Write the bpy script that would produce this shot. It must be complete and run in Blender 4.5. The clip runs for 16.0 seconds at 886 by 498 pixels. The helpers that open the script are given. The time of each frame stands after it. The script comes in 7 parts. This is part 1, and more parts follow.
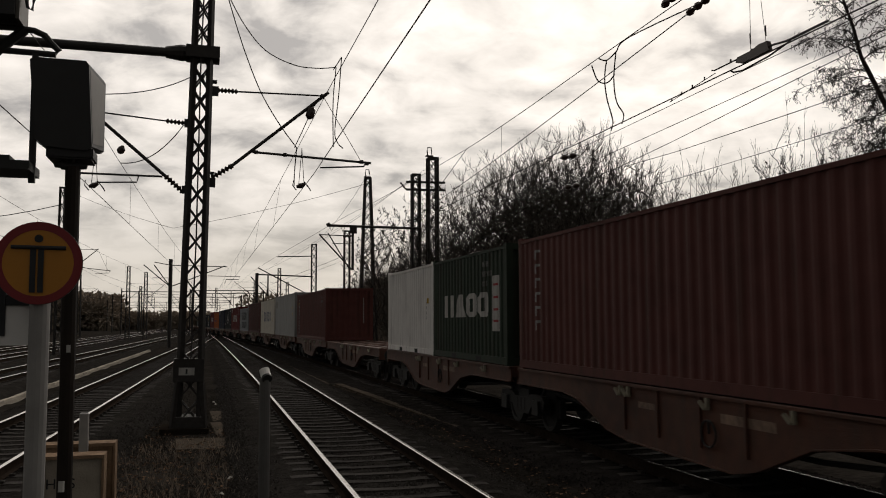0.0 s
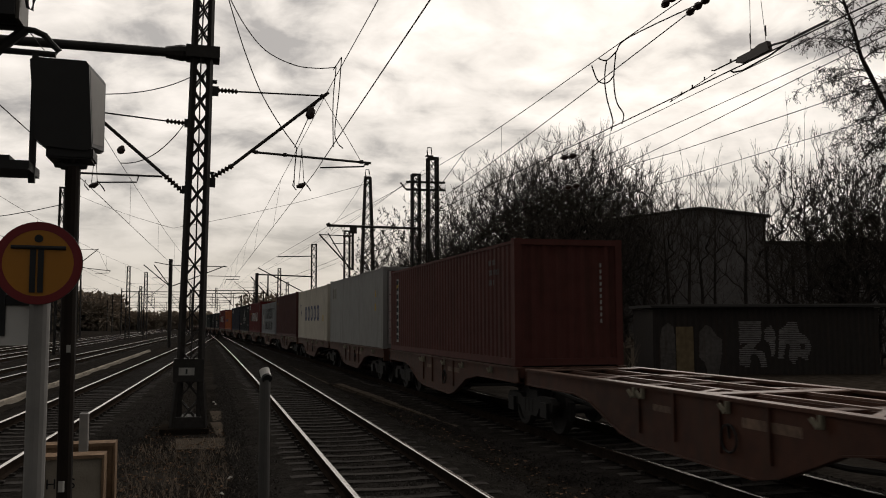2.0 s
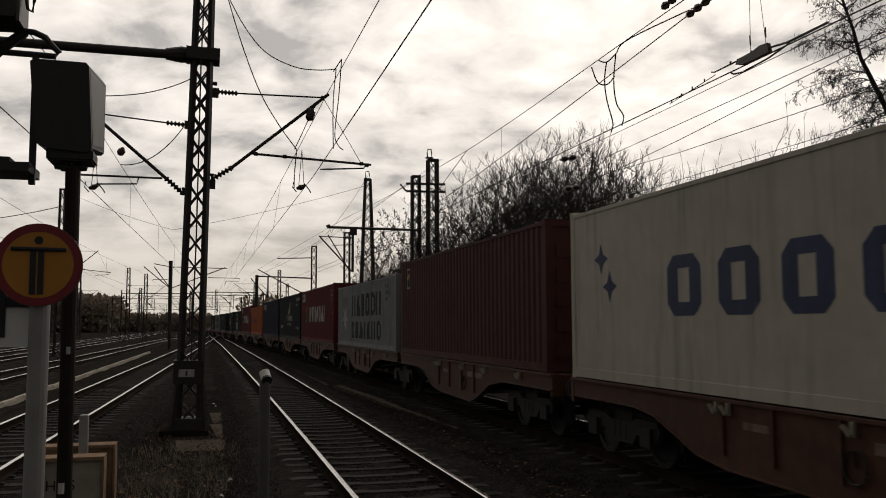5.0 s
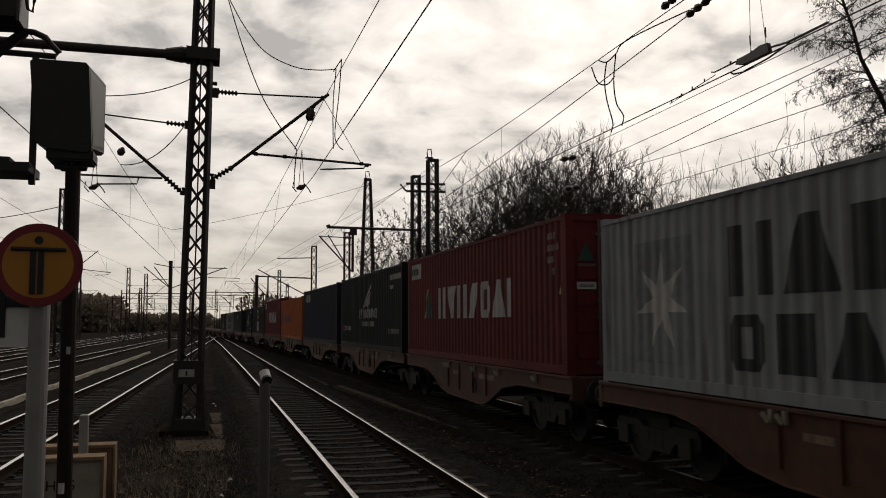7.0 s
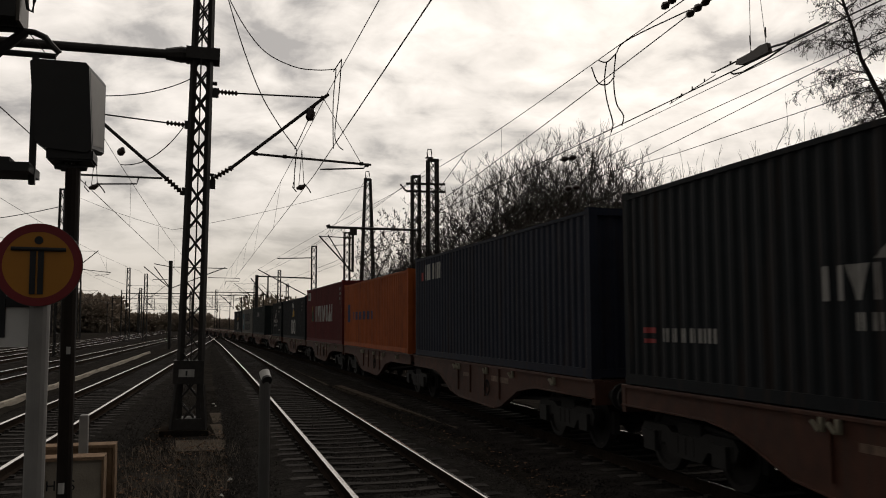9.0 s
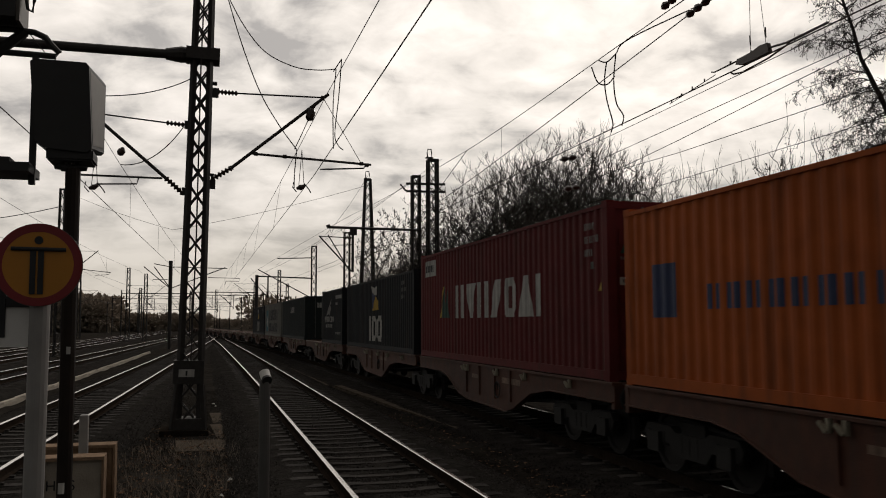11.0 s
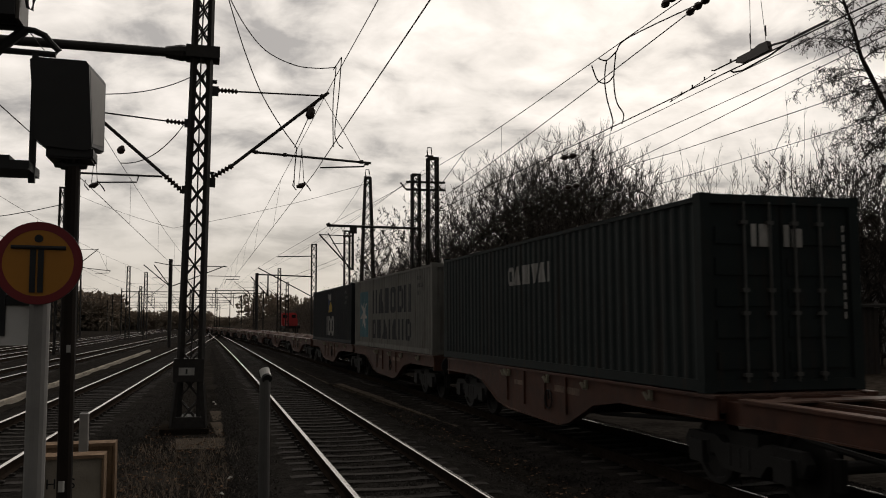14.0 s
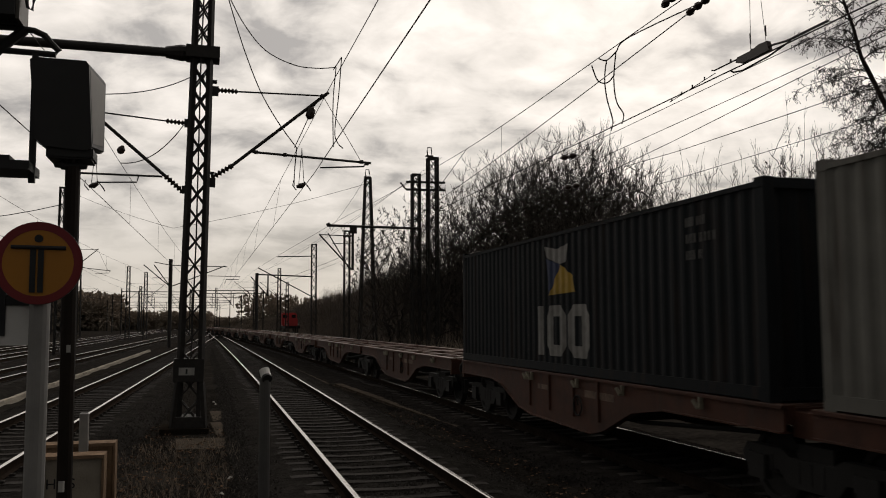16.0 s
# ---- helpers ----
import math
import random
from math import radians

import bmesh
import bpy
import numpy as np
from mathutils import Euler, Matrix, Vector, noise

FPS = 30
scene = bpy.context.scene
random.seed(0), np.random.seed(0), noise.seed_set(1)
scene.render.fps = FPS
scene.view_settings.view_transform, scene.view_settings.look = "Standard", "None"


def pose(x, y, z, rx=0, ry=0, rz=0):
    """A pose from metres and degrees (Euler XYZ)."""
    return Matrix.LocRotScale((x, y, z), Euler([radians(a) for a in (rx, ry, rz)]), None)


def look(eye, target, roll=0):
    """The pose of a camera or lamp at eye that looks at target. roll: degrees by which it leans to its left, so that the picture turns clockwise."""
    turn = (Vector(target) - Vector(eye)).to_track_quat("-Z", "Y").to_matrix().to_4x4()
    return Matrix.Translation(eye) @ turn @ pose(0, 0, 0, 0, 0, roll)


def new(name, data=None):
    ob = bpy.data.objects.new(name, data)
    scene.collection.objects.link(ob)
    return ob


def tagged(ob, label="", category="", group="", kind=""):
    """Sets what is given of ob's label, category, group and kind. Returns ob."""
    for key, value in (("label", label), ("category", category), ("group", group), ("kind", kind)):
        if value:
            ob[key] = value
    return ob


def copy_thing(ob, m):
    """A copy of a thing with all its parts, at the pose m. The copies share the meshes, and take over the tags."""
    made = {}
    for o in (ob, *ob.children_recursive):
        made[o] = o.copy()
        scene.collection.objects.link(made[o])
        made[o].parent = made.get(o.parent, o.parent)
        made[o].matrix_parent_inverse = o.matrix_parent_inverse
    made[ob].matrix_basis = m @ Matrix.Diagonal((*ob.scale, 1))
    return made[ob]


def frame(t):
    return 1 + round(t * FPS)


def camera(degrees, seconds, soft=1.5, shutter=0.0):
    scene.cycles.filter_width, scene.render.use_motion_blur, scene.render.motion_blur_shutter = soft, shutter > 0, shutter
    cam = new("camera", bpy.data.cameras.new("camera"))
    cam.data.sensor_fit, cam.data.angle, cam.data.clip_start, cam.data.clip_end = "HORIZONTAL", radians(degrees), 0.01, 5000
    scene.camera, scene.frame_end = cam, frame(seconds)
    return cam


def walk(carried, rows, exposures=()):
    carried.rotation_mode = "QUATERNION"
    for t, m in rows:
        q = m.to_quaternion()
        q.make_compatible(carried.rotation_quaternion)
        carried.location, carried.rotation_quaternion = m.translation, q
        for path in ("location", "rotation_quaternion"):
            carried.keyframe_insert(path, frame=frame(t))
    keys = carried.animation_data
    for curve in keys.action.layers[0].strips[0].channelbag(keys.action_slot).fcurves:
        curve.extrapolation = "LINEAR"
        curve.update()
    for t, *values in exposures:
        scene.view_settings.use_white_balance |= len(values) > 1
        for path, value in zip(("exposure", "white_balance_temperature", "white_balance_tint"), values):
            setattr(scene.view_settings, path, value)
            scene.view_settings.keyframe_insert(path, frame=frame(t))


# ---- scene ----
TILT = 4.703
EYE = Vector((0.0, 0.0, 2.045))


def aim(up):
    """The fixed camera's pose, raised by a few hundredths of a degree."""
    a, b = radians(15.118), radians(TILT + up)
    way = Vector((math.sin(a) * math.cos(b), math.cos(a) * math.cos(b), math.sin(b)))
    return look(EYE, EYE + way, -0.229)


cam = camera(53.128, 16.0, soft=1.0, shutter=0.12)
walk(cam, [(0, aim(0)), (3.8, aim(0)), (4.1, aim(0.05)), (4.6, aim(0.11)), (12.0, aim(0.11)), (12.4, aim(0.06)),
           (13.5, aim(0.05)), (14.0, aim(0)), (16, aim(0))],
     exposures=[(0, 0.06), (4, 0.06), (9, 0.03), (12, 0.02), (16, 0.0)])

# ---- world, sun ----
SUN_AZ, SUN_EL = 28.0, 27.0
world = bpy.data.worlds.new("overcast_sky")
scene.world = world
world.use_nodes = True
wn, wl = world.node_tree.nodes, world.node_tree.links
wn.clear()


def wnode(kind, **kw):
    n = wn.new(kind)
    for k, v in kw.items():
        n.inputs[k].default_value = v
    return n


def wmath(op, a, b=None, clamp=False):
    n = wn.new("ShaderNodeMath")
    n.operation, n.use_clamp = op, clamp
    for i, v in enumerate((a, b)):
        if v is None:
            continue
        if isinstance(v, (int, float)):
            n.inputs[i].default_value = v
        else:
            wl.new(v, n.inputs[i])
    return n.outputs[0]


sky = wn.new("ShaderNodeTexSky")
sky.sky_type, sky.sun_disc = "NISHITA", False
sky.sun_elevation, sky.sun_rotation = radians(SUN_EL), radians(SUN_AZ)
co = wn.new("ShaderNodeTexCoord")
sep = wn.new("ShaderNodeSeparateXYZ")
wl.new(co.outputs["Generated"], sep.inputs[0])
den = wmath("ADD", wmath("MAXIMUM", sep.outputs[2], 0.0), 0.30)
flat = wn.new("ShaderNodeCombineXYZ")
wl.new(wmath("DIVIDE", sep.outputs[0], den), flat.inputs[0])
wl.new(wmath("DIVIDE", sep.outputs[1], den), flat.inputs[1])
n1 = wnode("ShaderNodeTexNoise", Scale=2.5, Detail=7.0, Roughness=0.52, Distortion=0.6)
n2 = wnode("ShaderNodeTexNoise", Scale=7.0, Detail=7.0, Roughness=0.55, Distortion=0.4)
shift = wn.new("ShaderNodeVectorMath")
shift.operation = "MULTIPLY_ADD"
shift.inputs[1].default_value, shift.inputs[2].default_value = (1.0, 1.1, 1.0), (3.7, 1.3, 0.0)
wl.new(flat.outputs[0], shift.inputs[0])
wl.new(shift.outputs[0], n1.inputs["Vector"])
wl.new(shift.outputs[0], n2.inputs["Vector"])
thick = wmath("ADD", wmath("MULTIPLY", n1.outputs[0], 0.60), wmath("MULTIPLY", n2.outputs[0], 0.40))
cloud = wn.new("ShaderNodeValToRGB")
wl.new(thick, cloud.inputs[0])
cr = cloud.color_ramp
cr.elements[0].position, cr.elements[0].color = 0.42, (1.08, 0.995, 0.91, 1)
cr.elements[1].position, cr.elements[1].color = 0.61, (0.46, 0.43, 0.405, 1)
e = cr.elements.new(0.52)
e.color = (0.83, 0.768, 0.70, 1)
# the cloud is brightest round the veiled sun and dull on the far side of the sky
sun_dir = Vector((math.sin(radians(SUN_AZ)) * math.cos(radians(SUN_EL)), math.cos(radians(SUN_AZ)) * math.cos(radians(SUN_EL)),
                  math.sin(radians(SUN_EL))))
dot = wn.new("ShaderNodeVectorMath")
dot.operation = "DOT_PRODUCT"
dot.inputs[1].default_value = sun_dir
wl.new(co.outputs["Generated"], dot.inputs[0])
ramp_in = wn.new("ShaderNodeMapRange")
ramp_in.interpolation_type = "SMOOTHSTEP"
ramp_in.inputs["From Min"].default_value, ramp_in.inputs["From Max"].default_value = 0.32, 0.75
wl.new(dot.outputs["Value"], ramp_in.inputs["Value"])
broad = wmath("MULTIPLY", ramp_in.outputs[0], 0.78)
tight = wmath("MULTIPLY", wmath("POWER", wmath("MAXIMUM", dot.outputs["Value"], 0.0), 14.0), 0.09)
low = wn.new("ShaderNodeMapRange")
low.inputs["From Min"].default_value, low.inputs["From Max"].default_value = 0.0, 0.26
low.inputs["To Min"].default_value, low.inputs["To Max"].default_value = 0.67, 1.06
wl.new(sep.outputs[2], low.inputs["Value"])
gain = wmath("MULTIPLY", wmath("ADD", wmath("ADD", broad, tight), 0.17), low.outputs[0])
lit = wn.new("ShaderNodeVectorMath")
lit.operation = "SCALE"
wl.new(cloud.outputs[0], lit.inputs[0])
wl.new(gain, lit.inputs["Scale"])
# towards the horizon the cloud melts into even, warm haze
veil = wn.new("ShaderNodeMapRange")
veil.interpolation_type = "SMOOTHSTEP"
veil.inputs["From Min"].default_value, veil.inputs["From Max"].default_value = 0.0, 0.17
veil.inputs["To Min"].default_value, veil.inputs["To Max"].default_value = 0.9, 0.0
wl.new(sep.outputs[2], veil.inputs["Value"])
soft_haze = wn.new("ShaderNodeVectorMath")
soft_haze.operation = "SCALE"
soft_haze.inputs[0].default_value = (0.69, 0.63, 0.555)
wl.new(wmath("ADD", wmath("MULTIPLY", ramp_in.outputs[0], 0.82), 0.18), soft_haze.inputs["Scale"])
hazed = wn.new("ShaderNodeMix")
hazed.data_type = "RGBA"
wl.new(veil.outputs[0], hazed.inputs["Factor"])
wl.new(lit.outputs[0], hazed.inputs["A"])
wl.new(soft_haze.outputs[0], hazed.inputs["B"])
clear = wn.new("ShaderNodeVectorMath")
clear.operation = "SCALE"
wl.new(sky.outputs[0], clear.inputs[0])
clear.inputs["Scale"].default_value = 0.05
both = wn.new("ShaderNodeMix")
both.data_type = "RGBA"
both.inputs["Factor"].default_value = 0.93
wl.new(clear.outputs[0], both.inputs["A"])
wl.new(hazed.outputs["Result"], both.inputs["B"])
bg = wn.new("ShaderNodeBackground")
bg.inputs["Strength"].default_value = 1.0
wl.new(both.outputs["Result"], bg.inputs["Color"])
out = wn.new("ShaderNodeOutputWorld")
wl.new(bg.outputs[0], out.inputs[0])

sun_data = bpy.data.lights.new("sun", "SUN")
sun_data.energy, sun_data.angle, sun_data.color = 0.35, radians(12), (1.0, 0.94, 0.86)
sun = new("sun", sun_data)
sun.matrix_world = look(sun_dir * 100, (0, 0, 0))


# ---- materials ----
def mat(name, color, rough=0.8, metal=0.0, var=0.25, scale=6.0, bump=0.0, bscale=60.0, dark=None, stains=0.0, rnd=0.0, spec=0.5):
    """A procedural surface: two scales of colour change, optional stains, relief and change from object to object."""
    m = bpy.data.materials.new(name)
    m.use_nodes = True
    nt, ln = m.node_tree.nodes, m.node_tree.links
    b = nt["Principled BSDF"]
    b.inputs["Roughness"].default_value, b.inputs["Metallic"].default_value = rough, metal
    b.inputs["Specular IOR Level"].default_value = spec
    tc = nt.new("ShaderNodeTexCoord")
    dark = dark or tuple(c * (1 - var) for c in color)
    light = tuple(min(c * (1 + var * 0.6), 1) for c in color)
    big = nt.new("ShaderNodeTexNoise")
    big.inputs["Scale"].default_value, big.inputs["Detail"].default_value = scale * 0.12, 4
    fine = nt.new("ShaderNodeTexNoise")
    fine.inputs["Scale"].default_value, fine.inputs["Detail"].default_value = scale, 6
    for n in (big, fine):
        ln.new(tc.outputs["Object"], n.inputs["Vector"])
    add = nt.new("ShaderNodeMath")
    add.operation = "ADD"
    ln.new(big.outputs[0], add.inputs[0])
    ln.new(fine.outputs[0], add.inputs[1])
    hlf = nt.new("ShaderNodeMath")
    hlf.operation = "MULTIPLY"
    hlf.inputs[1].default_value = 0.5
    ln.new(add.outputs[0], hlf.inputs[0])
    ramp = nt.new("ShaderNodeValToRGB")
    ramp.color_ramp.elements[0].position, ramp.color_ramp.elements[1].position = 0.34, 0.66
    ramp.color_ramp.elements[0].color, ramp.color_ramp.elements[1].color = (*dark, 1), (*light, 1)
    ln.new(hlf.outputs[0], ramp.inputs[0])
    col = ramp.outputs[0]
    if stains:
        st = nt.new("ShaderNodeTexNoise")
        mp = nt.new("ShaderNodeMapping")
        mp.inputs["Scale"].default_value = (3.5, 3.5, 0.35)
        ln.new(tc.outputs["Object"], mp.inputs[0])
        ln.new(mp.outputs[0], st.inputs["Vector"])
        st.inputs["Scale"].default_value, st.inputs["Detail"].default_value = 1.6, 8
        sr = nt.new("ShaderNodeValToRGB")
        sr.color_ramp.elements[0].position, sr.color_ramp.elements[1].position = 0.52, 0.70
        sr.color_ramp.elements[1].color = (stains, stains, stains, 1)
        ln.new(st.outputs[0], sr.inputs[0])
        mx = nt.new("ShaderNodeMix")
        mx.data_type = "RGBA"
        ln.new(sr.outputs[0], mx.inputs["Factor"])
        ln.new(col, mx.inputs["A"])
        mx.inputs["B"].default_value = (0.05, 0.03, 0.02, 1)
        col = mx.outputs["Result"]
    if rnd:
        oi = nt.new("ShaderNodeObjectInfo")
        mr = nt.new("ShaderNodeMapRange")
        mr.inputs["To Min"].default_value, mr.inputs["To Max"].default_value = 1 - rnd, 1 + rnd
        ln.new(oi.outputs["Random"], mr.inputs["Value"])
        sc = nt.new("ShaderNodeVectorMath")
        sc.operation = "SCALE"
        ln.new(col, sc.inputs[0])
        ln.new(mr.outputs[0], sc.inputs["Scale"])
        col = sc.outputs[0]
    ln.new(col, b.inputs["Base Color"])
    if bump:
        bn = nt.new("ShaderNodeTexNoise")
        bn.inputs["Scale"].default_value, bn.inputs["Detail"].default_value = bscale, 5
        ln.new(tc.outputs["Object"], bn.inputs["Vector"])
        bp = nt.new("ShaderNodeBump")
        bp.inputs["Strength"].default_value, bp.inputs["Distance"].default_value = bump, 0.035
        ln.new(bn.outputs[0], bp.inputs["Height"])
        ln.new(bp.outputs[0], b.inputs["Normal"])
    return m


M_GROUND = mat("ground_soil", (0.034, 0.030, 0.026), 1.0, var=0.6, scale=9, bump=1.0, bscale=14, spec=0.0)


def litter_on(m, color):
    """Pale dead leaves and grass on the soil beside the railway, ragged at the edge."""
    nt, ln = m.node_tree.nodes, m.node_tree.links
    tc, sx, ns = nt.new("ShaderNodeTexCoord"), nt.new("ShaderNodeSeparateXYZ"), nt.new("ShaderNodeTexNoise")
    ns.inputs["Scale"].default_value = 0.8
    ln.new(tc.outputs["Object"], sx.inputs[0])
    ln.new(tc.outputs["Object"], ns.inputs["Vector"])
    w = nt.new("ShaderNodeMath")
    w.operation = "MULTIPLY_ADD"
    w.inputs[1].default_value = 5.0
    ln.new(ns.outputs[0], w.inputs[0])
    ln.new(sx.outputs[0], w.inputs[2])
    mr = nt.new("ShaderNodeMapRange")
    mr.inputs["From Min"].default_value, mr.inputs["From Max"].default_value = 16.5, 20.0
    ln.new(w.outputs[0], mr.inputs["Value"])
    speck = nt.new("ShaderNodeTexNoise")
    speck.inputs["Scale"].default_value, speck.inputs["Detail"].default_value = 3.0, 8
    ln.new(tc.outputs["Object"], speck.inputs["Vector"])
    rp = nt.new("ShaderNodeValToRGB")
    rp.color_ramp.elements[0].position, rp.color_ramp.elements[1].position = 0.35, 0.7
    rp.color_ramp.elements[0].color, rp.color_ramp.elements[1].color = (*[c * 0.4 for c in color], 1), (*color, 1)
    ln.new(speck.outputs[0], rp.inputs[0])
    mx = nt.new("ShaderNodeMix")
    mx.data_type = "RGBA"
    b = nt["Principled BSDF"]
    old = b.inputs["Base Color"].links[0].from_socket
    ln.new(mr.outputs[0], mx.inputs["Factor"])
    ln.new(old, mx.inputs["A"])
    ln.new(rp.outputs[0], mx.inputs["B"])
    ln.new(mx.outputs["Result"], b.inputs["Base Color"])


litter_on(M_GROUND, (0.075, 0.062, 0.050))
M_BALLAST = mat("ballast", (0.034, 0.031, 0.028), 1.0, var=0.6, scale=24, bump=1.0, bscale=26, spec=0.0)
# ballast copy whose darker colour holds the shade beside and under the train
M_BALLAST_SHADED = mat("shaded_ballast", (0.030, 0.027, 0.025), 1.0, var=0.6, scale=24, bump=1.0, bscale=26, spec=0.0)
M_STONE = mat("ballast_stone", (0.064, 0.058, 0.053), 0.95, var=0.6, scale=14, bump=0.3, spec=0.1)
M_SLEEPER = mat("concrete_sleeper", (0.043, 0.038, 0.034), 0.95, var=0.4, scale=8, bump=0.4, rnd=0.25, spec=0.1)
M_RAILSIDE = mat("rusty_rail", (0.032, 0.024, 0.019), 1.0, var=0.4, scale=14, bump=0.3, spec=0.0)
M_RAILTOP = mat("polished_rail_head", (0.55, 0.53, 0.50), 0.22, 1.0, var=0.12, scale=20)
M_CONC = mat("weathered_concrete", (0.10, 0.083, 0.066), 0.95, var=0.4, scale=7, bump=0.4, stains=0.35, spec=0.0)
M_CONCPINK = mat("mossy_reddish_concrete", (0.29, 0.195, 0.125), 0.95, var=0.45, scale=8, bump=0.4, stains=0.5, spec=0.1)
M_STEEL = mat("weathered_dark_steel", (0.036, 0.032, 0.029), 0.65, 0.2, var=0.4, scale=10, bump=0.15)
M_CAB = mat("grey_cast_concrete", (0.34, 0.30, 0.24), 0.9, var=0.3, scale=7, bump=0.3, stains=0.4)
M_GREY = mat("light_grey_post", (0.30, 0.29, 0.275), 0.6, 0.0, var=0.2, scale=9)
M_POSTGREY = mat("weathered_grey_post", (0.10, 0.096, 0.09), 0.7, var=0.25, scale=9)
M_WIRE = mat("copper_wire_dark", (0.02, 0.017, 0.015), 0.6, 0.3)
M_INS = mat("brown_porcelain", (0.035, 0.018, 0.012), 0.3)
M_CONCDARK = mat("sooty_concrete", (0.024, 0.020, 0.016), 0.95, var=0.4, scale=6, bump=0.5, stains=0.4, spec=0.0)
M_POST = mat("dark_brown_post", (0.022, 0.016, 0.012), 0.7, var=0.3, scale=9, spec=0.2)
M_BLACK = mat("matt_black_housing", (0.015, 0.0145, 0.014), 0.6, var=0.3, scale=8)
M_LID = mat("grey_housing_edge", (0.10, 0.088, 0.074), 0.6, var=0.2, scale=8)
M_BARK = mat("bark", (0.060, 0.052, 0.046), 0.95, var=0.4, scale=12, bump=0.5, spec=0.1)
M_TWIG = mat("bare_twigs", (0.088, 0.077, 0.068), 0.95, var=0.3, scale=5, spec=0.1)
# shrub tone is lifted: haze over the distant woods is put into it
M_SHRUB = mat("dry_shrub", (0.34, 0.28, 0.22), 0.95, var=0.4, scale=3, spec=0.1)
M_RUST = mat("rust_red_wagon_paint", (0.080, 0.026, 0.012), 0.75, var=0.45, scale=4, bump=0.15, stains=0.4)
M_DECK = mat("worn_deck_steel", (0.18, 0.10, 0.072), 0.55, 0.1, var=0.5, scale=4, stains=0.5)
M_BOGIE = mat("grimy_bogie_steel", (0.012, 0.011, 0.010), 0.85, var=0.4, scale=8)
M_WHEEL = mat("dull_wheel_steel", (0.015, 0.013, 0.012), 0.8, 0.0, var=0.3, scale=8)
M_TAG = mat("yellowed_lever_paint", (0.27, 0.245, 0.18), 0.7, var=0.3, scale=9)


# ---- mesh helpers ----
def box(bm, x0, x1, y0, y1, z0, z1, m=None):
    vs = [bm.verts.new(p) for p in ((x0, y0, z0), (x1, y0, z0), (x1, y1, z0), (x0, y1, z0), (x0, y0, z1), (x1, y0, z1), (x1, y1, z1), (x0, y1, z1))]
    if m is not None:
        for v in vs:
            v.co = m @ v.co
    for f in ((3, 2, 1, 0), (4, 5, 6, 7), (0, 1, 5, 4), (1, 2, 6, 5), (2, 3, 7, 6), (3, 0, 4, 7)):
        bm.faces.new([vs[i] for i in f])
    return vs


def tube(bm, pts, rad, n=6, cap=True):
    """A round bar along points; rad is one radius or one for each point."""
    pts = [Vector(p) for p in pts]
    rads = rad if isinstance(rad, (list, tuple)) else [rad] * len(pts)
    rings = []
    for i, p in enumerate(pts):
        d = (pts[min(i + 1, len(pts) - 1)] - pts[max(i - 1, 0)]).normalized()
        a = d.cross(Vector((0.0, 0.0, 1.0)))
        if a.length < 0.05:
            a = d.cross(Vector((1.0, 0.0, 0.0)))
        a.normalize()
        b = d.cross(a)
        rings.append([bm.verts.new(p + (a * math.cos(k * 2 * math.pi / n) + b * math.sin(k * 2 * math.pi / n)) * rads[i]) for k in range(n)])
    for r, s in zip(rings, rings[1:]):
        for k in range(n):
            bm.faces.new((r[k], r[(k + 1) % n], s[(k + 1) % n], s[k]))
    if cap:
        bm.faces.new(rings[0][::-1])
        bm.faces.new(rings[-1])


def bar(bm, p, q, w, d=None):
    """A square bar from p to q."""
    p, q = Vector(p), Vector(q)
    m = Matrix.Translation(p) @ (q - p).to_track_quat("Z", "Y").to_matrix().to_4x4()
    d = d or w
    box(bm, -w / 2, w / 2, -d / 2, d / 2, 0, (q - p).length, m)


def prism(bm, poly, x0, x1):
    """A polygon of (y, z) drawn out along x."""
    a = [bm.verts.new((x0, y, z)) for y, z in poly]
    b = [bm.verts.new((x1, y, z)) for y, z in poly]
    bm.faces.new(a[::-1])
    bm.faces.new(b)
    for i in range(len(poly)):
        j = (i + 1) % len(poly)
        bm.faces.new((a[i], a[j], b[j], b[i]))


def mesh_of(bm, name, *mats, smooth=False):
    bmesh.ops.recalc_face_normals(bm, faces=bm.faces)
    me = bpy.data.meshes.new(name)
    bm.to_mesh(me)
    bm.free()
    for m in mats:
        me.materials.append(m)
    if smooth:
        for p in me.polygons:
            p.use_smooth = True
    return me


def part(name, bm, material, parent, label="", smooth=False):
    ob = new(name, mesh_of(bm, name, material, smooth=smooth))
    ob.parent = parent
    return tagged(ob, label)


def thing(name, label, category, m=None, group="", kind=""):
    ob = new(name)
    ob.empty_display_size = 0.2
    if m is not None:
        ob.matrix_basis = m
    return tagged(ob, label, category, group, kind)


def raw(name, verts, faces, material, parent=None):
    me = bpy.data.meshes.new(name)
    me.from_pydata(verts, [], faces)
    me.materials.append(material)
    ob = new(name, me)
    ob.parent = parent
    return ob


# ---- where the tracks run ----
def x_train(y):
    y = max(y, 0.0)
    return 7.40 + 0.0019 * min(y, 130) - 1.8e-4 * min(y, 130) ** 2 - 0.0449 * max(y - 130, 0)


def x_near(y):
    y = max(y, 0.0)
    if y < 38:
        return 2.64 - 1.28e-4 * (38 - max(y, 6)) ** 2
    return 2.64 - 4e-5 * (min(y, 200) - 38) ** 2 - 0.013 * max(y - 200, 0)


def x_left(y):
    return -4.05 + 0.0365 * y if y < 160 else x_near(y)


def x_far(y):
    return -9.4 + 0.0325 * min(y, 180) + 0.005 * max(y - 180, 0)


def x_far2(y):
    return -12.9 + 0.012 * y


def x_far3(y):
    return -16.6 + 0.012 * y


Z_GROUND = -0.42


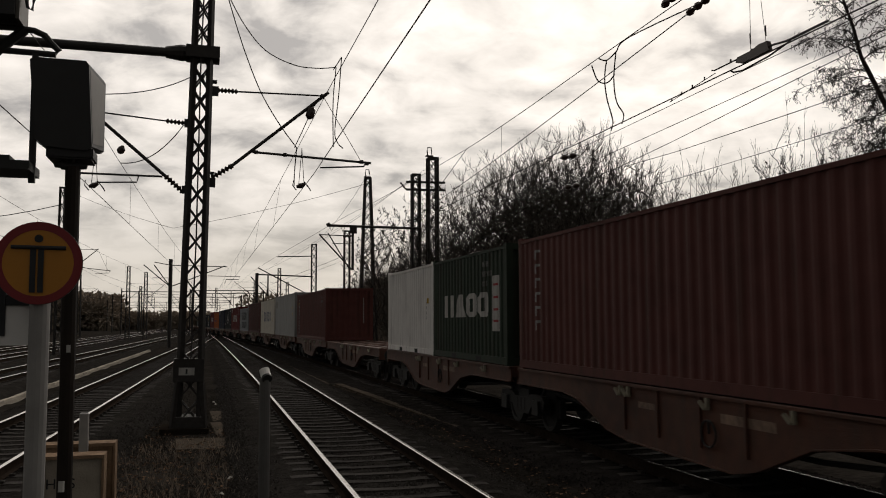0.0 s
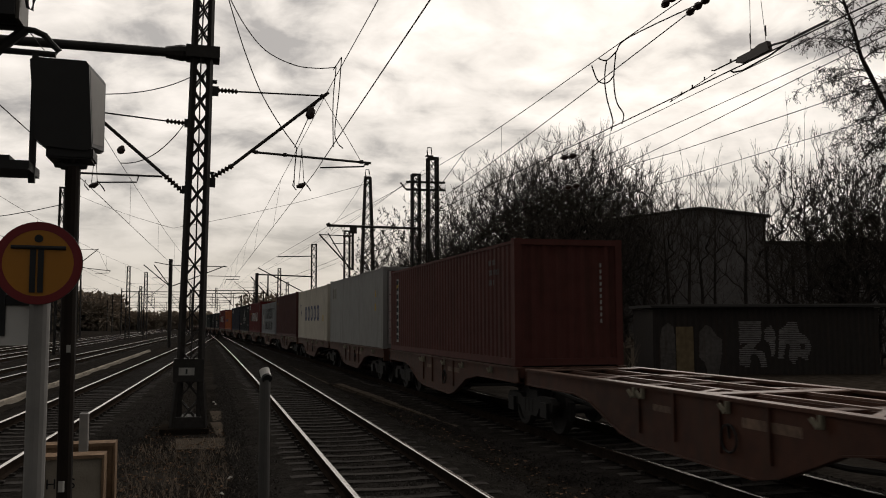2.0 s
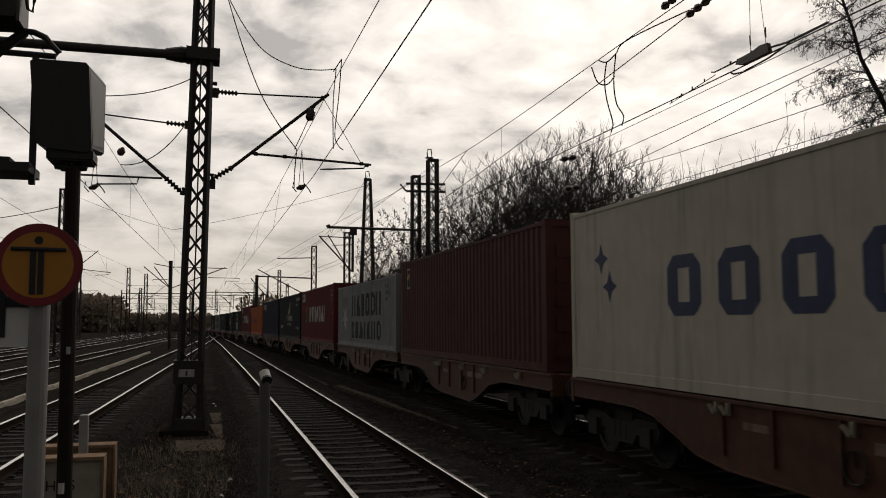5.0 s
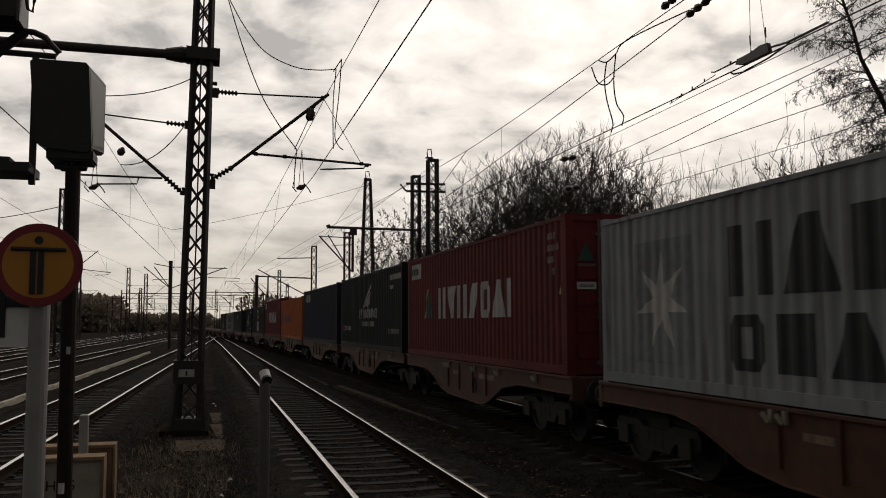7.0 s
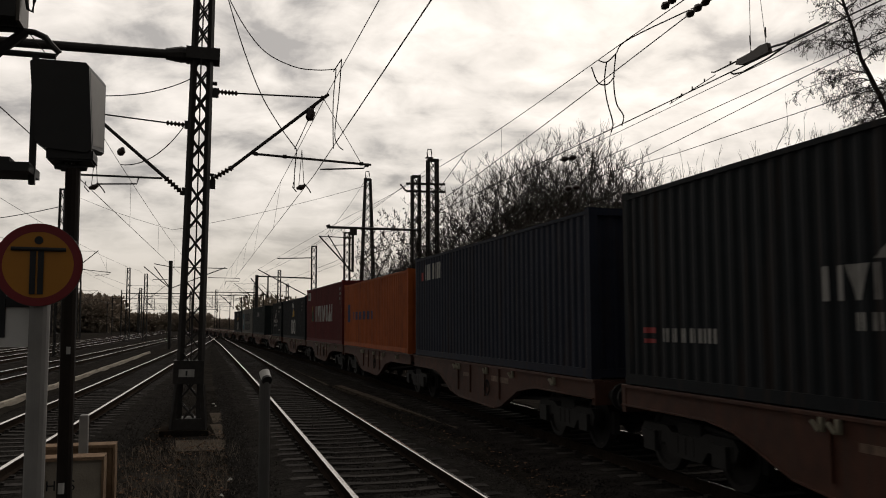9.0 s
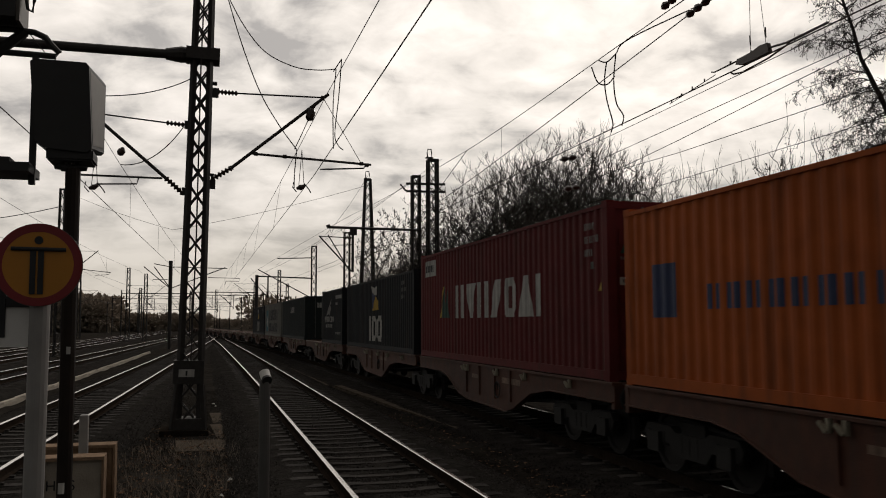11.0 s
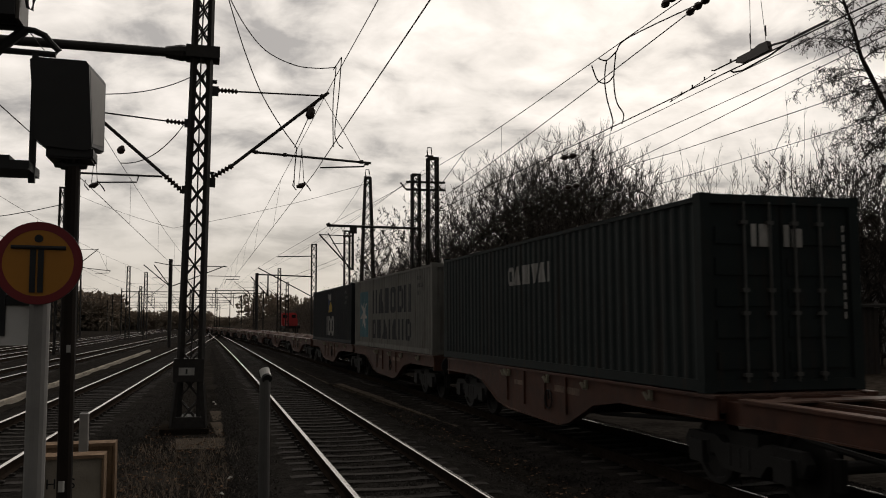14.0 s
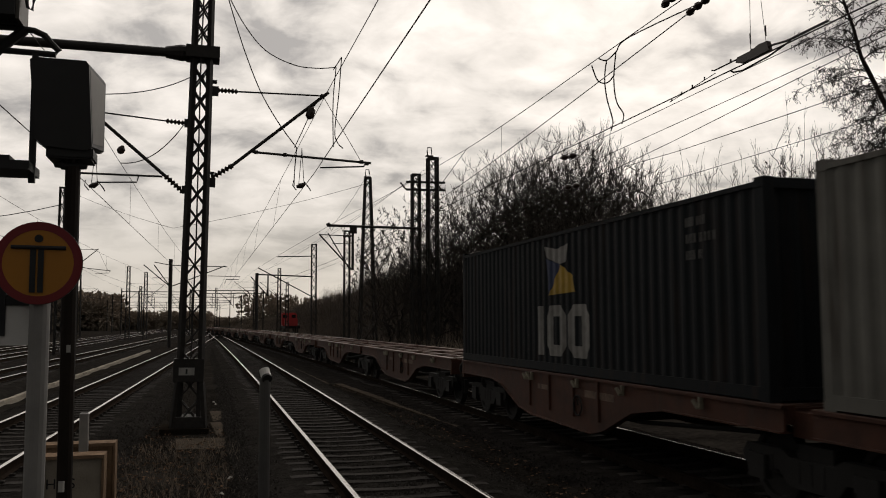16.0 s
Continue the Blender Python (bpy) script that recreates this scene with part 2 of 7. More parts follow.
def hill_foot(y):
    return 13.5 + 5.5 * min(max((y - 105.0) / 45.0, 0.0), 1.0)


def hill(x, y):
    """The wooded bank beside the line."""
    a = min(max((x - hill_foot(y)) / 8.0, 0.0), 1.0)
    b = min(max((y - 60.0) / 30.0, 0.0), 1.0) * (1.0 - 0.35 * min(max((y - 160.0) / 150.0, 0.0), 1.0))
    return 7.6 * a * a * (3 - 2 * a) * b


def make_ground():
    xs = sorted({*np.arange(-30, 16, 0.75), *np.arange(16, 61, 2.5), *np.arange(-120, -30, 10), *np.arange(60, 400, 25), -3000, -1200, -500, -250, 600, 1200, 3000})
    ys = sorted({*np.arange(4, 60, 0.75), *np.arange(60, 220, 3), *np.arange(220, 500, 20), -3000, -800, -200, -60, -20, -6, 700, 1200, 2400, 4000})
    verts, faces = [], []
    for y in ys:
        for x in xs:
            z = Z_GROUND + hill(x, y)
            if abs(x) < 40 and 0 < y < 120:
                z += 0.07 * noise.noise((x * 0.5, y * 0.5, 0)) + 0.035 * noise.noise((x * 2.1, y * 2.1, 3))
            verts.append((x, y, z))
    n = len(xs)
    for j in range(len(ys) - 1):
        for i in range(n - 1):
            faces.append((j * n + i, j * n + i + 1, (j + 1) * n + i + 1, (j + 1) * n + i))
    ob = raw("ground", verts, faces, M_GROUND)
    for p in ob.data.polygons:
        p.use_smooth = True
    tagged(ob, "dark trodden soil and cinders between the railway tracks", "ground", kind="structure")


def stations(y0, y1):
    ys = [y0]
    while ys[-1] < y1:
        ys.append(min(ys[-1] + (1.5 if ys[-1] < 60 else 5.0 if ys[-1] < 200 else 25.0), y1))
    return ys


def make_bed(name, fx, y0, y1, z, label, material=None):
    """A ballast bed with sloping shoulders and an uneven top."""
    offs = [-2.3, -1.75, -1.3, -0.75, -0.3, 0.3, 0.75, 1.3, 1.75, 2.3]
    zs = [Z_GROUND - 0.08, z - 0.215, z - 0.178, z - 0.200, z - 0.205, z - 0.205, z - 0.200, z - 0.178, z - 0.215, Z_GROUND - 0.08]
    verts, faces = [], []
    ys = []
    for a, b in zip(stations(y0, y1), stations(y0, y1)[1:]):
        k = 5 if a < 60 else 1
        ys += [a + (b - a) * i / k for i in range(k)]
    ys.append(y1)
    for y in ys:
        for o, h in zip(offs, zs):
            w = 0.03 * noise.noise((o * 3 + fx(0), y * 2.5, z)) if y < 70 else 0
            verts.append((fx(y) + o + w, y, h + w))
    n = len(offs)
    for j in range(len(ys) - 1):
        for i in range(n - 1):
            faces.append((j * n + i, j * n + i + 1, (j + 1) * n + i + 1, (j + 1) * n + i))
    ob = raw(name, verts, faces, material or M_BALLAST)
    return tagged(ob, label, "track bed", kind="structure")


RAIL = [(-0.07, -0.172), (0.07, -0.172), (0.07, -0.158), (0.012, -0.14), (0.010, -0.045), (0.036, -0.034), (0.036, -0.008), (0.021, 0.0), (-0.021, 0.0),
        (-0.036, -0.008), (-0.036, -0.034), (-0.010, -0.045), (-0.012, -0.14), (-0.07, -0.158)]


def make_rail(fx, side, y0, y1, z, parent):
    ys = stations(y0, y1)
    verts, faces, top = [], [], []
    n = len(RAIL)
    for y in ys:
        for u, h in RAIL:
            verts.append((fx(y) + side * 0.7535 + u, y, z + h))
    for j in range(len(ys) - 1):
        for i in range(n):
            k = (i + 1) % n
            faces.append((j * n + i, j * n + k, (j + 1) * n + k, (j + 1) * n + i))
            top.append(i in (6, 7, 8))
    ob = raw("rail", verts, faces, M_RAILSIDE, parent)
    ob.data.materials.append(M_RAILTOP)
    for p, t in zip(ob.data.polygons, top):
        p.material_index = 1 if t else 0
    return ob


def sleeper_mesh():
    bm = bmesh.new()
    # a pre-stressed sleeper, waisted in the middle
    prof = [(-1.3, -0.01), (-1.2, 0.0), (-0.45, 0.0), (-0.3, -0.012), (0.3, -0.012), (0.45, 0.0), (1.2, 0.0), (1.3, -0.01)]
    for (x0, h0), (x1, h1) in zip(prof, prof[1:]):
        w0 = 0.13 if abs(x0) > 0.4 else 0.11
        w1 = 0.13 if abs(x1) > 0.4 else 0.11
        vs = [bm.verts.new(p) for p in ((x0, -w0 - 0.02, -0.2), (x1, -w1 - 0.02, -0.2), (x1, w1 + 0.02, -0.2), (x0, w0 + 0.02, -0.2),
                                        (x0, -w0 + 0.02, h0), (x1, -w1 + 0.02, h1), (x1, w1 - 0.02, h1), (x0, w0 - 0.02, h0))]
        for f in ((4, 5, 6, 7), (0, 1, 5, 4), (2, 3, 7, 6)):
            bm.faces.new([vs[i] for i in f])
        if x0 == -1.3:
            bm.faces.new([vs[i] for i in (3, 0, 4, 7)])
        if x1 == 1.3:
            bm.faces.new([vs[i] for i in (1, 2, 6, 5)])
    for s in (-1, 1):
        for d in (-0.12, 0.12):
            x = s * 0.7535 + d
            box(bm, x - 0.035, x + 0.035, -0.06, 0.06, -0.002, 0.035)
    return mesh_of(bm, "sleeper", M_SLEEPER)


SLEEPER = sleeper_mesh()


def make_track(name, fx, y0, y1, z, label, near=None):
    """Rails on sleepers; the sleepers of the near stretch are parts of their own."""
    tr = thing(name, label, "railway track", kind="structure")
    make_rail(fx, -1, y0, y1, z, tr)
    make_rail(fx, 1, y0, y1, z, tr)
    y = y0
    far_v, far_f = [], []
    while y < min(y1, 240):
        if near and near[0] <= y <= near[1]:
            ob = new("sleeper", SLEEPER)
            ob.parent = tr
            ob.matrix_basis = pose(fx(y), y, z - 0.172 - 0.004, 0, 0, random.uniform(-1.2, 1.2))
        else:
            i, x, h = len(far_v), fx(y), z - 0.172
            far_v += [(x - 1.3, y - 0.13, h - 0.1), (x + 1.3, y - 0.13, h - 0.1), (x + 1.3, y - 0.11, h), (x - 1.3, y - 0.11, h),
                      (x - 1.3, y + 0.11, h), (x + 1.3, y + 0.11, h), (x + 1.3, y + 0.13, h - 0.1), (x - 1.3, y + 0.13, h - 0.1)]
            far_f += [(i, i + 1, i + 2, i + 3), (i + 3, i + 2, i + 5, i + 4), (i + 4, i + 5, i + 6, i + 7), (i, i + 3, i + 4, i + 7), (i + 1, i + 6, i + 5, i + 2)]
        y += 0.62
    if far_v:
        tagged(raw("distant_sleepers", far_v, far_f, M_SLEEPER, tr), kind="stuff")
    return tr


make_ground()
make_bed("track_bed_near", x_near, -60, 260, 0.0, "brown stained ballast bed under the empty track")
make_bed("track_bed_train", x_train, -60, 430, -0.1, "ballast bed darkened for the shade under the goods train", M_BALLAST_SHADED)
make_bed("track_bed_left", x_left, -60, 158, 0.0, "brown ballast bed of the converging track")
make_bed("track_bed_far", x_far, -60, 420, -0.02, "ballast bed of a through track")
make_bed("track_bed_outer", x_far2, -60, 420, -0.02, "ballast bed of an outer track")
make_bed("track_bed_outermost", x_far3, -60, 420, -0.02, "ballast bed of the outermost track")
make_track("track_near", x_near, -60, 420, 0.0, "empty track with polished rails on concrete sleepers", (6, 66))
make_track("track_train", x_train, -60, 430, -0.1, "track with polished rails carrying the goods train", (6, 40))
make_track("track_left", x_left, -60, 158, 0.0, "track with bright rails converging on its neighbour", (10, 70))
make_track("track_far", x_far, -60, 420, -0.02, "through track with worn bright rails", (30, 60))
make_track("track_outer", x_far2, -60, 420, -0.02, "outer railway track on stained ballast")
make_track("track_outermost", x_far3, -60, 420, -0.02, "outermost railway track on stained ballast")
# ---- the goods train ----
DECK = 1.218   # loading height over the rail


def paint(name, color, stains=0.35, var=0.22, rough=0.75):
    return mat(name, color, rough, var=var, scale=3.0, stains=stains, bump=0.05, bscale=15, spec=0.22)


M_MAROON = paint("maroon_paint", (0.112, 0.039, 0.033), 0.4)
M_MAROON2 = paint("brown_red_paint", (0.085, 0.031, 0.028), 0.4)
M_WHITE = paint("white_paint", (0.80, 0.78, 0.75), 0.25, 0.10)
M_CREAM = paint("off_white_reefer_paint", (0.29, 0.295, 0.285), 0.25, 0.10)
M_CREAM2 = paint("yellowed_white_paint", (0.52, 0.49, 0.41), 0.25, 0.12)
M_GREEN = paint("dark_green_paint", (0.022, 0.037, 0.023))
M_SILVER = paint("pale_grey_paint", (0.265, 0.28, 0.29), 0.45, 0.16)
M_SILVER2 = paint("yellowed_grey_paint", (0.20, 0.196, 0.175), 0.5, 0.2)
M_RED = paint("bright_red_paint", (0.135, 0.020, 0.021))
M_NAVY = paint("navy_paint", (0.018, 0.023, 0.040))
M_SLATE = paint("black_blue_paint", (0.012, 0.015, 0.018))
M_ORANGE = paint("orange_paint", (0.42, 0.10, 0.02))
M_TEAL = paint("dark_teal_paint", (0.019, 0.027, 0.027))
M_ROD = mat("galvanised_rod", (0.085, 0.088, 0.082), 0.6, var=0.3, scale=6, stains=0.4)
M_MARKW = mat("white_marking", (0.46, 0.45, 0.42), 0.7, var=0.25, scale=6, stains=0.35)
M_MARKF = mat("faded_white_marking", (0.30, 0.29, 0.27), 0.75, var=0.35, scale=6, stains=0.5)
M_UNIT = mat("pale_unit_enamel", (0.55, 0.50, 0.49), 0.6, var=0.2, scale=5, stains=0.3)
M_FAINT = mat("worn_small_marking", (0.16, 0.155, 0.145), 0.75, var=0.5, scale=12, stains=0.6)
M_MARKD = mat("dark_marking", (0.020, 0.022, 0.025), 0.7, var=0.3, scale=6)
M_MARKB = mat("blue_marking", (0.03, 0.045, 0.11), 0.7, var=0.3, scale=6)
M_MARKS = mat("sky_blue_marking", (0.065, 0.17, 0.20), 0.7, var=0.25, scale=6)
M_MARKY = mat("yellow_marking", (0.50, 0.32, 0.04), 0.7, var=0.3, scale=6)
M_MARKG = mat("deep_green_marking", (0.02, 0.06, 0.04), 0.7, var=0.3, scale=6)
M_MARKR = mat("red_marking", (0.35, 0.03, 0.03), 0.7, var=0.3, scale=6)
M_STENCIL = mat("faded_stencil", (0.20, 0.13, 0.09), 0.8, var=0.6, scale=16, stains=0.6)
M_HOLE = mat("dark_recess", (0.006, 0.006, 0.006), 0.9)


def corrugation(y0, y1, depth=0.024):
    """Breaks of a pressed steel wall between y0 and y1, with the inset at each."""
    pts, y, k = [(y0, 0.0)], y0 + 0.05, 0
    pts.append((y, 0.0))
    while True:
        for step, d in zip((0.068, 0.070, 0.068, 0.072), (depth, depth, 0.0, 0.0)):
            y += step
            if y > y1 - 0.06:
                pts.append((y1, 0.0)) if pts[-1][1] == 0.0 else pts.extend([(min(y, y1), 0.0), (y1, 0.0)])
                return pts
            pts.append((y, d))


def inset_at(pts, y):
    for (a, d), (b, e) in zip(pts, pts[1:]):
        if a <= y <= b:
            return d + (e - d) * (y - a) / (b - a) if b > a else d
    return 0.0


def on_wall(bm, poly, pts, x, proud=0.004):
    """A flat painted shape, a polygon of (y, z), laid over the folds of the wall at x."""
    ys = sorted({y for y, _ in poly} | {y for y, _ in pts if min(p[0] for p in poly) < y < max(p[0] for p in poly)})
    n = len(poly)
    for a, b in zip(ys, ys[1:]):
        if b - a < 1e-4:
            continue
        mid, cuts = (a + b) / 2, []
        for i in range(n):
            (p, q), (r, s) = poly[i], poly[(i + 1) % n]
            if (p - mid) * (r - mid) < 0:
                f = lambda t, p=p, q=q, r=r, s=s: q + (s - q) * (t - p) / (r - p)
                cuts.append((f(mid), f(a), f(b)))
        cuts.sort()
        for lo, hi in zip(cuts[::2], cuts[1::2]):
            xa, xb = x + inset_at(pts, a + 1e-6) - proud, x + inset_at(pts, b - 1e-6) - proud
            bm.faces.new([bm.verts.new(v) for v in ((xa, a, lo[1]), (xb, b, lo[2]), (xb, b, hi[2]), (xa, a, hi[1]))])


def rect(u0, u1, z0, z1):
    return [(u0, z0), (u1, z0), (u1, z1), (u0, z1)]


def word(u0, u1, z0, z1, n, thin=0.27):
    """A row of n pairs of plain upright bars, for a name that is not spelt out."""
    out, step = [], (u1 - u0) / n
    for i in range(n):
        for f in (0.13, 0.53):
            a = u0 + (i + f) * step
            out.append(rect(a, a + step * thin, z0, z1))
    return out


# plain shapes, each in a unit square: how wide it is, and its polygons
SHAPES = {
    "posts": (1.0, [[(0, 0), (0.34, 0), (0.34, 1), (0, 1)], [(0.66, 0), (1, 0), (1, 1), (0.66, 1)]]),
    "wedge": (1.05, [[(0, 0), (1, 0), (0.68, 1), (0.32, 1)]]),
    "spike": (1.0, [[(0.36, 0), (0.64, 0), (1, 1), (0, 1)]]),
    "bar": (0.34, [[(0, 0), (1, 0), (1, 1), (0, 1)]]),
    "block": (0.85, [[(0, 0), (1, 0), (1, 1), (0, 1)]]),
    "slant": (1.0, [[(0, 0), (0.6, 0), (1, 1), (0.4, 1)]]),
    "ring": (0.95, [[(0, 0.5), (0, 0.2), (0.2, 0), (0.8, 0), (1, 0.2), (1, 0.8), (0.8, 1), (0.2, 1), (0, 0.8), (0, 0.5), (0.33, 0.5), (0.33, 0.78), (0.67, 0.78), (0.67, 0.22), (0.33, 0.22), (0.33, 0.5)]]),
}


def emblem(u0, u1, z0, z1, kinds, gap=0.2):
    """A row of plain shapes that stands for a painted name."""
    names = kinds.split()
    k = (u1 - u0) / (sum(SHAPES[n][0] for n in names) + gap * (len(names) - 1))
    out, u = [], u0
    for n in names:
        w, polys = SHAPES[n]
        out += [[(u + a * w * k, z0 + b * (z1 - z0)) for a, b in poly] for poly in polys]
        u += (w + gap) * k
    return out


def star(u, z, r, n=7, inner=0.42):
    return [(u + math.sin(k * math.pi / n) * (r if k % 2 == 0 else r * inner), z + math.cos(k * math.pi / n) * (r if k % 2 == 0 else r * inner)) for k in range(2 * n)]


def casting(bm, x, y, z):
    sx, sy, sz = 0.162, 0.178, 0.118
    box(bm, x - sx / 2, x + sx / 2, y - sy / 2, y + sy / 2, z - sz / 2, z + sz / 2)


def container(label, material, length, height, marks=(), end="wall", smooth_wall=False, end_marks=()):
    """A freight box: pressed walls, posts, rails, corner castings, doors, and painted shapes on its side.
    marks: (material, [polygons of (distance from the far end, height)])."""
    c = thing("shipping_container", label, "container", group="containers on the train")
    L, w = length / 2, 1.219
    zr = 0.17
    pts = corrugation(-L + 0.14, L - 0.14, 0.002 if smooth_wall else 0.024)
    for s in (-1, 1):
        bm = bmesh.new()
        x = s * (w - 0.012)
        prev = None
        for y, d in pts:
            a, b = bm.verts.new((x - s * d, y, zr - 0.01)), bm.verts.new((x - s * d, y, height - 0.10))
            if prev:
                bm.faces.new((prev[0], a, b, prev[1]))
            prev = (a, b)
        part("side_wall", bm, material, c)
        bm = bmesh.new()
        box(bm, s * w - 0.06 if s > 0 else -w, w if s > 0 else -w + 0.06, -L + 0.1, L - 0.1, height - 0.105, height - 0.045)
        part("top_rail", bm, material, c)
        bm = bmesh.new()
        box(bm, w - 0.06 if s > 0 else -w, w if s > 0 else -w + 0.06, -L + 0.1, L - 0.1, 0.02, zr)
        # the shade inside the fork pockets is put on as flat black plates
        part("bottom_rail", bm, material, c)
        if length < 7:
            for y in (-1.02, 1.02):
                bm = bmesh.new()
                box(bm, s * w - 0.003, s * w + 0.003, y - 0.18, y + 0.18, 0.022, 0.14)
                part("fork_pocket", bm, M_HOLE, c, "flat black plate for the shade in a fork-lift slot")
        for t in (-1, 1):
            bm = bmesh.new()
            bar(bm, (s * (w - 0.08), t * (L - 0.075), 0.1), (s * (w - 0.08), t * (L - 0.075), height - 0.1), 0.15)
            part("corner_post", bm, material, c)
            for z in (0.06, height - 0.059):
                bm = bmesh.new()
                casting(bm, s * (w - 0.080), t * (L - 0.088), z)
                bx = s * (w + 0.002)
                box(bm, bx - 0.001, bx + 0.001, t * (L - 0.088) - 0.03, t * (L - 0.088) + 0.03, z - 0.04, z + 0.04)
                part("corner_casting", bm, material, c)
    bm = bmesh.new()
    prev = None
    for y, d in corrugation(-L + 0.1, L - 0.1, 0.02):
        a, b = bm.verts.new((-w + 0.05, y, height - 0.05 - d)), bm.verts.new((w - 0.05, y, height - 0.05 - d))
        if prev:
            bm.faces.new((prev[0], a, b, prev[1]))
        prev = (a, b)
    part("roof", bm, material, c)
    bm = bmesh.new()
    box(bm, -w + 0.06, w - 0.06, -L + 0.05, L - 0.05, 0.06, 0.16)
    part("floor_frame", bm, M_BOGIE, c)
    for t in (-1, 1):
        bm = bmesh.new()
        yo = t * (L - 0.05)
        if t < 0 and end == "door":
            for s in (-1, 1):
                bm2 = bmesh.new()
                x0, x1 = sorted((s * 0.01, s * (w - 0.15)))
                box(bm2, x0, x1, yo - 0.005, yo + 0.04, 0.16, height - 0.13)
                leaf = part("door", bm2, material, c)
                for i in range(5):
                    z = 0.3 + i * (height - 0.55) / 5
                    bm2 = bmesh.new()
                    box(bm2, x0 + 0.08, x1 - 0.08, yo - 0.028, yo - 0.004, z, z + (height - 0.55) / 5 * 0.55)
                    part("door_panel", bm2, material, leaf)
                for x in (s * 0.19, s * 0.58):
                    bm2 = bmesh.new()
                    tube(bm2, [(x, yo - 0.06, 0.13), (x, yo - 0.06, height - 0.1)], 0.019, 6)
                    for z in (0.2, 1.0, 1.3, height - 0.4):
                        box(bm2, x - 0.05, x + 0.05, yo - 0.08, yo - 0.01, z, z + 0.05)
                    part("lock_rod", bm2, M_ROD, c, "grey galvanised lock rod")
        elif t < 0 and end == "reefer":
            box(bm, -w + 0.13, w - 0.13, yo + 0.01, yo + 0.05, 0.15, height - 0.1)
            part("end_wall", bm, material, c)
            b2 = bmesh.new()
            for x0, x1, z0, z1 in ((-1.0, 1.0, height - 0.25, height - 0.17), (-1.0, 1.0, 0.17, 0.25), (-1.0, -0.92, 0.25, height - 0.25), (0.92, 1.0, 0.25, height - 0.25),
                                   (-0.92, 0.92, 0.98, 1.10), (-0.92, 0.92, 0.62, 0.70)):
                box(b2, x0, x1, yo - 0.05, yo + 0.01, z0, z1)
            box(b2, -0.9, 0.9, yo - 0.03, yo + 0.01, 1.75, height - 0.27)
            part("cooling_unit_frame", b2, M_UNIT, c, "pale enamelled cooling unit casing")
            for x in (-0.96, 0.96):
                for z in np.arange(0.4, height - 0.3, 0.3):
                    b2 = bmesh.new()
                    tube(b2, [(x, yo - 0.062, z), (x, yo - 0.05, z)], 0.018, 6)
                    part("bolt", b2, M_HOLE, c)
            b2 = bmesh.new()
            for x0, x1, z0, z1 in ((-0.5, 0.05, 2.0, 2.012), (-0.5, 0.05, 2.45, 2.462), (-0.5, -0.488, 2.0, 2.46), (0.038, 0.05, 2.0, 2.46)):
                box(b2, x0, x1, yo - 0.034, yo - 0.0305, z0, z1)
            part("access_hatch", b2, M_MARKD, c)
            b2 = bmesh.new()
            b2.faces.new([b2.verts.new((x, yo - 0.053, z)) for x, z in ((-0.32, height - 0.10), (-0.08, height - 0.10), (-0.2, height + 0.0 - 0.02))])
            part("warning_label", b2, M_MARKY, c, "yellow warning triangle")
            # shade of the open bays, drawn as black blocks on the closed wall
            b2 = bmesh.new()
            box(b2, -0.6, 0.1, yo - 0.02, yo + 0.009, 1.12, 1.42)
            box(b2, -0.8, 0.4, yo - 0.02, yo + 0.009, 0.30, 0.58)
            part("machinery_bay", b2, M_HOLE, c, "black blocks for the shade in the machinery bay")
            b2 = bmesh.new()
            prism(b2, [(yo - 0.06, 1.1), (yo - 0.06, 1.15), (yo + 0.0, 1.15), (yo, 1.1)], -0.2, 0.9)
            bar(b2, (-0.75, yo - 0.05, 1.72), (0.1, yo - 0.05, 1.12), 0.07)
            part("brace", b2, M_UNIT, c)
            b2 = bmesh.new()
            tube(b2, [(0.5, yo - 0.07, 1.32), (0.5, yo - 0.005, 1.32)], 0.38, 24)
            grille = part("fan_grille", b2, M_HOLE, c, "round dark fan grille")
            for r in (0.12, 0.2, 0.28, 0.36):
                b2 = bmesh.new()
                tube(b2, [(0.5 + r * math.cos(q), yo - 0.075, 1.32 + r * math.sin(q)) for q in np.linspace(0, 6.283, 25)], 0.008, 4)
                part("ring", b2, M_LID, grille)
        else:
            prev = None
            for x, d in corrugation(-w + 0.14, w - 0.14, 0.04):
                a, b = bm.verts.new((x, yo - t * d, 0.12)), bm.verts.new((x, yo - t * d, height - 0.1))
                if prev:
                    bm.faces.new((prev[0], a, b, prev[1]))
                prev = (a, b)
            part("end_wall", bm, material, c)
        bm = bmesh.new()
        box(bm, -w + 0.13, w - 0.13, min(t * L, t * (L - 0.1)), max(t * L, t * (L - 0.1)), height - 0.13, height - 0.01)
        part("end_rail", bm, material, c)
        bm = bmesh.new()
        box(bm, -w + 0.13, w - 0.13, min(t * L, t * (L - 0.1)), max(t * L, t * (L - 0.1)), 0.02, 0.16)
        part("end_rail", bm, material, c)
    for i, (m, polys) in enumerate(marks):
        for poly in polys:
            bm = bmesh.new()
            on_wall(bm, [(L - u, z) for u, z in poly], pts, -w + 0.012, 0.004 + 0.003 * i)
            part("marking", bm, m, c, "painted marking")
    for i, (m, polys) in enumerate(end_marks):
        for poly in polys:
            bm = bmesh.new()
            bm.faces.new([bm.verts.new((x, (-L + 0.014 if end == "door" else -L + 0.046) - 0.003 * i, z)) for x, z in poly])
            part("end_marking", bm, m, c, "painted marking")
    return c


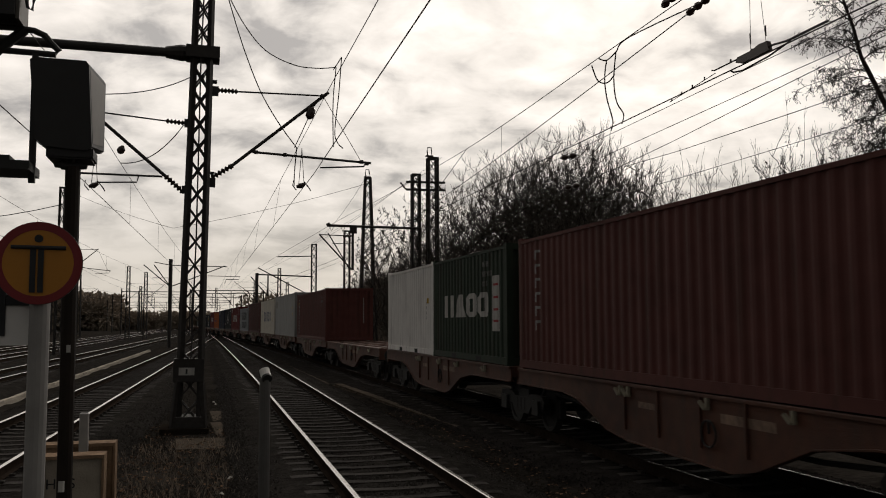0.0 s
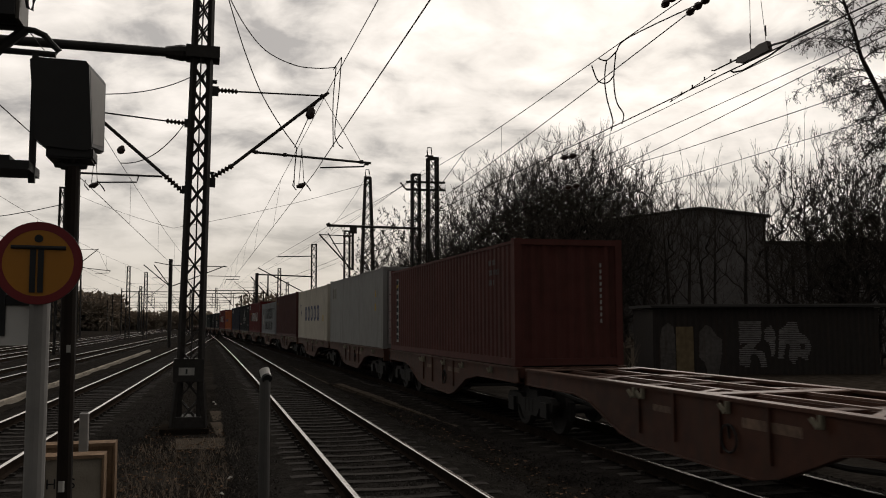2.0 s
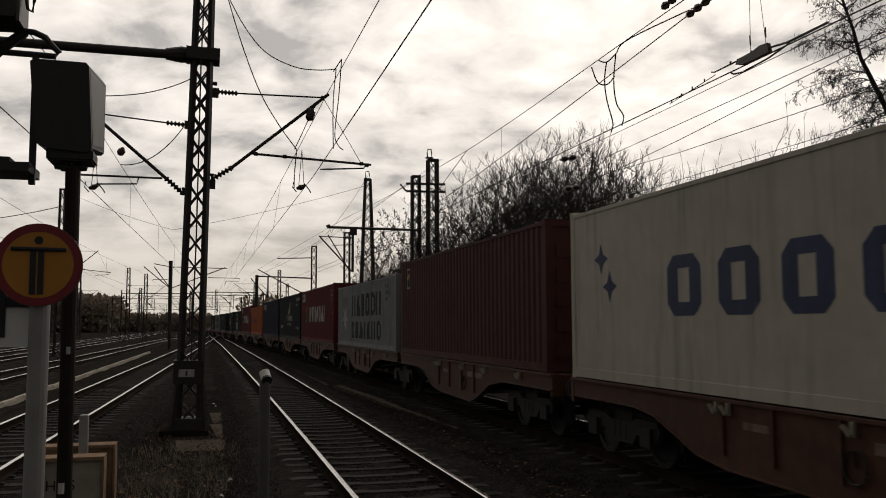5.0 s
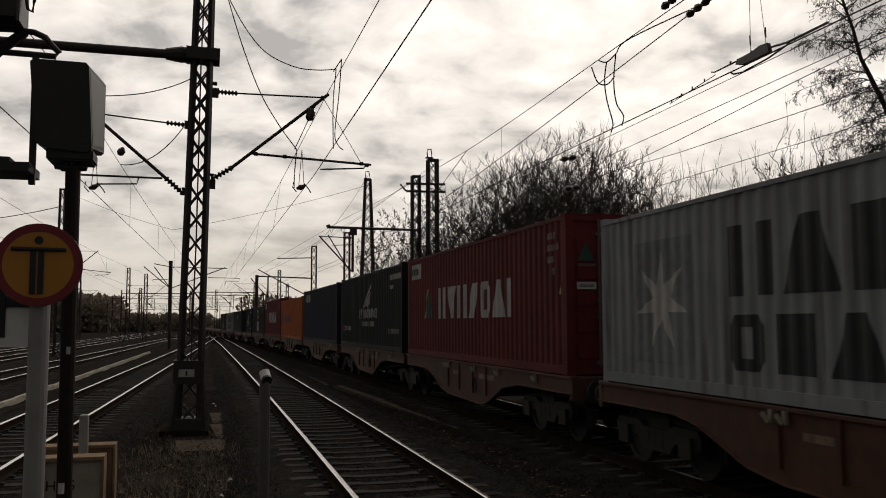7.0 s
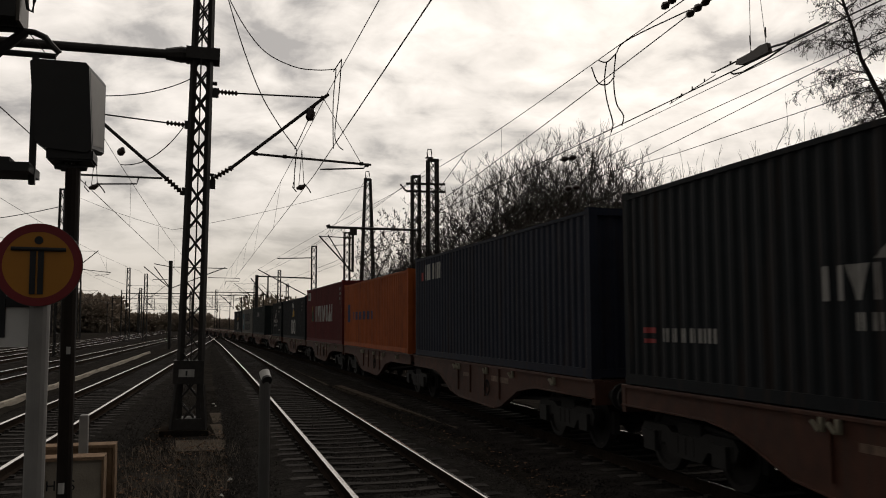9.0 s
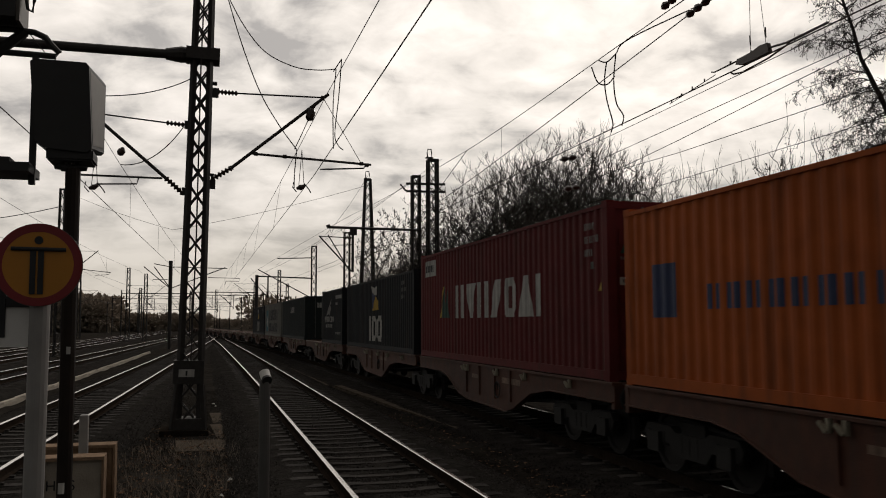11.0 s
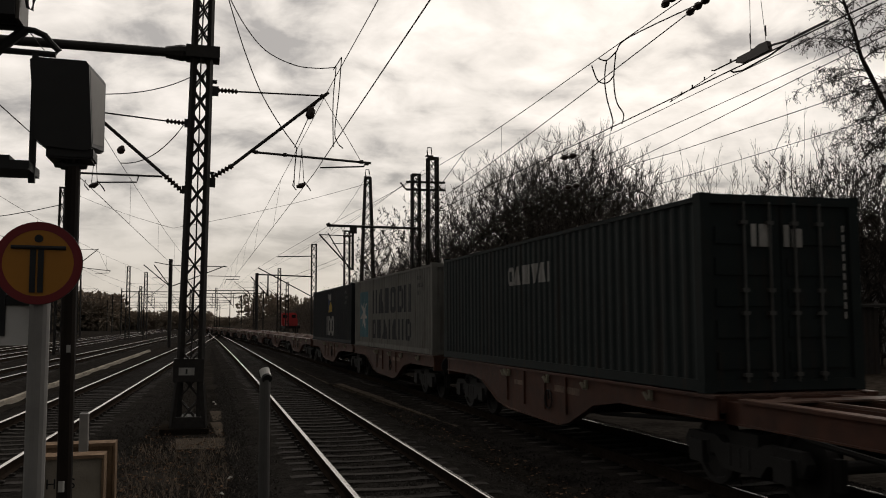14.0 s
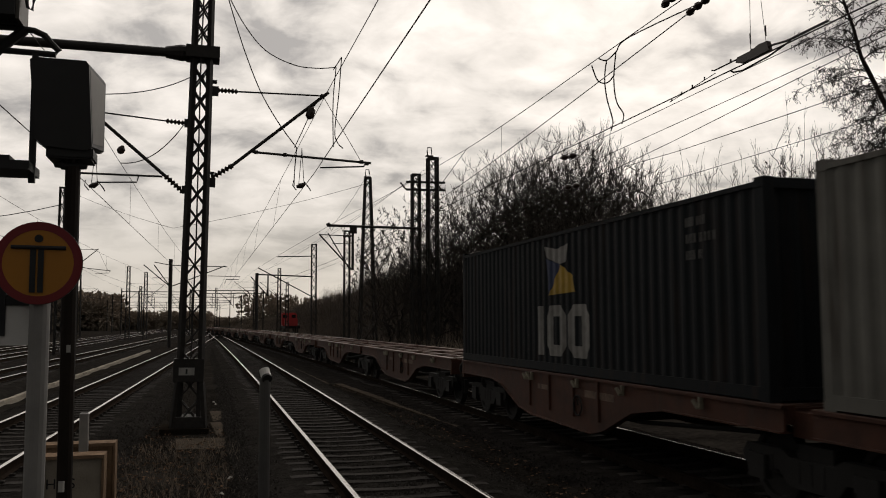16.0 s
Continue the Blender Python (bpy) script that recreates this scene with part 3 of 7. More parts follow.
def platform(wg, yc):
    """One half of the wagon: fish-bellied side sills, cross beams and the open deck. yc: its middle."""
    L = 6.25
    for s in (-1, 1):
        bm = bmesh.new()
        top, z = DECK - 0.02, DECK - 0.30
        poly = [(-L, top), (-L, z), (-3.9, z), (-3.3, z - 0.08), (-2.2, z - 0.46), (-1.5, z - 0.55), (1.2, z - 0.60), (1.7, z - 0.50), (2.7, z - 0.12), (3.6, z), (L, z), (L, top)]
        x0, x1 = sorted((s * 1.16, s * 1.19))
        prism(bm, [(yc - y, h) for y, h in poly], x0, x1)
        # flanges and stiffeners
        x0, x1 = sorted((s * 1.04, s * 1.225))
        box(bm, x0, x1, yc - L, yc + L, DECK - 0.05, DECK - 0.015)
        for (a, p), (b, q) in zip(poly[1:], poly[2:-1]):
            m = [bm.verts.new(v) for v in ((s * 1.10, yc - a, p), (s * 1.235, yc - a, p), (s * 1.235, yc - b, q), (s * 1.10, yc - b, q))]
            n = [bm.verts.new(v.co - Vector((0, 0, 0.02))) for v in m]
            bm.faces.new(m)
            bm.faces.new(n)
            for i in range(4):
                bm.faces.new((m[i], m[(i + 1) % 4], n[(i + 1) % 4], n[i]))
        for y in (-1.6, -0.6, 0.5, 1.5):
            x0, x1 = sorted((s * 1.19, s * 1.225))
            box(bm, x0, x1, yc - y - 0.02, yc - y + 0.02, z - 0.4, DECK - 0.05)
        part("side_sill", bm, M_RUST, wg)
        for y0, y1, h in ((0.95, 2.05, 0.12), (-1.2, -0.7, 0.09)):
            bm = bmesh.new()
            box(bm, min(s * 1.19, s * 1.194), max(s * 1.19, s * 1.194), yc - y1, yc - y0, DECK - 0.34, DECK - 0.34 + h)
            part("stencil_bar", bm, M_STENCIL, wg, "faded pale stencil bar")
        for y in (-1.7, -1.45, 0.7, 2.4, 4.6):
            bm = bmesh.new()
            box(bm, min(s * 1.20, s * 1.25), max(s * 1.20, s * 1.25), yc - y - 0.025, yc - y + 0.025, DECK - 0.20, DECK - 0.05)
            bar(bm, (s * 1.26, yc - y, DECK - 0.19), (s * 1.28, yc - y + 0.09, DECK - 0.09), 0.04)
            part("lashing_lever", bm, M_TAG, wg, "yellowed lashing lever")
    bm = bmesh.new()
    for y in np.linspace(-L + 0.12, L - 0.12, 7):
        box(bm, -1.15, 1.15, yc + y - 0.13, yc + y + 0.13, DECK - 0.22, DECK - 0.04)
    for s in (-1, 1):
        box(bm, min(s * 0.3, s * 0.46), max(s * 0.3, s * 0.46), yc - L, yc + L, DECK - 0.34, DECK - 0.05)
    part("cross_frame", bm, M_RUST, wg)
    bm = bmesh.new()
    for s in (-1, 1):
        box(bm, min(s * 1.05, s * 1.22), max(s * 1.05, s * 1.22), yc - L, yc + L, DECK - 0.014, DECK - 0.004)
        box(bm, min(s * 0.34, s * 0.42), max(s * 0.34, s * 0.42), yc - L, yc + L, DECK - 0.045, DECK - 0.02)
        for y in (-5.9, -3.0, 0.2, 3.2, 5.9):
            bar(bm, (s * 1.1, yc + y, DECK - 0.03), (s * 0.4, yc + y + 0.55, DECK - 0.03), 0.12, 0.02)
    for y in (-L + 0.25, 0.0, L - 0.25):
        box(bm, -1.1, 1.1, yc + y - 0.16, yc + y + 0.16, DECK - 0.035, DECK - 0.012)
    part("deck_frame", bm, M_DECK, wg, "worn pale skeleton deck")


def wheel_mesh():
    bm = bmesh.new()
    prof = [(0.0, 0.10), (0.0, 0.42), (0.0, 0.46), (0.11, 0.45), (0.13, 0.45), (0.13, 0.38), (0.09, 0.36), (0.08, 0.16), (0.12, 0.12), (0.12, 0.0)]
    n = 20
    tube(bm, [(-0.7, 0, 0), (0.7, 0, 0)], 0.08, 10)
    for s in (-1, 1):
        wheel_disc(bm, prof, s, n)
    return mesh_of(bm, "wheelset", M_WHEEL)


def wheel_disc(bm, prof, s, n):
    rings = [[bm.verts.new((s * (0.69 + x), r * math.cos(k * 2 * math.pi / n), r * math.sin(k * 2 * math.pi / n))) for k in range(n)] for x, r in prof[:-1]]
    for r, s in zip(rings, rings[1:]):
        for k in range(n):
            bm.faces.new((r[k], r[(k + 1) % n], s[(k + 1) % n], s[k]))
    bm.faces.new(rings[0])
    bm.faces.new(rings[-1])


WHEEL = wheel_mesh()


def bogie(wg, yc):
    bm = bmesh.new()
    for s in (-1, 1):
        x0, x1 = sorted((s * 0.94, s * 1.06))
        prism(bm, [(yc - 1.25, 0.58), (yc - 1.15, 0.70), (yc - 0.5, 0.70), (yc - 0.35, 0.62), (yc + 0.35, 0.62), (yc + 0.5, 0.70), (yc + 1.15, 0.70), (yc + 1.25, 0.58),
                   (yc + 1.2, 0.46), (yc + 0.55, 0.46), (yc + 0.4, 0.30), (yc - 0.4, 0.30), (yc - 0.55, 0.46), (yc - 1.2, 0.46)], x0, x1)
        for y in (-0.9, 0.9):
            box(bm, min(s * 1.02, s * 1.12), max(s * 1.02, s * 1.12), yc + y - 0.16, yc + y + 0.16, 0.32, 0.60)
            for d in (-0.22, 0.22):
                tube(bm, [(s * 1.0, yc + y + d, 0.42), (s * 1.0, yc + y + d, 0.62)], 0.07, 8)
        for y in (-0.2, 0.0, 0.2):
            tube(bm, [(s * 1.0, yc + y, 0.36), (s * 1.0, yc + y, 0.60)], 0.07, 8)
    box(bm, -1.0, 1.0, yc - 0.3, yc + 0.3, 0.55, 0.78)
    tube(bm, [(0, yc, 0.7), (0, yc, DECK - 0.28)], 0.3, 12)
    for y in (-0.9, 0.9):
        for s in (-1, 1):
            box(bm, min(s * 0.70, s * 0.80), max(s * 0.70, s * 0.80), yc + y * 1.55 - 0.06, yc + y * 1.55 + 0.06, 0.3, 0.65)
    b = part("bogie", bm, M_BOGIE, wg, "grimy dark steel bogie")
    for y in (-0.9, 0.9):
        ob = new("wheelset", WHEEL)
        ob.parent = b
        ob.matrix_basis = pose(0, yc + y, 0.46)


def make_wagon():
    wg = thing("container_wagon", "rust-red articulated container wagon with fish-bellied sills on three bogies", "freight wagon", group="wagons of the goods train")
    platform(wg, -6.5)
    platform(wg, 6.5)
    for y in (-11.2, 0.0, 11.2):
        bogie(wg, y)
    for t in (-1, 1):
        for s in (-1, 1):
            bm = bmesh.new()
            tube(bm, [(s * 0.875, t * 12.7, 0.96), (s * 0.875, t * 13.12, 0.96)], 0.09, 10)
            tube(bm, [(s * 0.875, t * 13.12, 0.96), (s * 0.875, t * 13.18, 0.96)], 0.22, 14)
            part("buffer", bm, M_BOGIE, wg)
        bm = bmesh.new()
        box(bm, -1.2, 1.2, t * 12.72 - 0.06, t * 12.72 + 0.06, DECK - 0.42, DECK - 0.05)
        part("headstock", bm, M_RUST, wg)
        bm = bmesh.new()
        tube(bm, [(0, t * 12.7, 0.95), (0, t * 13.0, 0.9), (0, t * 13.4, 0.93)], 0.05, 6)
        part("coupling", bm, M_BOGIE, wg)
    bm = bmesh.new()
    box(bm, -1.05, 1.05, -0.3, 0.3, DECK - 0.36, DECK - 0.08)
    part("articulation_beam", bm, M_RUST, wg)
    # unseen clutter, added only to darken the space under the deck
    for y in (-6.5, 6.5):
        bm = bmesh.new()
        box(bm, -0.75, 0.75, y - 0.9, y - 0.2, 0.45, 0.95)
        part("brake_gear", bm, M_BOGIE, wg)
        bm = bmesh.new()
        tube(bm, [(-0.9, y - 5.5, 0.82), (-0.95, y - 2.5, 0.62), (-0.95, y + 2.5, 0.62), (-0.9, y + 5.5, 0.82)], 0.035, 6)
        part("brake_pipe", bm, M_BOGIE, wg)
        for k in (0.6, 1.5):
            bm = bmesh.new()
            tube(bm, [(-0.6, y + k, 0.68), (0.7, y + k, 0.68)], 0.19, 12)
            part("air_tank", bm, M_BOGIE, wg)
    for y in (-7.2, 5.8):
        bm = bmesh.new()
        tube(bm, [(-1.21 + 0.0, y, 0.72)] + [(-1.22, y + 0.17 * math.sin(a), 0.72 + 0.17 * math.cos(a)) for a in np.linspace(0, 2 * math.pi, 17)], 0.015, 5)
        part("handbrake_wheel", bm, M_WHEEL, wg, "thin worn handbrake wheel")
    return wg


def rows_of(polys, *more):
    return list(polys) + [p for m in more for p in m]


H9, H8 = 2.896, 2.591
number = lambda L, H: rows_of(word(L - 1.75, L - 1.2, H - 0.42, H - 0.30, 4, 0.2), word(L - 1.75, L - 0.95, H - 0.64, H - 0.52, 5, 0.2), word(L - 1.75, L - 1.3, H - 0.86, H - 0.74, 3, 0.2))
TREE = [(0.0, 0.0), (0.55, 0.0), (0.42, 0.35), (0.36, 0.6), (0.26, 0.95), (0.2, 0.95), (0.12, 0.6), (0.07, 0.35)]


def at(poly, u, z, k=1.0):
    return [(u + a * k, z + b * k) for a, b in poly]


def red_box(label):
    return container(label, M_RED, 12.192, H9, [
        (M_MARKW, emblem(3.5, 9.3, 1.06, 1.88, "posts spike posts slant ring wedge bar")), (M_MARKG, [at(TREE, 2.25, 1.08, 0.88), at(TREE, 2.55, 1.08, 0.75)]), (M_MARKY, [[(2.14, 1.08), (2.44, 1.9), (2.38, 1.9), (2.06, 1.08)]]),
        (M_MARKW, [rect(0.46, 1.6, 2.24, 2.68)]), (M_MARKF, [[(11.29 + (u - 10.442) * 0.72, z) for u, z in p] for p in number(12.192, H9)]), (M_MARKD, word(0.58, 1.45, 2.36, 2.55, 3)),
        (M_FAINT, [rect(11.56, 11.65, 1.82, 1.94)]), (M_MARKY, [[(11.84, 1.45), (11.96, 1.45), (11.95, 1.63)]])], end="door",
        end_marks=[(M_MARKG, [[(-0.98, 2.04), (-0.66, 2.04), (-0.81, 2.40)]]), (M_FAINT, word(-0.98, -0.62, 1.94, 1.99, 7)), (M_MARKW, [rect(-1.0, -0.63, 1.53, 1.66), rect(-0.45, -0.34, 2.24, 2.33)]), (M_MARKD, word(-0.96, -0.67, 1.57, 1.62, 5))])


def star_box(label, body, panel=None):
    return container(label, body, 12.192, H8, [
        (M_MARKD, rows_of(emblem(3.55, 9.62, 1.24, 2.1, "posts wedge block ring ring posts"), emblem(3.55, 9.62, 0.35, 1.02, "ring block wedge bar wedge posts ring", 0.3))),
        (panel or M_MARKS, [rect(1.1, 2.7, 0.36, 2.1)]), (M_MARKW, [at(star(0, 0, 0.74, 7, 0.34), 1.9, 1.23)]), (M_MARKD, number(12.192, H8))])


def flag_box(label, white, L=12.192):
    return container(label, M_SLATE, L, H8, [
        (white, emblem(5.0, 7.36, 0.3, 1.22, "bar ring ring", 0.15)), (M_MARKY, [[(5.6, 1.41), (6.8, 1.44), (6.15, 1.95)], [(6.15, 1.95), (6.8, 1.44), (6.7, 1.72)]]),
        (M_MARKB, [[(5.45, 2.1), (5.6, 1.41), (6.15, 1.95)]]), (white, [[(5.41, 2.33), (6.0, 2.24), (6.53, 2.3), (6.45, 2.0), (6.15, 1.95), (5.48, 2.12)]]), (M_FAINT, number(L, H8))])


def wing(u, z, k):
    """Four slanting feather strips."""
    out = []
    for i, (x0, x1, z1) in enumerate(((0.0, 1.55, 0.80), (0.16, 1.44, 0.50), (0.34, 1.30, 0.29), (0.56, 1.12, 0.17))):
        zz = 0.03 * i
        out.append([(u + x0 * k, z + zz * k), (u + (x0 + 0.20) * k, z + (zz - 0.01) * k), (u + (x1 - 0.15) * k, z + (z1 - 0.20) * k), (u + x1 * k, z + z1 * k), (u + (x0 + x1) * 0.45 * k, z + (zz + z1) * 0.5 * k)])
    return out


BOXES = {
    "maroon_a": container("maroon corrugated container with a faded upright marking", M_MAROON, 12.192, H8, [(M_MARKF, rows_of(*[[rect(0.88, 0.94, z, z + 0.19), rect(0.88, 1.09, z + 0.14, z + 0.19)] for z in (0.76, 1.03, 1.3, 1.57, 1.84, 2.11)])), (M_FAINT, number(12.192, H8))]),
    "green": container("dark green corrugated container with white block marking", M_GREEN, 6.058, H8, [(M_MARKW, rows_of(emblem(1.15, 4.8, 1.04, 1.6, "posts wedge ring ring", 0.12), [rect(5.08, 5.5, 0.72, 1.94)])), (M_FAINT, number(6.058, H8)),
                       (M_MARKR, [rect(5.14, 5.44, z, z + 0.05) for z in (0.92, 1.17, 1.44, 1.72)])]),
    "white": container("clean white corrugated container with dark fork slots", M_WHITE, 6.058, H8, [(M_MARKD, [rect(5.2, 5.25, 1.0 + i * 0.14, 1.09 + i * 0.14) for i in range(4)]), (M_MARKY, [rect(5.35, 5.48, 1.45, 1.6)])]),
    "maroon_b": container("maroon corrugated container with a white upright panel", M_MAROON, 12.192, H8 + 0.06, [(M_MARKW, [rect(0.8, 1.2, 0.28, 2.32)]), (M_FAINT, number(12.192, H8)), (M_MARKD, [rect(0.90, 1.10, 0.36 + i * 0.22, 0.51 + i * 0.22) for i in range(7)] + [rect(0.85, 1.15, 1.94, 2.27)]),
                          (M_MARKY, [[(0.9, 2.0), (1.1, 2.1), (1.1, 2.2), (0.9, 2.1)]])], end_marks=[(M_MARKW, [rect(0.72, 0.76, 0.9 + i * 0.13, 0.98 + i * 0.13) for i in range(10)])]),
    "reefer": container("off-white refrigerated container with a cooling unit", M_CREAM, 12.192, H9, [(M_MARKF, [rect(0.68, 1.88, 1.98, 2.53)]), (M_SILVER2, [rect(0.74, 1.82, 2.03, 2.48)]), (M_MARKF, [rect(1.2, 1.27, 2.03, 2.48)]),
                        (M_MARKY, [rect(10.75, 11.0, 1.35, 1.6), [(10.75, 1.85), (11.05, 1.85), (10.9, 2.1)]])], end="reefer", smooth_wall=True),
    "reefer_b": container("yellowed white refrigerated container with dark blue block marking", M_CREAM2, 12.192, H9 - 0.06, [(M_MARKB, rows_of(emblem(3.3, 9.2, 1.02, 1.84, "ring ring ring ring ring", 0.45), [at(star(0, 0, 0.26, 4), 1.2, 1.95), at(star(0, 0, 0.26, 4), 1.5, 1.5)])), (M_MARKY, [rect(10.5, 10.8, 1.0, 1.3)])],
                       end="reefer", smooth_wall=True),
    "brown": container("brown-red corrugated container with a small panel", M_MAROON2, 12.192, H9, [(M_MARKW, [rect(0.75, 1.15, 2.0, 2.62)]), (M_MARKD, [rect(0.8, 1.1, 2.05, 2.57)]), (M_MARKY, [[(0.84, 2.2), (1.05, 2.35), (1.05, 2.5), (0.84, 2.3)]])], end="door"),
    "star_box": star_box("pale grey corrugated container with large dark block marking", M_SILVER, mat("faded_grey_panel", (0.20, 0.215, 0.215), 0.75, var=0.3, scale=6, stains=0.4)),
    "red": red_box("bright red corrugated container with white block marking"),
    "navy": container("black-blue corrugated container with a white wing emblem", M_SLATE, 12.192, H9, [(M_MARKF, rows_of(wing(5.2, 1.54, 1.17), emblem(4.47, 8.04, 1.14, 1.5, "posts spike posts bar ring ring bar ring spike bar ring ring", 0.1), word(4.9, 7.5, 0.84, 1.02, 11), word(9.93, 11.7, 0.6, 0.76, 14),
                       word(1.1, 2.5, 0.66, 0.85, 6), [rect(10.3, 11.95, 2.4, 2.58), rect(10.3, 10.8, 2.1, 2.22)])), (M_MARKR, [rect(0.55, 0.95, 0.78, 0.86), rect(0.6, 0.95, 0.64, 0.7)])]),
    "blue": container("navy blue corrugated container with a small white marking", M_NAVY, 12.192, H9 - 0.03, [(M_MARKW, word(1.08, 2.9, 2.16, 2.6, 5)), (M_MARKR, [rect(0.7, 0.95, 2.16, 2.4)])]),
    "orange": container("orange corrugated container with faded blue marking", M_ORANGE, 12.192, H8 + 0.05, [(M_MARKB, rows_of([rect(0.8, 1.5, 1.0, 1.75)], word(2.2, 6.4, 1.1, 1.42, 10)))], end="door"),
    "red_b": red_box("bright red corrugated container with white block marking"),
    "flag": flag_box("black-blue corrugated container with a coloured flag emblem", M_MARKW),
    "wing_short": container("short black-blue container with a white wing emblem", M_SLATE, 6.058, H8, [(M_MARKF, rows_of(wing(1.4, 1.36, 1.0), emblem(0.9, 3.7, 1.02, 1.3, "posts spike posts bar ring ring bar ring spike bar ring ring", 0.1), word(1.2, 3.4, 0.76, 0.92, 11), [rect(4.2, 5.75, 2.1, 2.26), rect(4.2, 4.65, 1.82, 1.93)], word(4.1, 5.5, 0.45, 0.56, 12)))],
                            end_marks=[(M_MARKW, [rect(0.6, 0.95, 1.95, 2.12)])]),
    "teal": container("dark teal corrugated container with white block marking", M_TEAL, 12.62, H8, [(M_MARKF, emblem(5.08, 7.40, 1.67, 2.05, "ring wedge block bar spike wedge bar", 0.1))], end="door",
                         end_marks=[(M_MARKW, [rect(-0.46, -0.38, 1.9, 2.2), rect(-0.34, -0.16, 1.9, 2.2), rect(0.04, 0.12, 1.9, 2.2), rect(0.16, 0.32, 1.9, 2.15)] + [rect(0.95, 0.985, 0.95 + i * 0.13, 1.04 + i * 0.13) for i in range(10)])]),
    "star_box_b": star_box("yellowed grey corrugated container with large dark block marking", M_SILVER2),
    "flag_b": flag_box("black-blue corrugated container with a faded flag emblem", M_MARKF),
}
# wagon middle at the start, then the boxes on it with the middle of each at the start
TRAIN = [
    (17.56, [("maroon_a", 11.10), ("green", 20.97), ("white", 27.08)]),
    (44.47, [("maroon_b", 50.92)]),
    (71.03, [("reefer", 64.46), ("reefer_b", 77.60)]),
    (97.50, [("brown", 91.03), ("star_box", 103.97)]),
    (124.14, [("red", 117.62), ("navy", 130.65)]),
    (150.72, [("blue", 144.12), ("orange", 157.30)]),
    (176.70, [("red_b", 170.14), ("flag", 183.23)]),
    (203.47, [("wing_short", 193.80), ("teal", 210.26)]),
    (230.44, [("star_box_b", 223.89), ("flag_b", 236.99)]),
] + [(257.0 + 26.6 * k, []) for k in range(7)]
WAGON = make_wagon()
WAGONS = [WAGON] + [copy_thing(WAGON, Matrix()) for _ in TRAIN[1:]]
SPEED = 13.824
LAG = [(0, 0.26), (0.5, 0.10), (1, 0.27), (1.5, -0.06), (2, -0.03), (2.5, 0.14), (3, 0.33), (3.5, 0.0), (4.2, 0.40), (5.2, 0.15), (6.3, -0.17), (6.5, -0.20),
       (7, 0.15), (7.5, -0.35), (8, 0.06), (8.5, -0.36), (9, 0.0), (9.2, -0.04), (10.2, -0.5), (11.3, -0.93), (11.5, -0.80), (12, -0.42), (12.5, -0.62),
       (13, -0.22), (13.5, -0.30), (14, 0.28), (14.5, 0.14), (15, 0.82), (15.5, 0.66), (16, 0.92)]


def on_track(y):
    d = (x_train(y + 0.5) - x_train(y - 0.5))
    return pose(x_train(y), y, -0.1, 0, 0, -math.degrees(math.atan(d)))


def motions():
    """The train rolls past at an even pace; each box rides on its wagon."""
    for (mid, load), wg in zip(TRAIN, WAGONS):
        rows = [(t, on_track(mid - SPEED * t - lag)) for t, lag in LAG]
        walk(wg, rows)
        for key, y in load:
            walk(BOXES[key], [(t, m @ pose(0, y - mid, DECK)) for t, m in rows])
    # the wheels roll on the rail
    times = [k * 0.05 for k in range(321)]
    turns = [math.degrees((SPEED * t + float(np.interp(t, *zip(*LAG)))) / 0.46) for t in times]
    for wg in WAGONS:
        for bogie_part in wg.children:
            for axle in bogie_part.children:
                if axle.name.startswith("wheelset"):
                    y = axle.matrix_basis.translation.y
                    walk(axle, [(t, pose(0, y, 0.46, a % 360)) for t, a in zip(times, turns)])
# ---- overhead line ----
def lattice(parent, x, y, h, wb, wt, db=None, panel=0.55, leg=0.07, z0=-0.3, brace=0.035, foot=None):
    """Four tapering corner legs with crossed lacing on every face, under the given thing."""
    db = db or wb
    dt = db * wt / wb

    def corner(sx, sy, z):
        f = (z - z0) / (h - z0)
        return Vector((x + sx * (wb + (wt - wb) * f) / 2, y + sy * (db + (dt - db) * f) / 2, z))

    for sx in (-1, 1):
        for sy in (-1, 1):
            bm = bmesh.new()
            bar(bm, corner(sx, sy, z0), corner(sx, sy, h), leg)
            part("leg", bm, M_STEEL, parent)
    n = max(2, int((h - z0) / panel))
    zs = np.linspace(z0 + 0.1, h - 0.05, n + 1)
    for a, b in (((-1, -1), (1, -1)), ((-1, 1), (1, 1)), ((-1, -1), (-1, 1)), ((1, -1), (1, 1))):
        bm = bmesh.new()
        for i in range(n):
            bar(bm, corner(*a, zs[i]), corner(*b, zs[i + 1]), brace, brace * 0.5)
            bar(bm, corner(*b, zs[i]), corner(*a, zs[i + 1]), brace, brace * 0.5)
        bar(bm, corner(*a, zs[-1]), corner(*b, zs[-1]), leg)
        tagged(part("lacing", bm, M_STEEL, parent), kind="stuff")
    bm = bmesh.new()
    box(bm, x - wb * 0.9, x + wb * 0.9, y - db * 0.9, y + db * 0.9, -0.6, z0 + 0.05)
    part("foundation", bm, foot or M_CONC, parent)


def insulator(parent, p, q, r=0.07, n=5):
    p, q = Vector(p), Vector(q)
    pts, rad = [], []
    for i in range(n):
        for f, k in ((0.0, 0.35), (0.4, 1.0), (0.6, 1.0), (0.99, 0.35)):
            pts.append(p + (q - p) * ((i + f) / n))
            rad.append(r * k)
    bm = bmesh.new()
    tube(bm, pts, rad, 8)
    part("insulator", bm, M_INS, parent, "ribbed brown insulator")


def rod(parent, name, pts, r, material=None, n=6):
    bm = bmesh.new()
    tube(bm, pts, r, n)
    return part(name, bm, material or M_STEEL, parent)


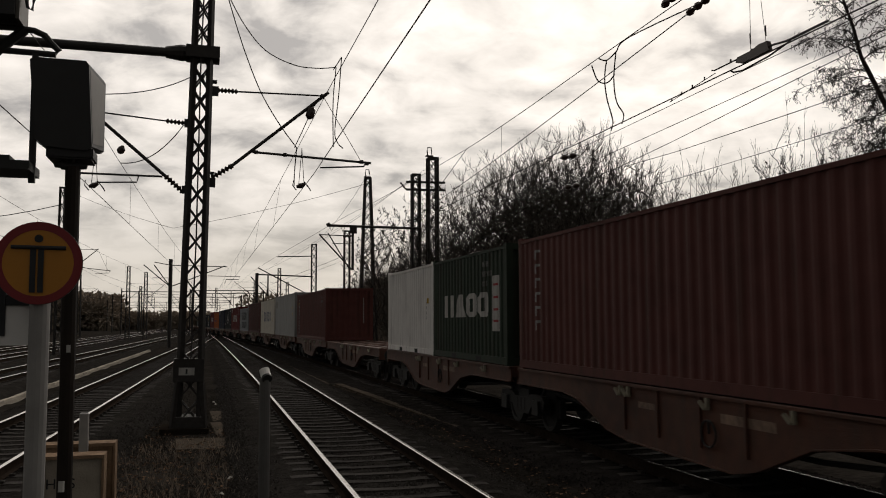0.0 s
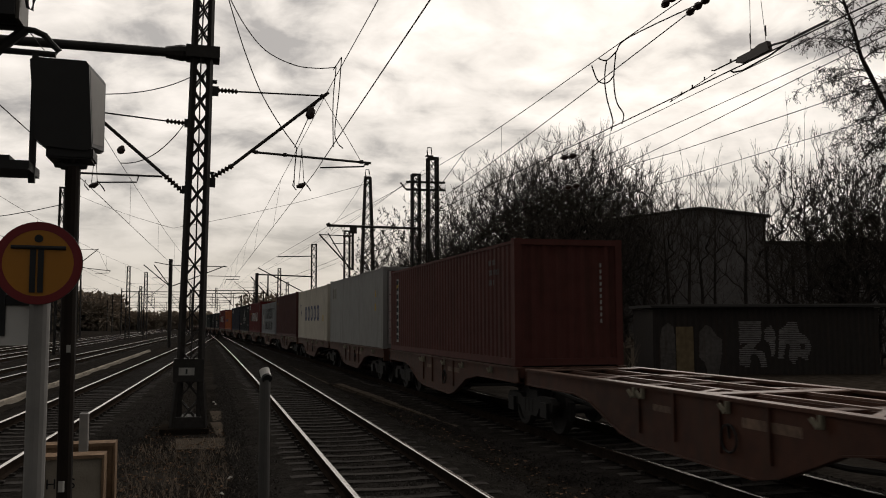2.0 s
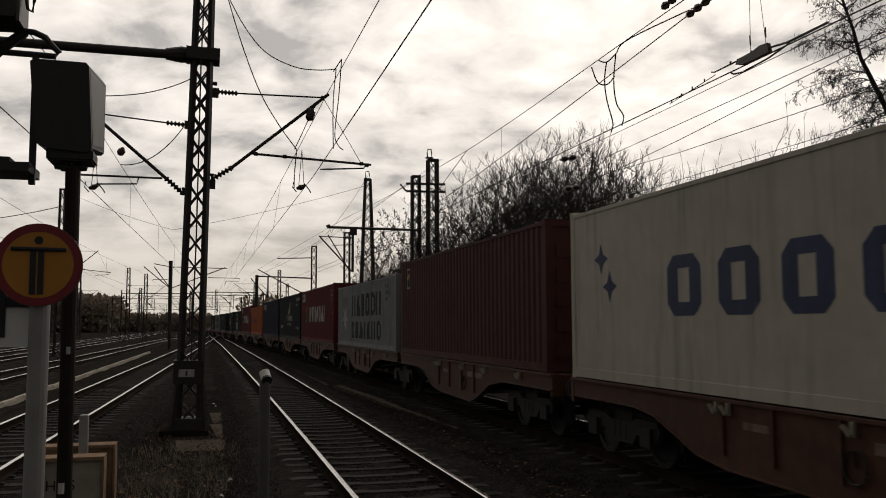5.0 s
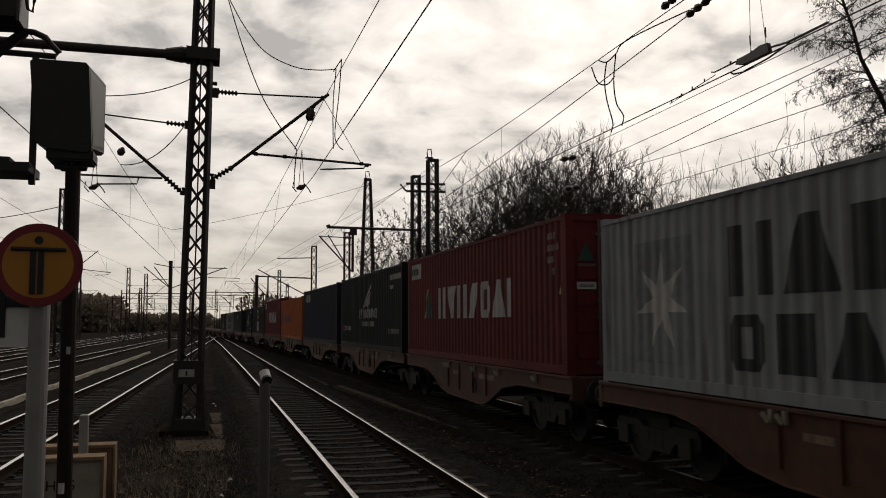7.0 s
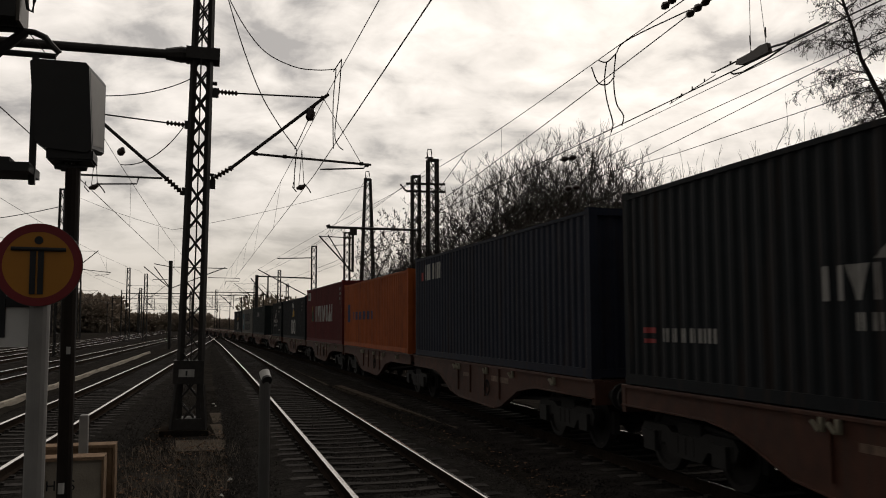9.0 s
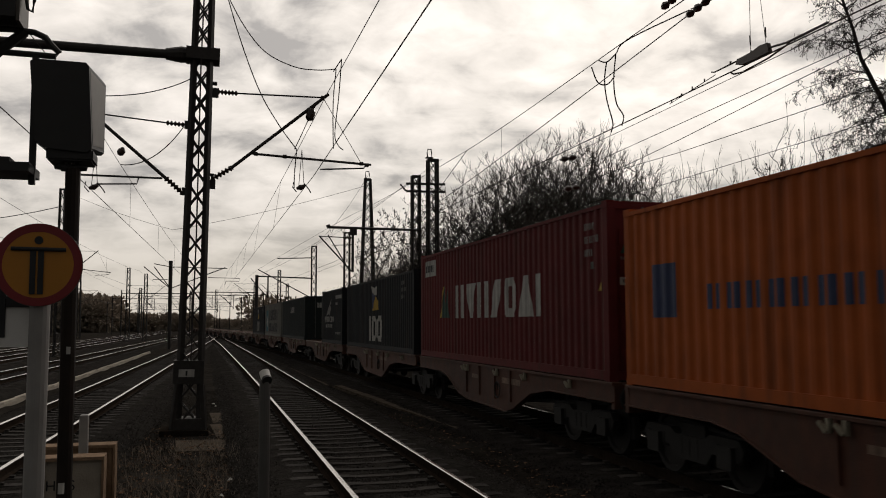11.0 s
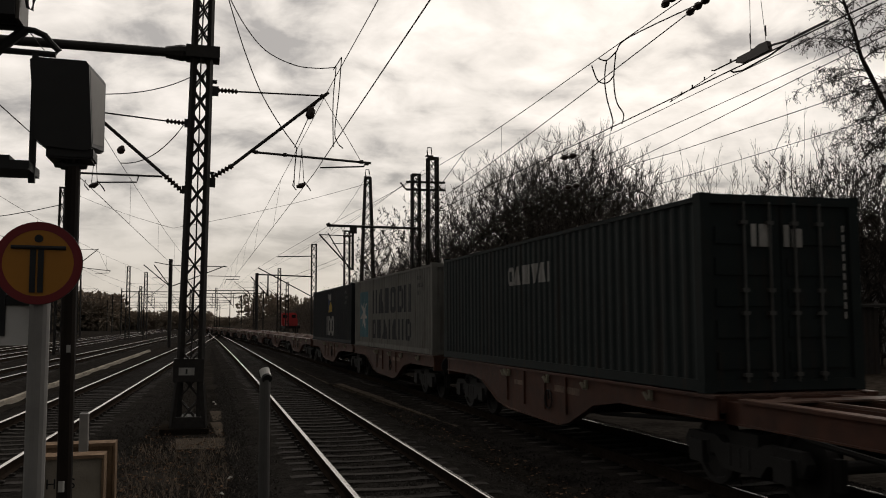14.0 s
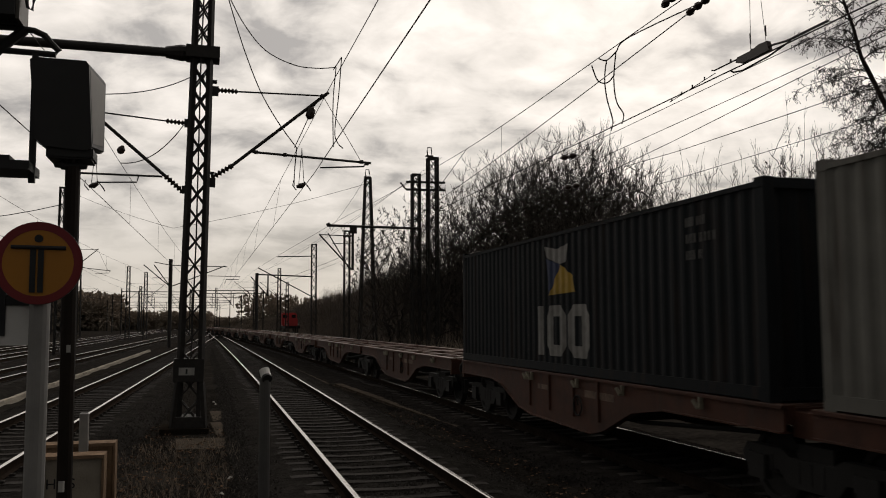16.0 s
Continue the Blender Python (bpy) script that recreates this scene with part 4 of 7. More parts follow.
def cantilever(parent, x, y, s, reach, z_lo=5.4, z_hi=7.5, contact=5.6):
    """A raked tube on insulators with its tie, the registration tube and the steady arm. s: +1 to the right."""
    insulator(parent, (x + s * 0.1, y, z_lo), (x + s * 0.5, y, z_lo + 0.3), 0.06)
    rod(parent, "raked_tube", [(x + s * 0.45, y, z_lo + 0.27), (x + s * reach, y, z_hi + 0.05)], 0.035)
    insulator(parent, (x + s * 0.1, y, z_hi), (x + s * 0.5, y, z_hi), 0.06)
    rod(parent, "tie", [(x + s * 0.5, y, z_hi), (x + s * (reach - 0.1), y, z_hi)], 0.018)
    f = 0.28
    rod(parent, "registration_tube", [(x + s * (0.45 + (reach - 0.45) * f), y, z_lo + 0.27 + (z_hi - z_lo - 0.2) * f), (x + s * (reach + 0.9), y, contact + 0.32)], 0.028)
    rod(parent, "steady_arm", [(x + s * (reach + 0.8), y, contact + 0.3), (x + s * (reach + 0.8), y, contact + 0.18), (x + s * (reach - 0.2), y, contact + 0.1)], 0.018)
    rod(parent, "hanger", [(x + s * (reach - 0.05), y, z_hi), (x + s * (reach + 0.7), y, contact + 0.36)], 0.008)


main = thing("catenary_mast", "dark lattice catenary mast with brackets on both sides", "catenary mast", pose(-0.275, 21.1, 0, 0, 1.0, 0), "catenary masts")
lattice(main, 0, 0, 13.0, 0.47, 0.30, 0.36, panel=0.55, leg=0.11, brace=0.065, foot=M_CONCDARK)
bm = bmesh.new()
box(bm, -0.37, 0.29, -0.30, 0.30, 0.72, 1.24)
for sx in (-1, 1):
    bar(bm, (sx * 0.27, -0.26, 0.72), (sx * 0.36, -0.32, -0.3), 0.09)
box(bm, -0.38, 0.38, -0.34, 0.34, -0.3, -0.05)
part("base_casing", bm, M_STEEL, main)
bm = bmesh.new()
box(bm, -0.60, 0.44, -0.55, 0.55, -0.6, -0.29)
part("plinth", bm, M_CONCDARK, main, "sooty concrete plinth")
bm = bmesh.new()
box(bm, -0.25, 0.09, -0.315, -0.304, 0.875, 1.045)
plate = part("number_plate", bm, M_MARKW, main, "white enamel number plate")
bm = bmesh.new()
box(bm, -0.10, -0.06, -0.322, -0.316, 0.905, 1.015)
part("numeral_bar", bm, M_MARKD, plate)
for z in (5.30, 7.47):
    bm = bmesh.new()
    box(bm, 0.16, 0.40, -0.08, 0.08, z - 0.10, z + 0.10)
    box(bm, 0.16, 0.36, -0.1, 0.1, z + 0.2, z + 0.24)
    part("bracket", bm, M_STEEL, main)
for z in (5.1, 6.66):
    bm = bmesh.new()
    box(bm, -0.34, -0.14, -0.1, 0.1, z - 0.08, z + 0.08)
    part("bracket", bm, M_STEEL, main)
bm = bmesh.new()
box(bm, -0.36, 0.40, -0.28, 0.28, 8.18, 8.46)
part("beam_clamp", bm, M_STEEL, main)
rod(main, "cable", [(0.0, -0.22, 0.6), (0.02, -0.22, 4), (-0.02, -0.22, 8), (0.02, -0.22, 12.9)], 0.02)
# right-hand bracket
insulator(main, (0.36, 0, 7.50), (0.84, 0, 7.50), 0.065, 6)
rod(main, "tie", [(0.84, 0, 7.50), (2.86, 0, 7.56)], 0.02)
insulator(main, (0.30, 0, 5.41), (0.76, 0, 5.72), 0.07, 6)
rod(main, "raked_tube", [(0.74, 0, 5.705), (2.98, 0, 7.655)], 0.042)
rod(main, "registration_tube", [(1.22, 0, 6.08), (4.06, 0, 5.985)], 0.03)
rod(main, "steady_arm", [(3.93, 0, 5.985), (3.88, 0, 5.89), (2.82, 0, 5.80)], 0.02)
rod(main, "hanger", [(2.86, 0, 7.54), (3.82, 0, 6.0)], 0.008)
for x, z in ((1.30, 6.08), (1.98, 6.06), (3.82, 6.0), (3.96, 5.97), (0.76, 5.72), (2.84, 7.56)):
    rod(main, "fitting", [(x - 0.04, 0, z), (x + 0.04, 0, z)], 0.05)
bm = bmesh.new()
tube(bm, [(2.50, 0, 6.97), (2.53, 0, 7.02), (2.56, 0, 7.12), (2.59, 0, 7.22), (2.62, 0, 7.27)], [0.03, 0.10, 0.11, 0.10, 0.03], 10)
part("counterweight", bm, M_INS, main, "dark egg-shaped strain insulator")
rod(main, "strain_wire", [(2.62, 0, 7.27), (2.84, 0, 7.54)], 0.012)
rod(main, "strain_wire", [(2.50, 0, 6.97), (2.36, 0, 6.62), (2.20, 0, 6.25)], 0.012)
# left-hand bracket
insulator(main, (-0.34, 0, 6.66), (-0.75, 0, 6.68), 0.06, 5)
rod(main, "tie", [(-0.75, 0, 6.68), (-3.4, 0, 6.86)], 0.018)
insulator(main, (-0.30, 0, 5.04), (-0.72, 0, 5.40), 0.07, 6)
rod(main, "raked_tube", [(-0.70, 0, 5.38), (-3.5, 0, 7.73)], 0.042)
rod(main, "registration_tube", [(-0.78, 0, 5.38), (-2.75, 0, 5.36)], 0.025)
rod(main, "steady_arm", [(-1.3, 0, 5.35), (-1.33, 0, 5.22), (-2.2, 0, 5.17), (-2.25, 0, 5.05)], 0.018)
bm = bmesh.new()
tube(bm, [(-1.75, 0, 5.86), (-1.72, 0, 5.90), (-1.68, 0, 5.97), (-1.66, 0, 6.04)], [0.03, 0.085, 0.085, 0.03], 10)
part("counterweight", bm, M_INS, main, "dark egg-shaped strain insulator")
for p in ([(-0.25, 0, 7.75), (-1.0, 0, 7.3), (-1.9, 0, 7.12), (-3.2, 0, 7.2)], [(-0.35, 0, 6.62), (-0.8, 0, 5.9), (-1.25, 0, 5.62), (-1.7, 0, 5.64)]):
    pv = [Vector(v) for v in p]
    curve = []
    for j in range(13):
        f = j / 12
        curve.append(pv[0] * (1 - f) ** 3 + pv[1] * 3 * f * (1 - f) ** 2 + pv[2] * 3 * f * f * (1 - f) + pv[3] * f ** 3)
    rod(main, "jumper", curve, 0.012)

beam = thing("cross_beam", "long dark tubular beam carried from the lattice mast over the tracks", "cross beam")
bm = bmesh.new()
tube(bm, [(-0.72, 21.1, 8.31), (-12.8, 21.1, 8.38)], 0.108, 12)
part("beam_tube", bm, M_STEEL, beam)
bm = bmesh.new()
tube(bm, [(-0.42, 21.1, 8.32), (-0.6, 21.1, 8.32), (-0.95, 21.1, 8.31)], [0.17, 0.19, 0.13], 10)
part("beam_socket", bm, M_STEEL, beam)
far_post = thing("catenary_mast", "dark lattice catenary mast at the end of the cross beam", "catenary mast", group="catenary masts")
lattice(far_post, -13.0, 21.1, 9.0, 0.5, 0.4)


def mast(x, y, h, wb, wt, label, **kw):
    m = thing("catenary_mast", label, "catenary mast", group="catenary masts")
    lattice(m, x, y, h, wb, wt, **kw)
    return m


def cap(m, x, y, z):
    bm = bmesh.new()
    box(bm, x - 0.22, x + 0.22, y - 0.1, y + 0.1, z, z + 0.08)
    tube(bm, [(x - 0.1, y, z), (x - 0.14, y, z + 0.35), (x - 0.1, y, z + 0.55), (x + 0.1, y, z + 0.55), (x + 0.14, y, z + 0.3), (x + 0.1, y, z)], 0.035, 6)
    part("top_insulator", bm, M_STEEL, m)


t1 = mast(12.83, 49.8, 11.65, 0.58, 0.52, "tall dark lattice tower with top insulators beside the wooded bank", panel=0.75, leg=0.10, brace=0.06)
cap(t1, 12.65, 49.8, 11.7)
t2 = mast(11.97, 50.4, 10.75, 0.46, 0.42, "dark lattice tower standing close beside a taller one", panel=0.7, leg=0.09, brace=0.06)
bm = bmesh.new()
for z in (10.2, 9.75):
    bar(bm, (11.3, 50.0, z), (13.6, 49.8, z), 0.12)
part("cross_arm", bm, M_STEEL, t2)
for x in (11.3, 13.5):
    insulator(t2, (x, 50, 9.75), (x - 0.35, 50, 10.15), 0.07, 4)
m3 = mast(10.6, 58.7, 11.8, 1.15, 0.34, "tapering lattice mast between the train and the bank", panel=0.75, leg=0.10, brace=0.06)
cap(m3, 10.57, 58.7, 11.8)
arm = thing("portal_beam", "dark horizontal beam with a drop post over the train track", "cross beam")
rod(arm, "beam", [(6.75, 50.0, 7.53), (12.2, 50.0, 7.48)], 0.075, n=8)
for x in (6.95, 7.6, 8.75, 9.4):
    rod(arm, "stay", [(x - 0.12, 50, 7.47), (x, 50, 7.2), (x + 0.12, 50, 7.47)], 0.02)
rod(arm, "end_cap", [(6.68, 50, 7.53), (6.86, 50, 7.62)], 0.10, n=8)
rod(arm, "drop_post", [(8.17, 50.0, 7.52), (8.17, 50.0, 5.0)], 0.075, n=8)
bm = bmesh.new()
prism(bm, [(49.95, 7.1), (49.95, 7.5), (50.05, 7.5), (50.05, 7.1)], 8.0, 8.4)
part("gusset", bm, M_STEEL, arm)
rod(arm, "raked_tube", [(8.1, 50, 5.05), (6.25, 50, 7.02)], 0.045)
rod(arm, "raked_tube", [(8.0, 50, 5.05), (6.75, 50, 7.1)], 0.035)
rod(arm, "tie", [(8.1, 50, 6.95), (6.3, 50, 7.0)], 0.03)
rod(arm, "tie", [(8.1, 50, 6.55), (7.0, 50, 6.5)], 0.025)
insulator(arm, (8.1, 50, 6.95), (7.6, 50, 6.95), 0.09, 4)
m4 = mast(7.48 + 1.3, 56.0, 7.9, 0.35, 0.33, "slim lattice mast below the portal beam", panel=0.5, leg=0.06)
m5 = mast(9.55, 80, 9.1, 0.42, 0.42, "dark catenary mast with a bracket over the train track", panel=0.7, leg=0.08, brace=0.05)
rod(m5, "beam", [(4.55, 80, 6.30), (9.5, 80, 6.15)], 0.06, n=8)
rod(m5, "drop_post", [(5.5, 80, 6.3), (5.5, 80, 4.4)], 0.065, n=8)
rod(m5, "tie", [(9.4, 80, 8.0), (6.3, 80, 7.9)], 0.05)
rod(m5, "raked_tube", [(9.5, 80, 4.3), (4.6, 80, 6.9)], 0.05)
rod(m5, "raked_tube", [(5.5, 80, 4.4), (4.0, 80, 6.1)], 0.05)
m6 = thing("catenary_mast", "dark steel post with brackets to both sides", "catenary mast", group="catenary masts")
rod(m6, "post", [(-3.28, 94, -0.4), (-3.28, 94, 8.5)], 0.19, n=8)
for s, r in ((-1, 2.6), (-1, 1.6), (1, 5.4)):
    rod(m6, "raked_tube", [(-3.28, 94, 5.7), (-3.28 + s * r, 94, 7.9)], 0.055)
rod(m6, "tie", [(-3.28 - 1.6, 94, 8.2), (-3.28, 94, 7.9), (-3.28 + 5.6, 94, 7.8)], 0.045)
rod(m6, "registration_tube", [(0.4, 94, 6.85), (3.6, 94, 6.8), (3.5, 94, 6.5), (2.2, 94, 6.5), (2.1, 94, 6.1)], 0.035)
rod(m6, "registration_tube", [(-5.0, 94, 6.6), (-3.5, 94, 6.6)], 0.035)
for x, y, h, wb, wt in ((-10.2, 70, 12.1, 0.5, 0.3), (-10.1, 130, 9.9, 0.55, 0.35), (-7.85, 131, 9.2, 0.5, 0.35), (9.9, 122, 9.4, 0.5, 0.35), (7.7, 140, 8.2, 0.5, 0.35), (13.5, 150, 8.8, 0.5, 0.35)):
    m = mast(x, y, h, wb, wt, "distant lattice catenary mast", panel=0.9, leg=0.09, brace=0.05)
    cantilever(m, x, y, -1 if x > 0 else 1, 2.6)
post = thing("catenary_mast", "distant dark steel post beside the train track", "catenary mast", group="catenary masts")
rod(post, "post", [(6.9, 122, -0.4), (6.9, 122, 8.7)], 0.22, n=8)
cantilever(post, 6.9, 122, -1, 3.0)


def portal(y, x0, x1, h, drops):
    p = thing("catenary_portal", "distant steel portal spanning several tracks", "catenary portal", group="catenary portals")
    for x in (x0, x1):
        bm = bmesh.new()
        bar(bm, (x, y, -0.5), (x, y, h + 0.6), 0.24)
        part("upright", bm, M_STEEL, p)
    bm = bmesh.new()
    bar(bm, (x0, y, h), (x1, y, h), 0.09, 0.14)
    part("beam", bm, M_STEEL, p)
    for x in drops:
        bm = bmesh.new()
        bar(bm, (x, y, h), (x, y, 5.3), 0.12)
        bar(bm, (x, y, 5.5), (x - 2.0, y, h - 0.4), 0.09)
        bar(bm, (x, y, h - 0.6), (x - 2.2, y, h - 0.5), 0.07)
        bar(bm, (x, y, 5.9), (x - 2.8, y, 5.8), 0.06)
        part("drop_bracket", bm, M_STEEL, p)


portal(158, -1.9, 9.0, 7.6, (4.6,))
portal(178, -15.0, -2.5, 8.0, (-4.0, -9.5))
portal(196, -0.8, 12.5, 8.3, (1.8, 6.2))
portal(236, -22.0, 9.5, 8.6, (-12, -6, -1.0, 3.6))
portal(285, -28.0, 8.0, 8.4, (-18, -11, -5, 1.0))
portal(345, -34.0, 6.0, 8.6, (-22, -14, -7, -1.0))
portal(420, -40.0, 6.0, 9.0, (-26, -16, -9, -3.0))
for x, y, h in ((-19, 150, 10), (-24, 185, 11), (-31, 205, 11), (-14, 215, 10.5), (-38, 240, 12), (3.5, 262, 12), (-20, 300, 12), (-46, 300, 12)):
    m = mast(x, y, h, 0.7, 0.4, "distant lattice catenary mast", panel=1.6, leg=0.14, brace=0.06)
    cantilever(m, x, y, 1, 2.8)


# ---- wires ----
def wire(label, pts, r=0.011, sag=0.0, name="overhead_wire", cat="wire", smooth=False):
    """A wire through points; every span hangs by sag."""
    out = []
    ps = [Vector(p) for p in pts]
    for i, (p, q) in enumerate(zip(ps, ps[1:])):
        k = 10 if sag else 6 if smooth else 1
        a, b = ps[max(i - 1, 0)], ps[min(i + 2, len(ps) - 1)]
        for j in range(k):
            f = j / k
            if smooth:
                out.append(0.5 * (2 * p + (q - a) * f + (2 * a - 5 * p + 4 * q - b) * f * f + (3 * p - a - 3 * q + b) * f ** 3))
            else:
                out.append(p.lerp(q, f) - Vector((0, 0, 4 * sag * f * (1 - f))))
    out.append(ps[-1])
    bm = bmesh.new()
    tube(bm, out, r, 5)
    ob = new(name, mesh_of(bm, name, M_WIRE))
    return tagged(ob, label, cat, "overhead wires")


def catenary(fx, ys, contact, messenger, label, off=0.0, sag=0.45, droppers=True, swing=None, mz=7.45, shift=0.0):
    """Contact wire with its carrying wire and droppers; the wire swings a little from side to side at each support."""
    pts_c, pts_m = [], []
    for i, y in enumerate(ys):
        z = 0.15 if i % 2 else -0.15
        pts_c.append((fx(y) + (swing[i] if swing else z + off), y, contact))
        pts_m.append((fx(y) + z + off + shift, y, mz))
    wire("thin dark contact wire above the " + label, pts_c, 0.010)
    if messenger:
        wire("sagging carrying wire above the " + label, messenger, 0.009, smooth=True)
        return
    wire("sagging carrying wire above the " + label, pts_m, 0.009, sag)
    if droppers:
        for (p, q), (a, b) in zip(zip(pts_c, pts_c[1:]), zip(pts_m, pts_m[1:])):
            n = 6
            for k in range(1, n):
                f = k / n
                top = Vector(a).lerp(Vector(b), f) - Vector((0, 0, 4 * sag * f * (1 - f)))
                if 22 < top.y < 130:
                    wire("thin dropper between carrying and contact wire", [top, Vector(p).lerp(Vector(q), f)], 0.005, name="dropper")


catenary(x_near, [-40, 21.1, 94, 158, 236, 345], 5.6, None, "empty track", 0.05, 0.35, shift=-0.03, mz=7.55, swing=(-0.72, -0.10, -0.30, 0.15, -0.15, 0.15))
catenary(lambda y: x_train(y) - 0.1, [-30, 50, 122, 196, 285, 420], 5.54, [(7.5, -30, 7.75), (7.5, 0, 7.42), (7.5, 13.2, 7.30), (7.5, 21.7, 7.18), (7.5, 28, 7.24), (7.4, 40.2, 7.50), (7.0, 50, 7.62),
          (4.9, 86, 7.2), (4.6, 122, 7.4), (2.5, 160, 7.0), (0.6, 196, 7.4)], "goods train", -0.05)
catenary(x_left, [-40, 21.1, 94, 158], 5.55, None, "converging track", 0.15, 0.5)
catenary(x_far, [-40, 21.1, 94, 178, 236, 345], 5.55, None, "through track", 0.2, 0.5)
catenary(x_far2, [-40, 21.1, 94, 178, 236, 345], 5.55, None, "outer track", 0.2, 0.5, droppers=False)
catenary(x_far3, [-40, 21.1, 94, 178, 236, 345], 5.55, None, "outermost track", 0.2, 0.5, droppers=False)
# second carrying wire of the overlap, feeders on the bank's towers
wire("carrying wire of the overlapping section", [(8.3, 0, 8.3), (8.3, 13.96, 7.53), (8.3, 17.5, 7.29), (8.3, 23.5, 6.91), (8.3, 26.2, 6.75), (8.3, 50, 5.6)], 0.011)
wire("slack copper jumper above the goods train", [(7.5, 25.0, 7.18), (7.5, 27.9, 6.58), (7.5, 31, 5.7)], 0.010, name="jumper_cable", cat="cable")
wire("thin dropper below the carrying wire", [(7.5, 21.8, 7.19), (7.5, 21.85, 6.49)], 0.005, name="dropper")
for pts in ([(12.8, -20, 6.6), (12.8, 10, 6.66), (12.8, 17, 6.73), (12.8, 22, 6.80), (12.8, 25.5, 6.93), (12.8, 49.8, 7.6), (9.6, 122, 7.0), (6, 236, 7.5)],
            [(12.8, -20, 9.4), (12.8, 17, 7.45), (12.8, 19.2, 7.32), (12.8, 22, 7.15), (12.8, 25.5, 6.98), (12.8, 49.8, 6.4)],
            [(12.8, -20, 8.1), (12.8, 17, 7.68), (12.8, 25.5, 7.54), (12.8, 49.8, 7.2)],
            [(12.8, -20, 8.4), (12.8, 17, 8.22), (12.8, 25.5, 8.17), (12.8, 49.8, 8.1)]):
    wire("feeder wire on the towers", pts, 0.010)
wire("feeder wire on the towers", [(12.8, -20, 6.03), (12.8, 49.8, 6.03)], 0.008)
wire("feeder wire high on the towers", [(13.4, 49.8, 11.7), (10.6, 122, 11.0), (8.0, 196, 10.5)], 0.010, 0.5)
wire("feeder wire high on the towers", [(11.3, 49.8, 10.15), (9.55, 80, 9.1), (7.6, 122, 9.0)], 0.012, 0.2)
wire("feeder wire high on the towers", [(10.57, 58.7, 12.0), (9.55, 80, 9.2)], 0.012, 0.5)
wire("cable between the masts", [(-10.2, 70, 12.0), (-2.0, 60, 8.2), (10.57, 58.7, 11.4)], 0.012, 0.2)
wire("slack cable over the tracks", [(-26, 60, 8.5), (-10.2, 70, 10.8)], 0.03, 1.0)
# slack jumpers beside the lattice mast
for p in ([(0.36, 19, 9.1), (0.75, 19, 8.4), (1.2, 19, 7.88), (1.8, 19, 7.61), (2.3, 19, 7.57), (2.72, 19, 7.62)],
          [(0.36, 19, 9.1), (0.7, 19, 8.0), (1.09, 19, 7.0), (1.5, 19, 6.3), (1.88, 19, 5.79)],
          [(2.72, 19, 7.62), (2.66, 19, 6.9), (2.66, 19, 6.2), (2.67, 19, 5.85)], [(2.84, 19, 7.86), (2.78, 19, 7.0), (2.70, 19, 6.2), (2.76, 19, 5.95), (2.82, 18.6, 5.75)],
          [(1.88, 19, 5.79), (1.84, 19, 5.3), (1.83, 19, 4.96)], [(2.84, 19, 7.86), (2.66, 19, 7.56)]):
    wire("slack copper jumper beside the lattice mast", p, 0.012, name="jumper_cable", cat="cable", smooth=True)
for p in ([(7.58, 16, 7.30), (7.75, 16, 7.28), (7.96, 16, 7.47), (8.28, 16, 7.81), (9.3, 14.5, 8.2)], [(7.75, 16, 7.28), (7.70, 16, 6.9), (7.74, 16, 6.5), (7.86, 16, 6.05), (7.82, 16, 5.85)],
          [(7.96, 16, 7.47), (7.90, 16, 6.9), (7.95, 16, 6.45), (8.10, 16, 6.2), (8.06, 16, 6.0)], [(7.42, 16, 7.15), (7.55, 16, 6.85), (7.75, 16, 6.82), (7.92, 16, 7.0)]):
    wire("slack copper jumper above the goods train", p, 0.014, name="jumper_cable", cat="cable", smooth=True)

sect = thing("section_insulator", "dark section insulator with skids hung in the contact wire", "insulator")
bm = bmesh.new()
prism(bm, [(10.54, 5.60), (10.50, 5.665), (10.16, 5.67), (10.0, 5.70), (9.83, 5.69), (9.79, 5.56), (10.1, 5.55), (10.42, 5.56)], 7.05, 7.11)
part("body", bm, M_INS, sect)
rod(sect, "skid", [(7.06, 11.14, 5.665), (7.06, 11.08, 5.645), (7.06, 10.5, 5.645)], 0.011)
rod(sect, "skid", [(7.08, 9.8, 5.62), (7.08, 9.43, 5.575), (7.08, 9.3, 5.575)], 0.014)
rod(sect, "skid", [(7.1, 10.72, 5.54), (7.1, 10.66, 5.505), (7.1, 10.45, 5.475), (7.1, 9.87, 5.50), (7.1, 9.42, 5.565)], 0.012)
rod(sect, "splice", [(7.08, 9.45, 5.575), (7.08, 8.69, 5.58)], 0.017)
for y in (10.70, 10.2, 9.86):
    bm = bmesh.new()
    tube(bm, [(7.08, y, 5.65), (7.085, y, 5.70)], 0.014, 6)
    part("clip", bm, M_INS, sect)
for y, dy in ((10.22, 0.0), (9.88, 0.25)):
    rod(sect, "hanger", [(7.08, y, 5.68), (7.1, y + dy, 7.35)], 0.004)
    rod(sect, "turnbuckle", [(7.08, y, 5.78), (7.083, y + 0.01, 5.92)], 0.010)
rod(sect, "spacer_wire", [(7.08, 12.39, 5.50), (7.06, 11.05, 5.60)], 0.006)
for f in (0.05, 0.28, 0.52, 0.78):
    rod(sect, "clip", [(7.08 - 0.02 * f, 12.39 - 1.34 * f, 5.50 + 0.10 * f), (7.08 - 0.02 * f, 12.39 - 1.34 * f, 5.545 + 0.10 * f)], 0.011)
for x0, y0, x1, y1 in ((7.50, 13.3, 7.47, 12.55), (8.12, 13.55, 8.08, 12.75)):
    ins = thing("strain_insulator", "ribbed dark insulator strung in the carrying wire", "insulator", group="strain insulators")
    insulator(ins, (x0, y0, 7.42), (x1, y1, 7.44), 0.07, 3)
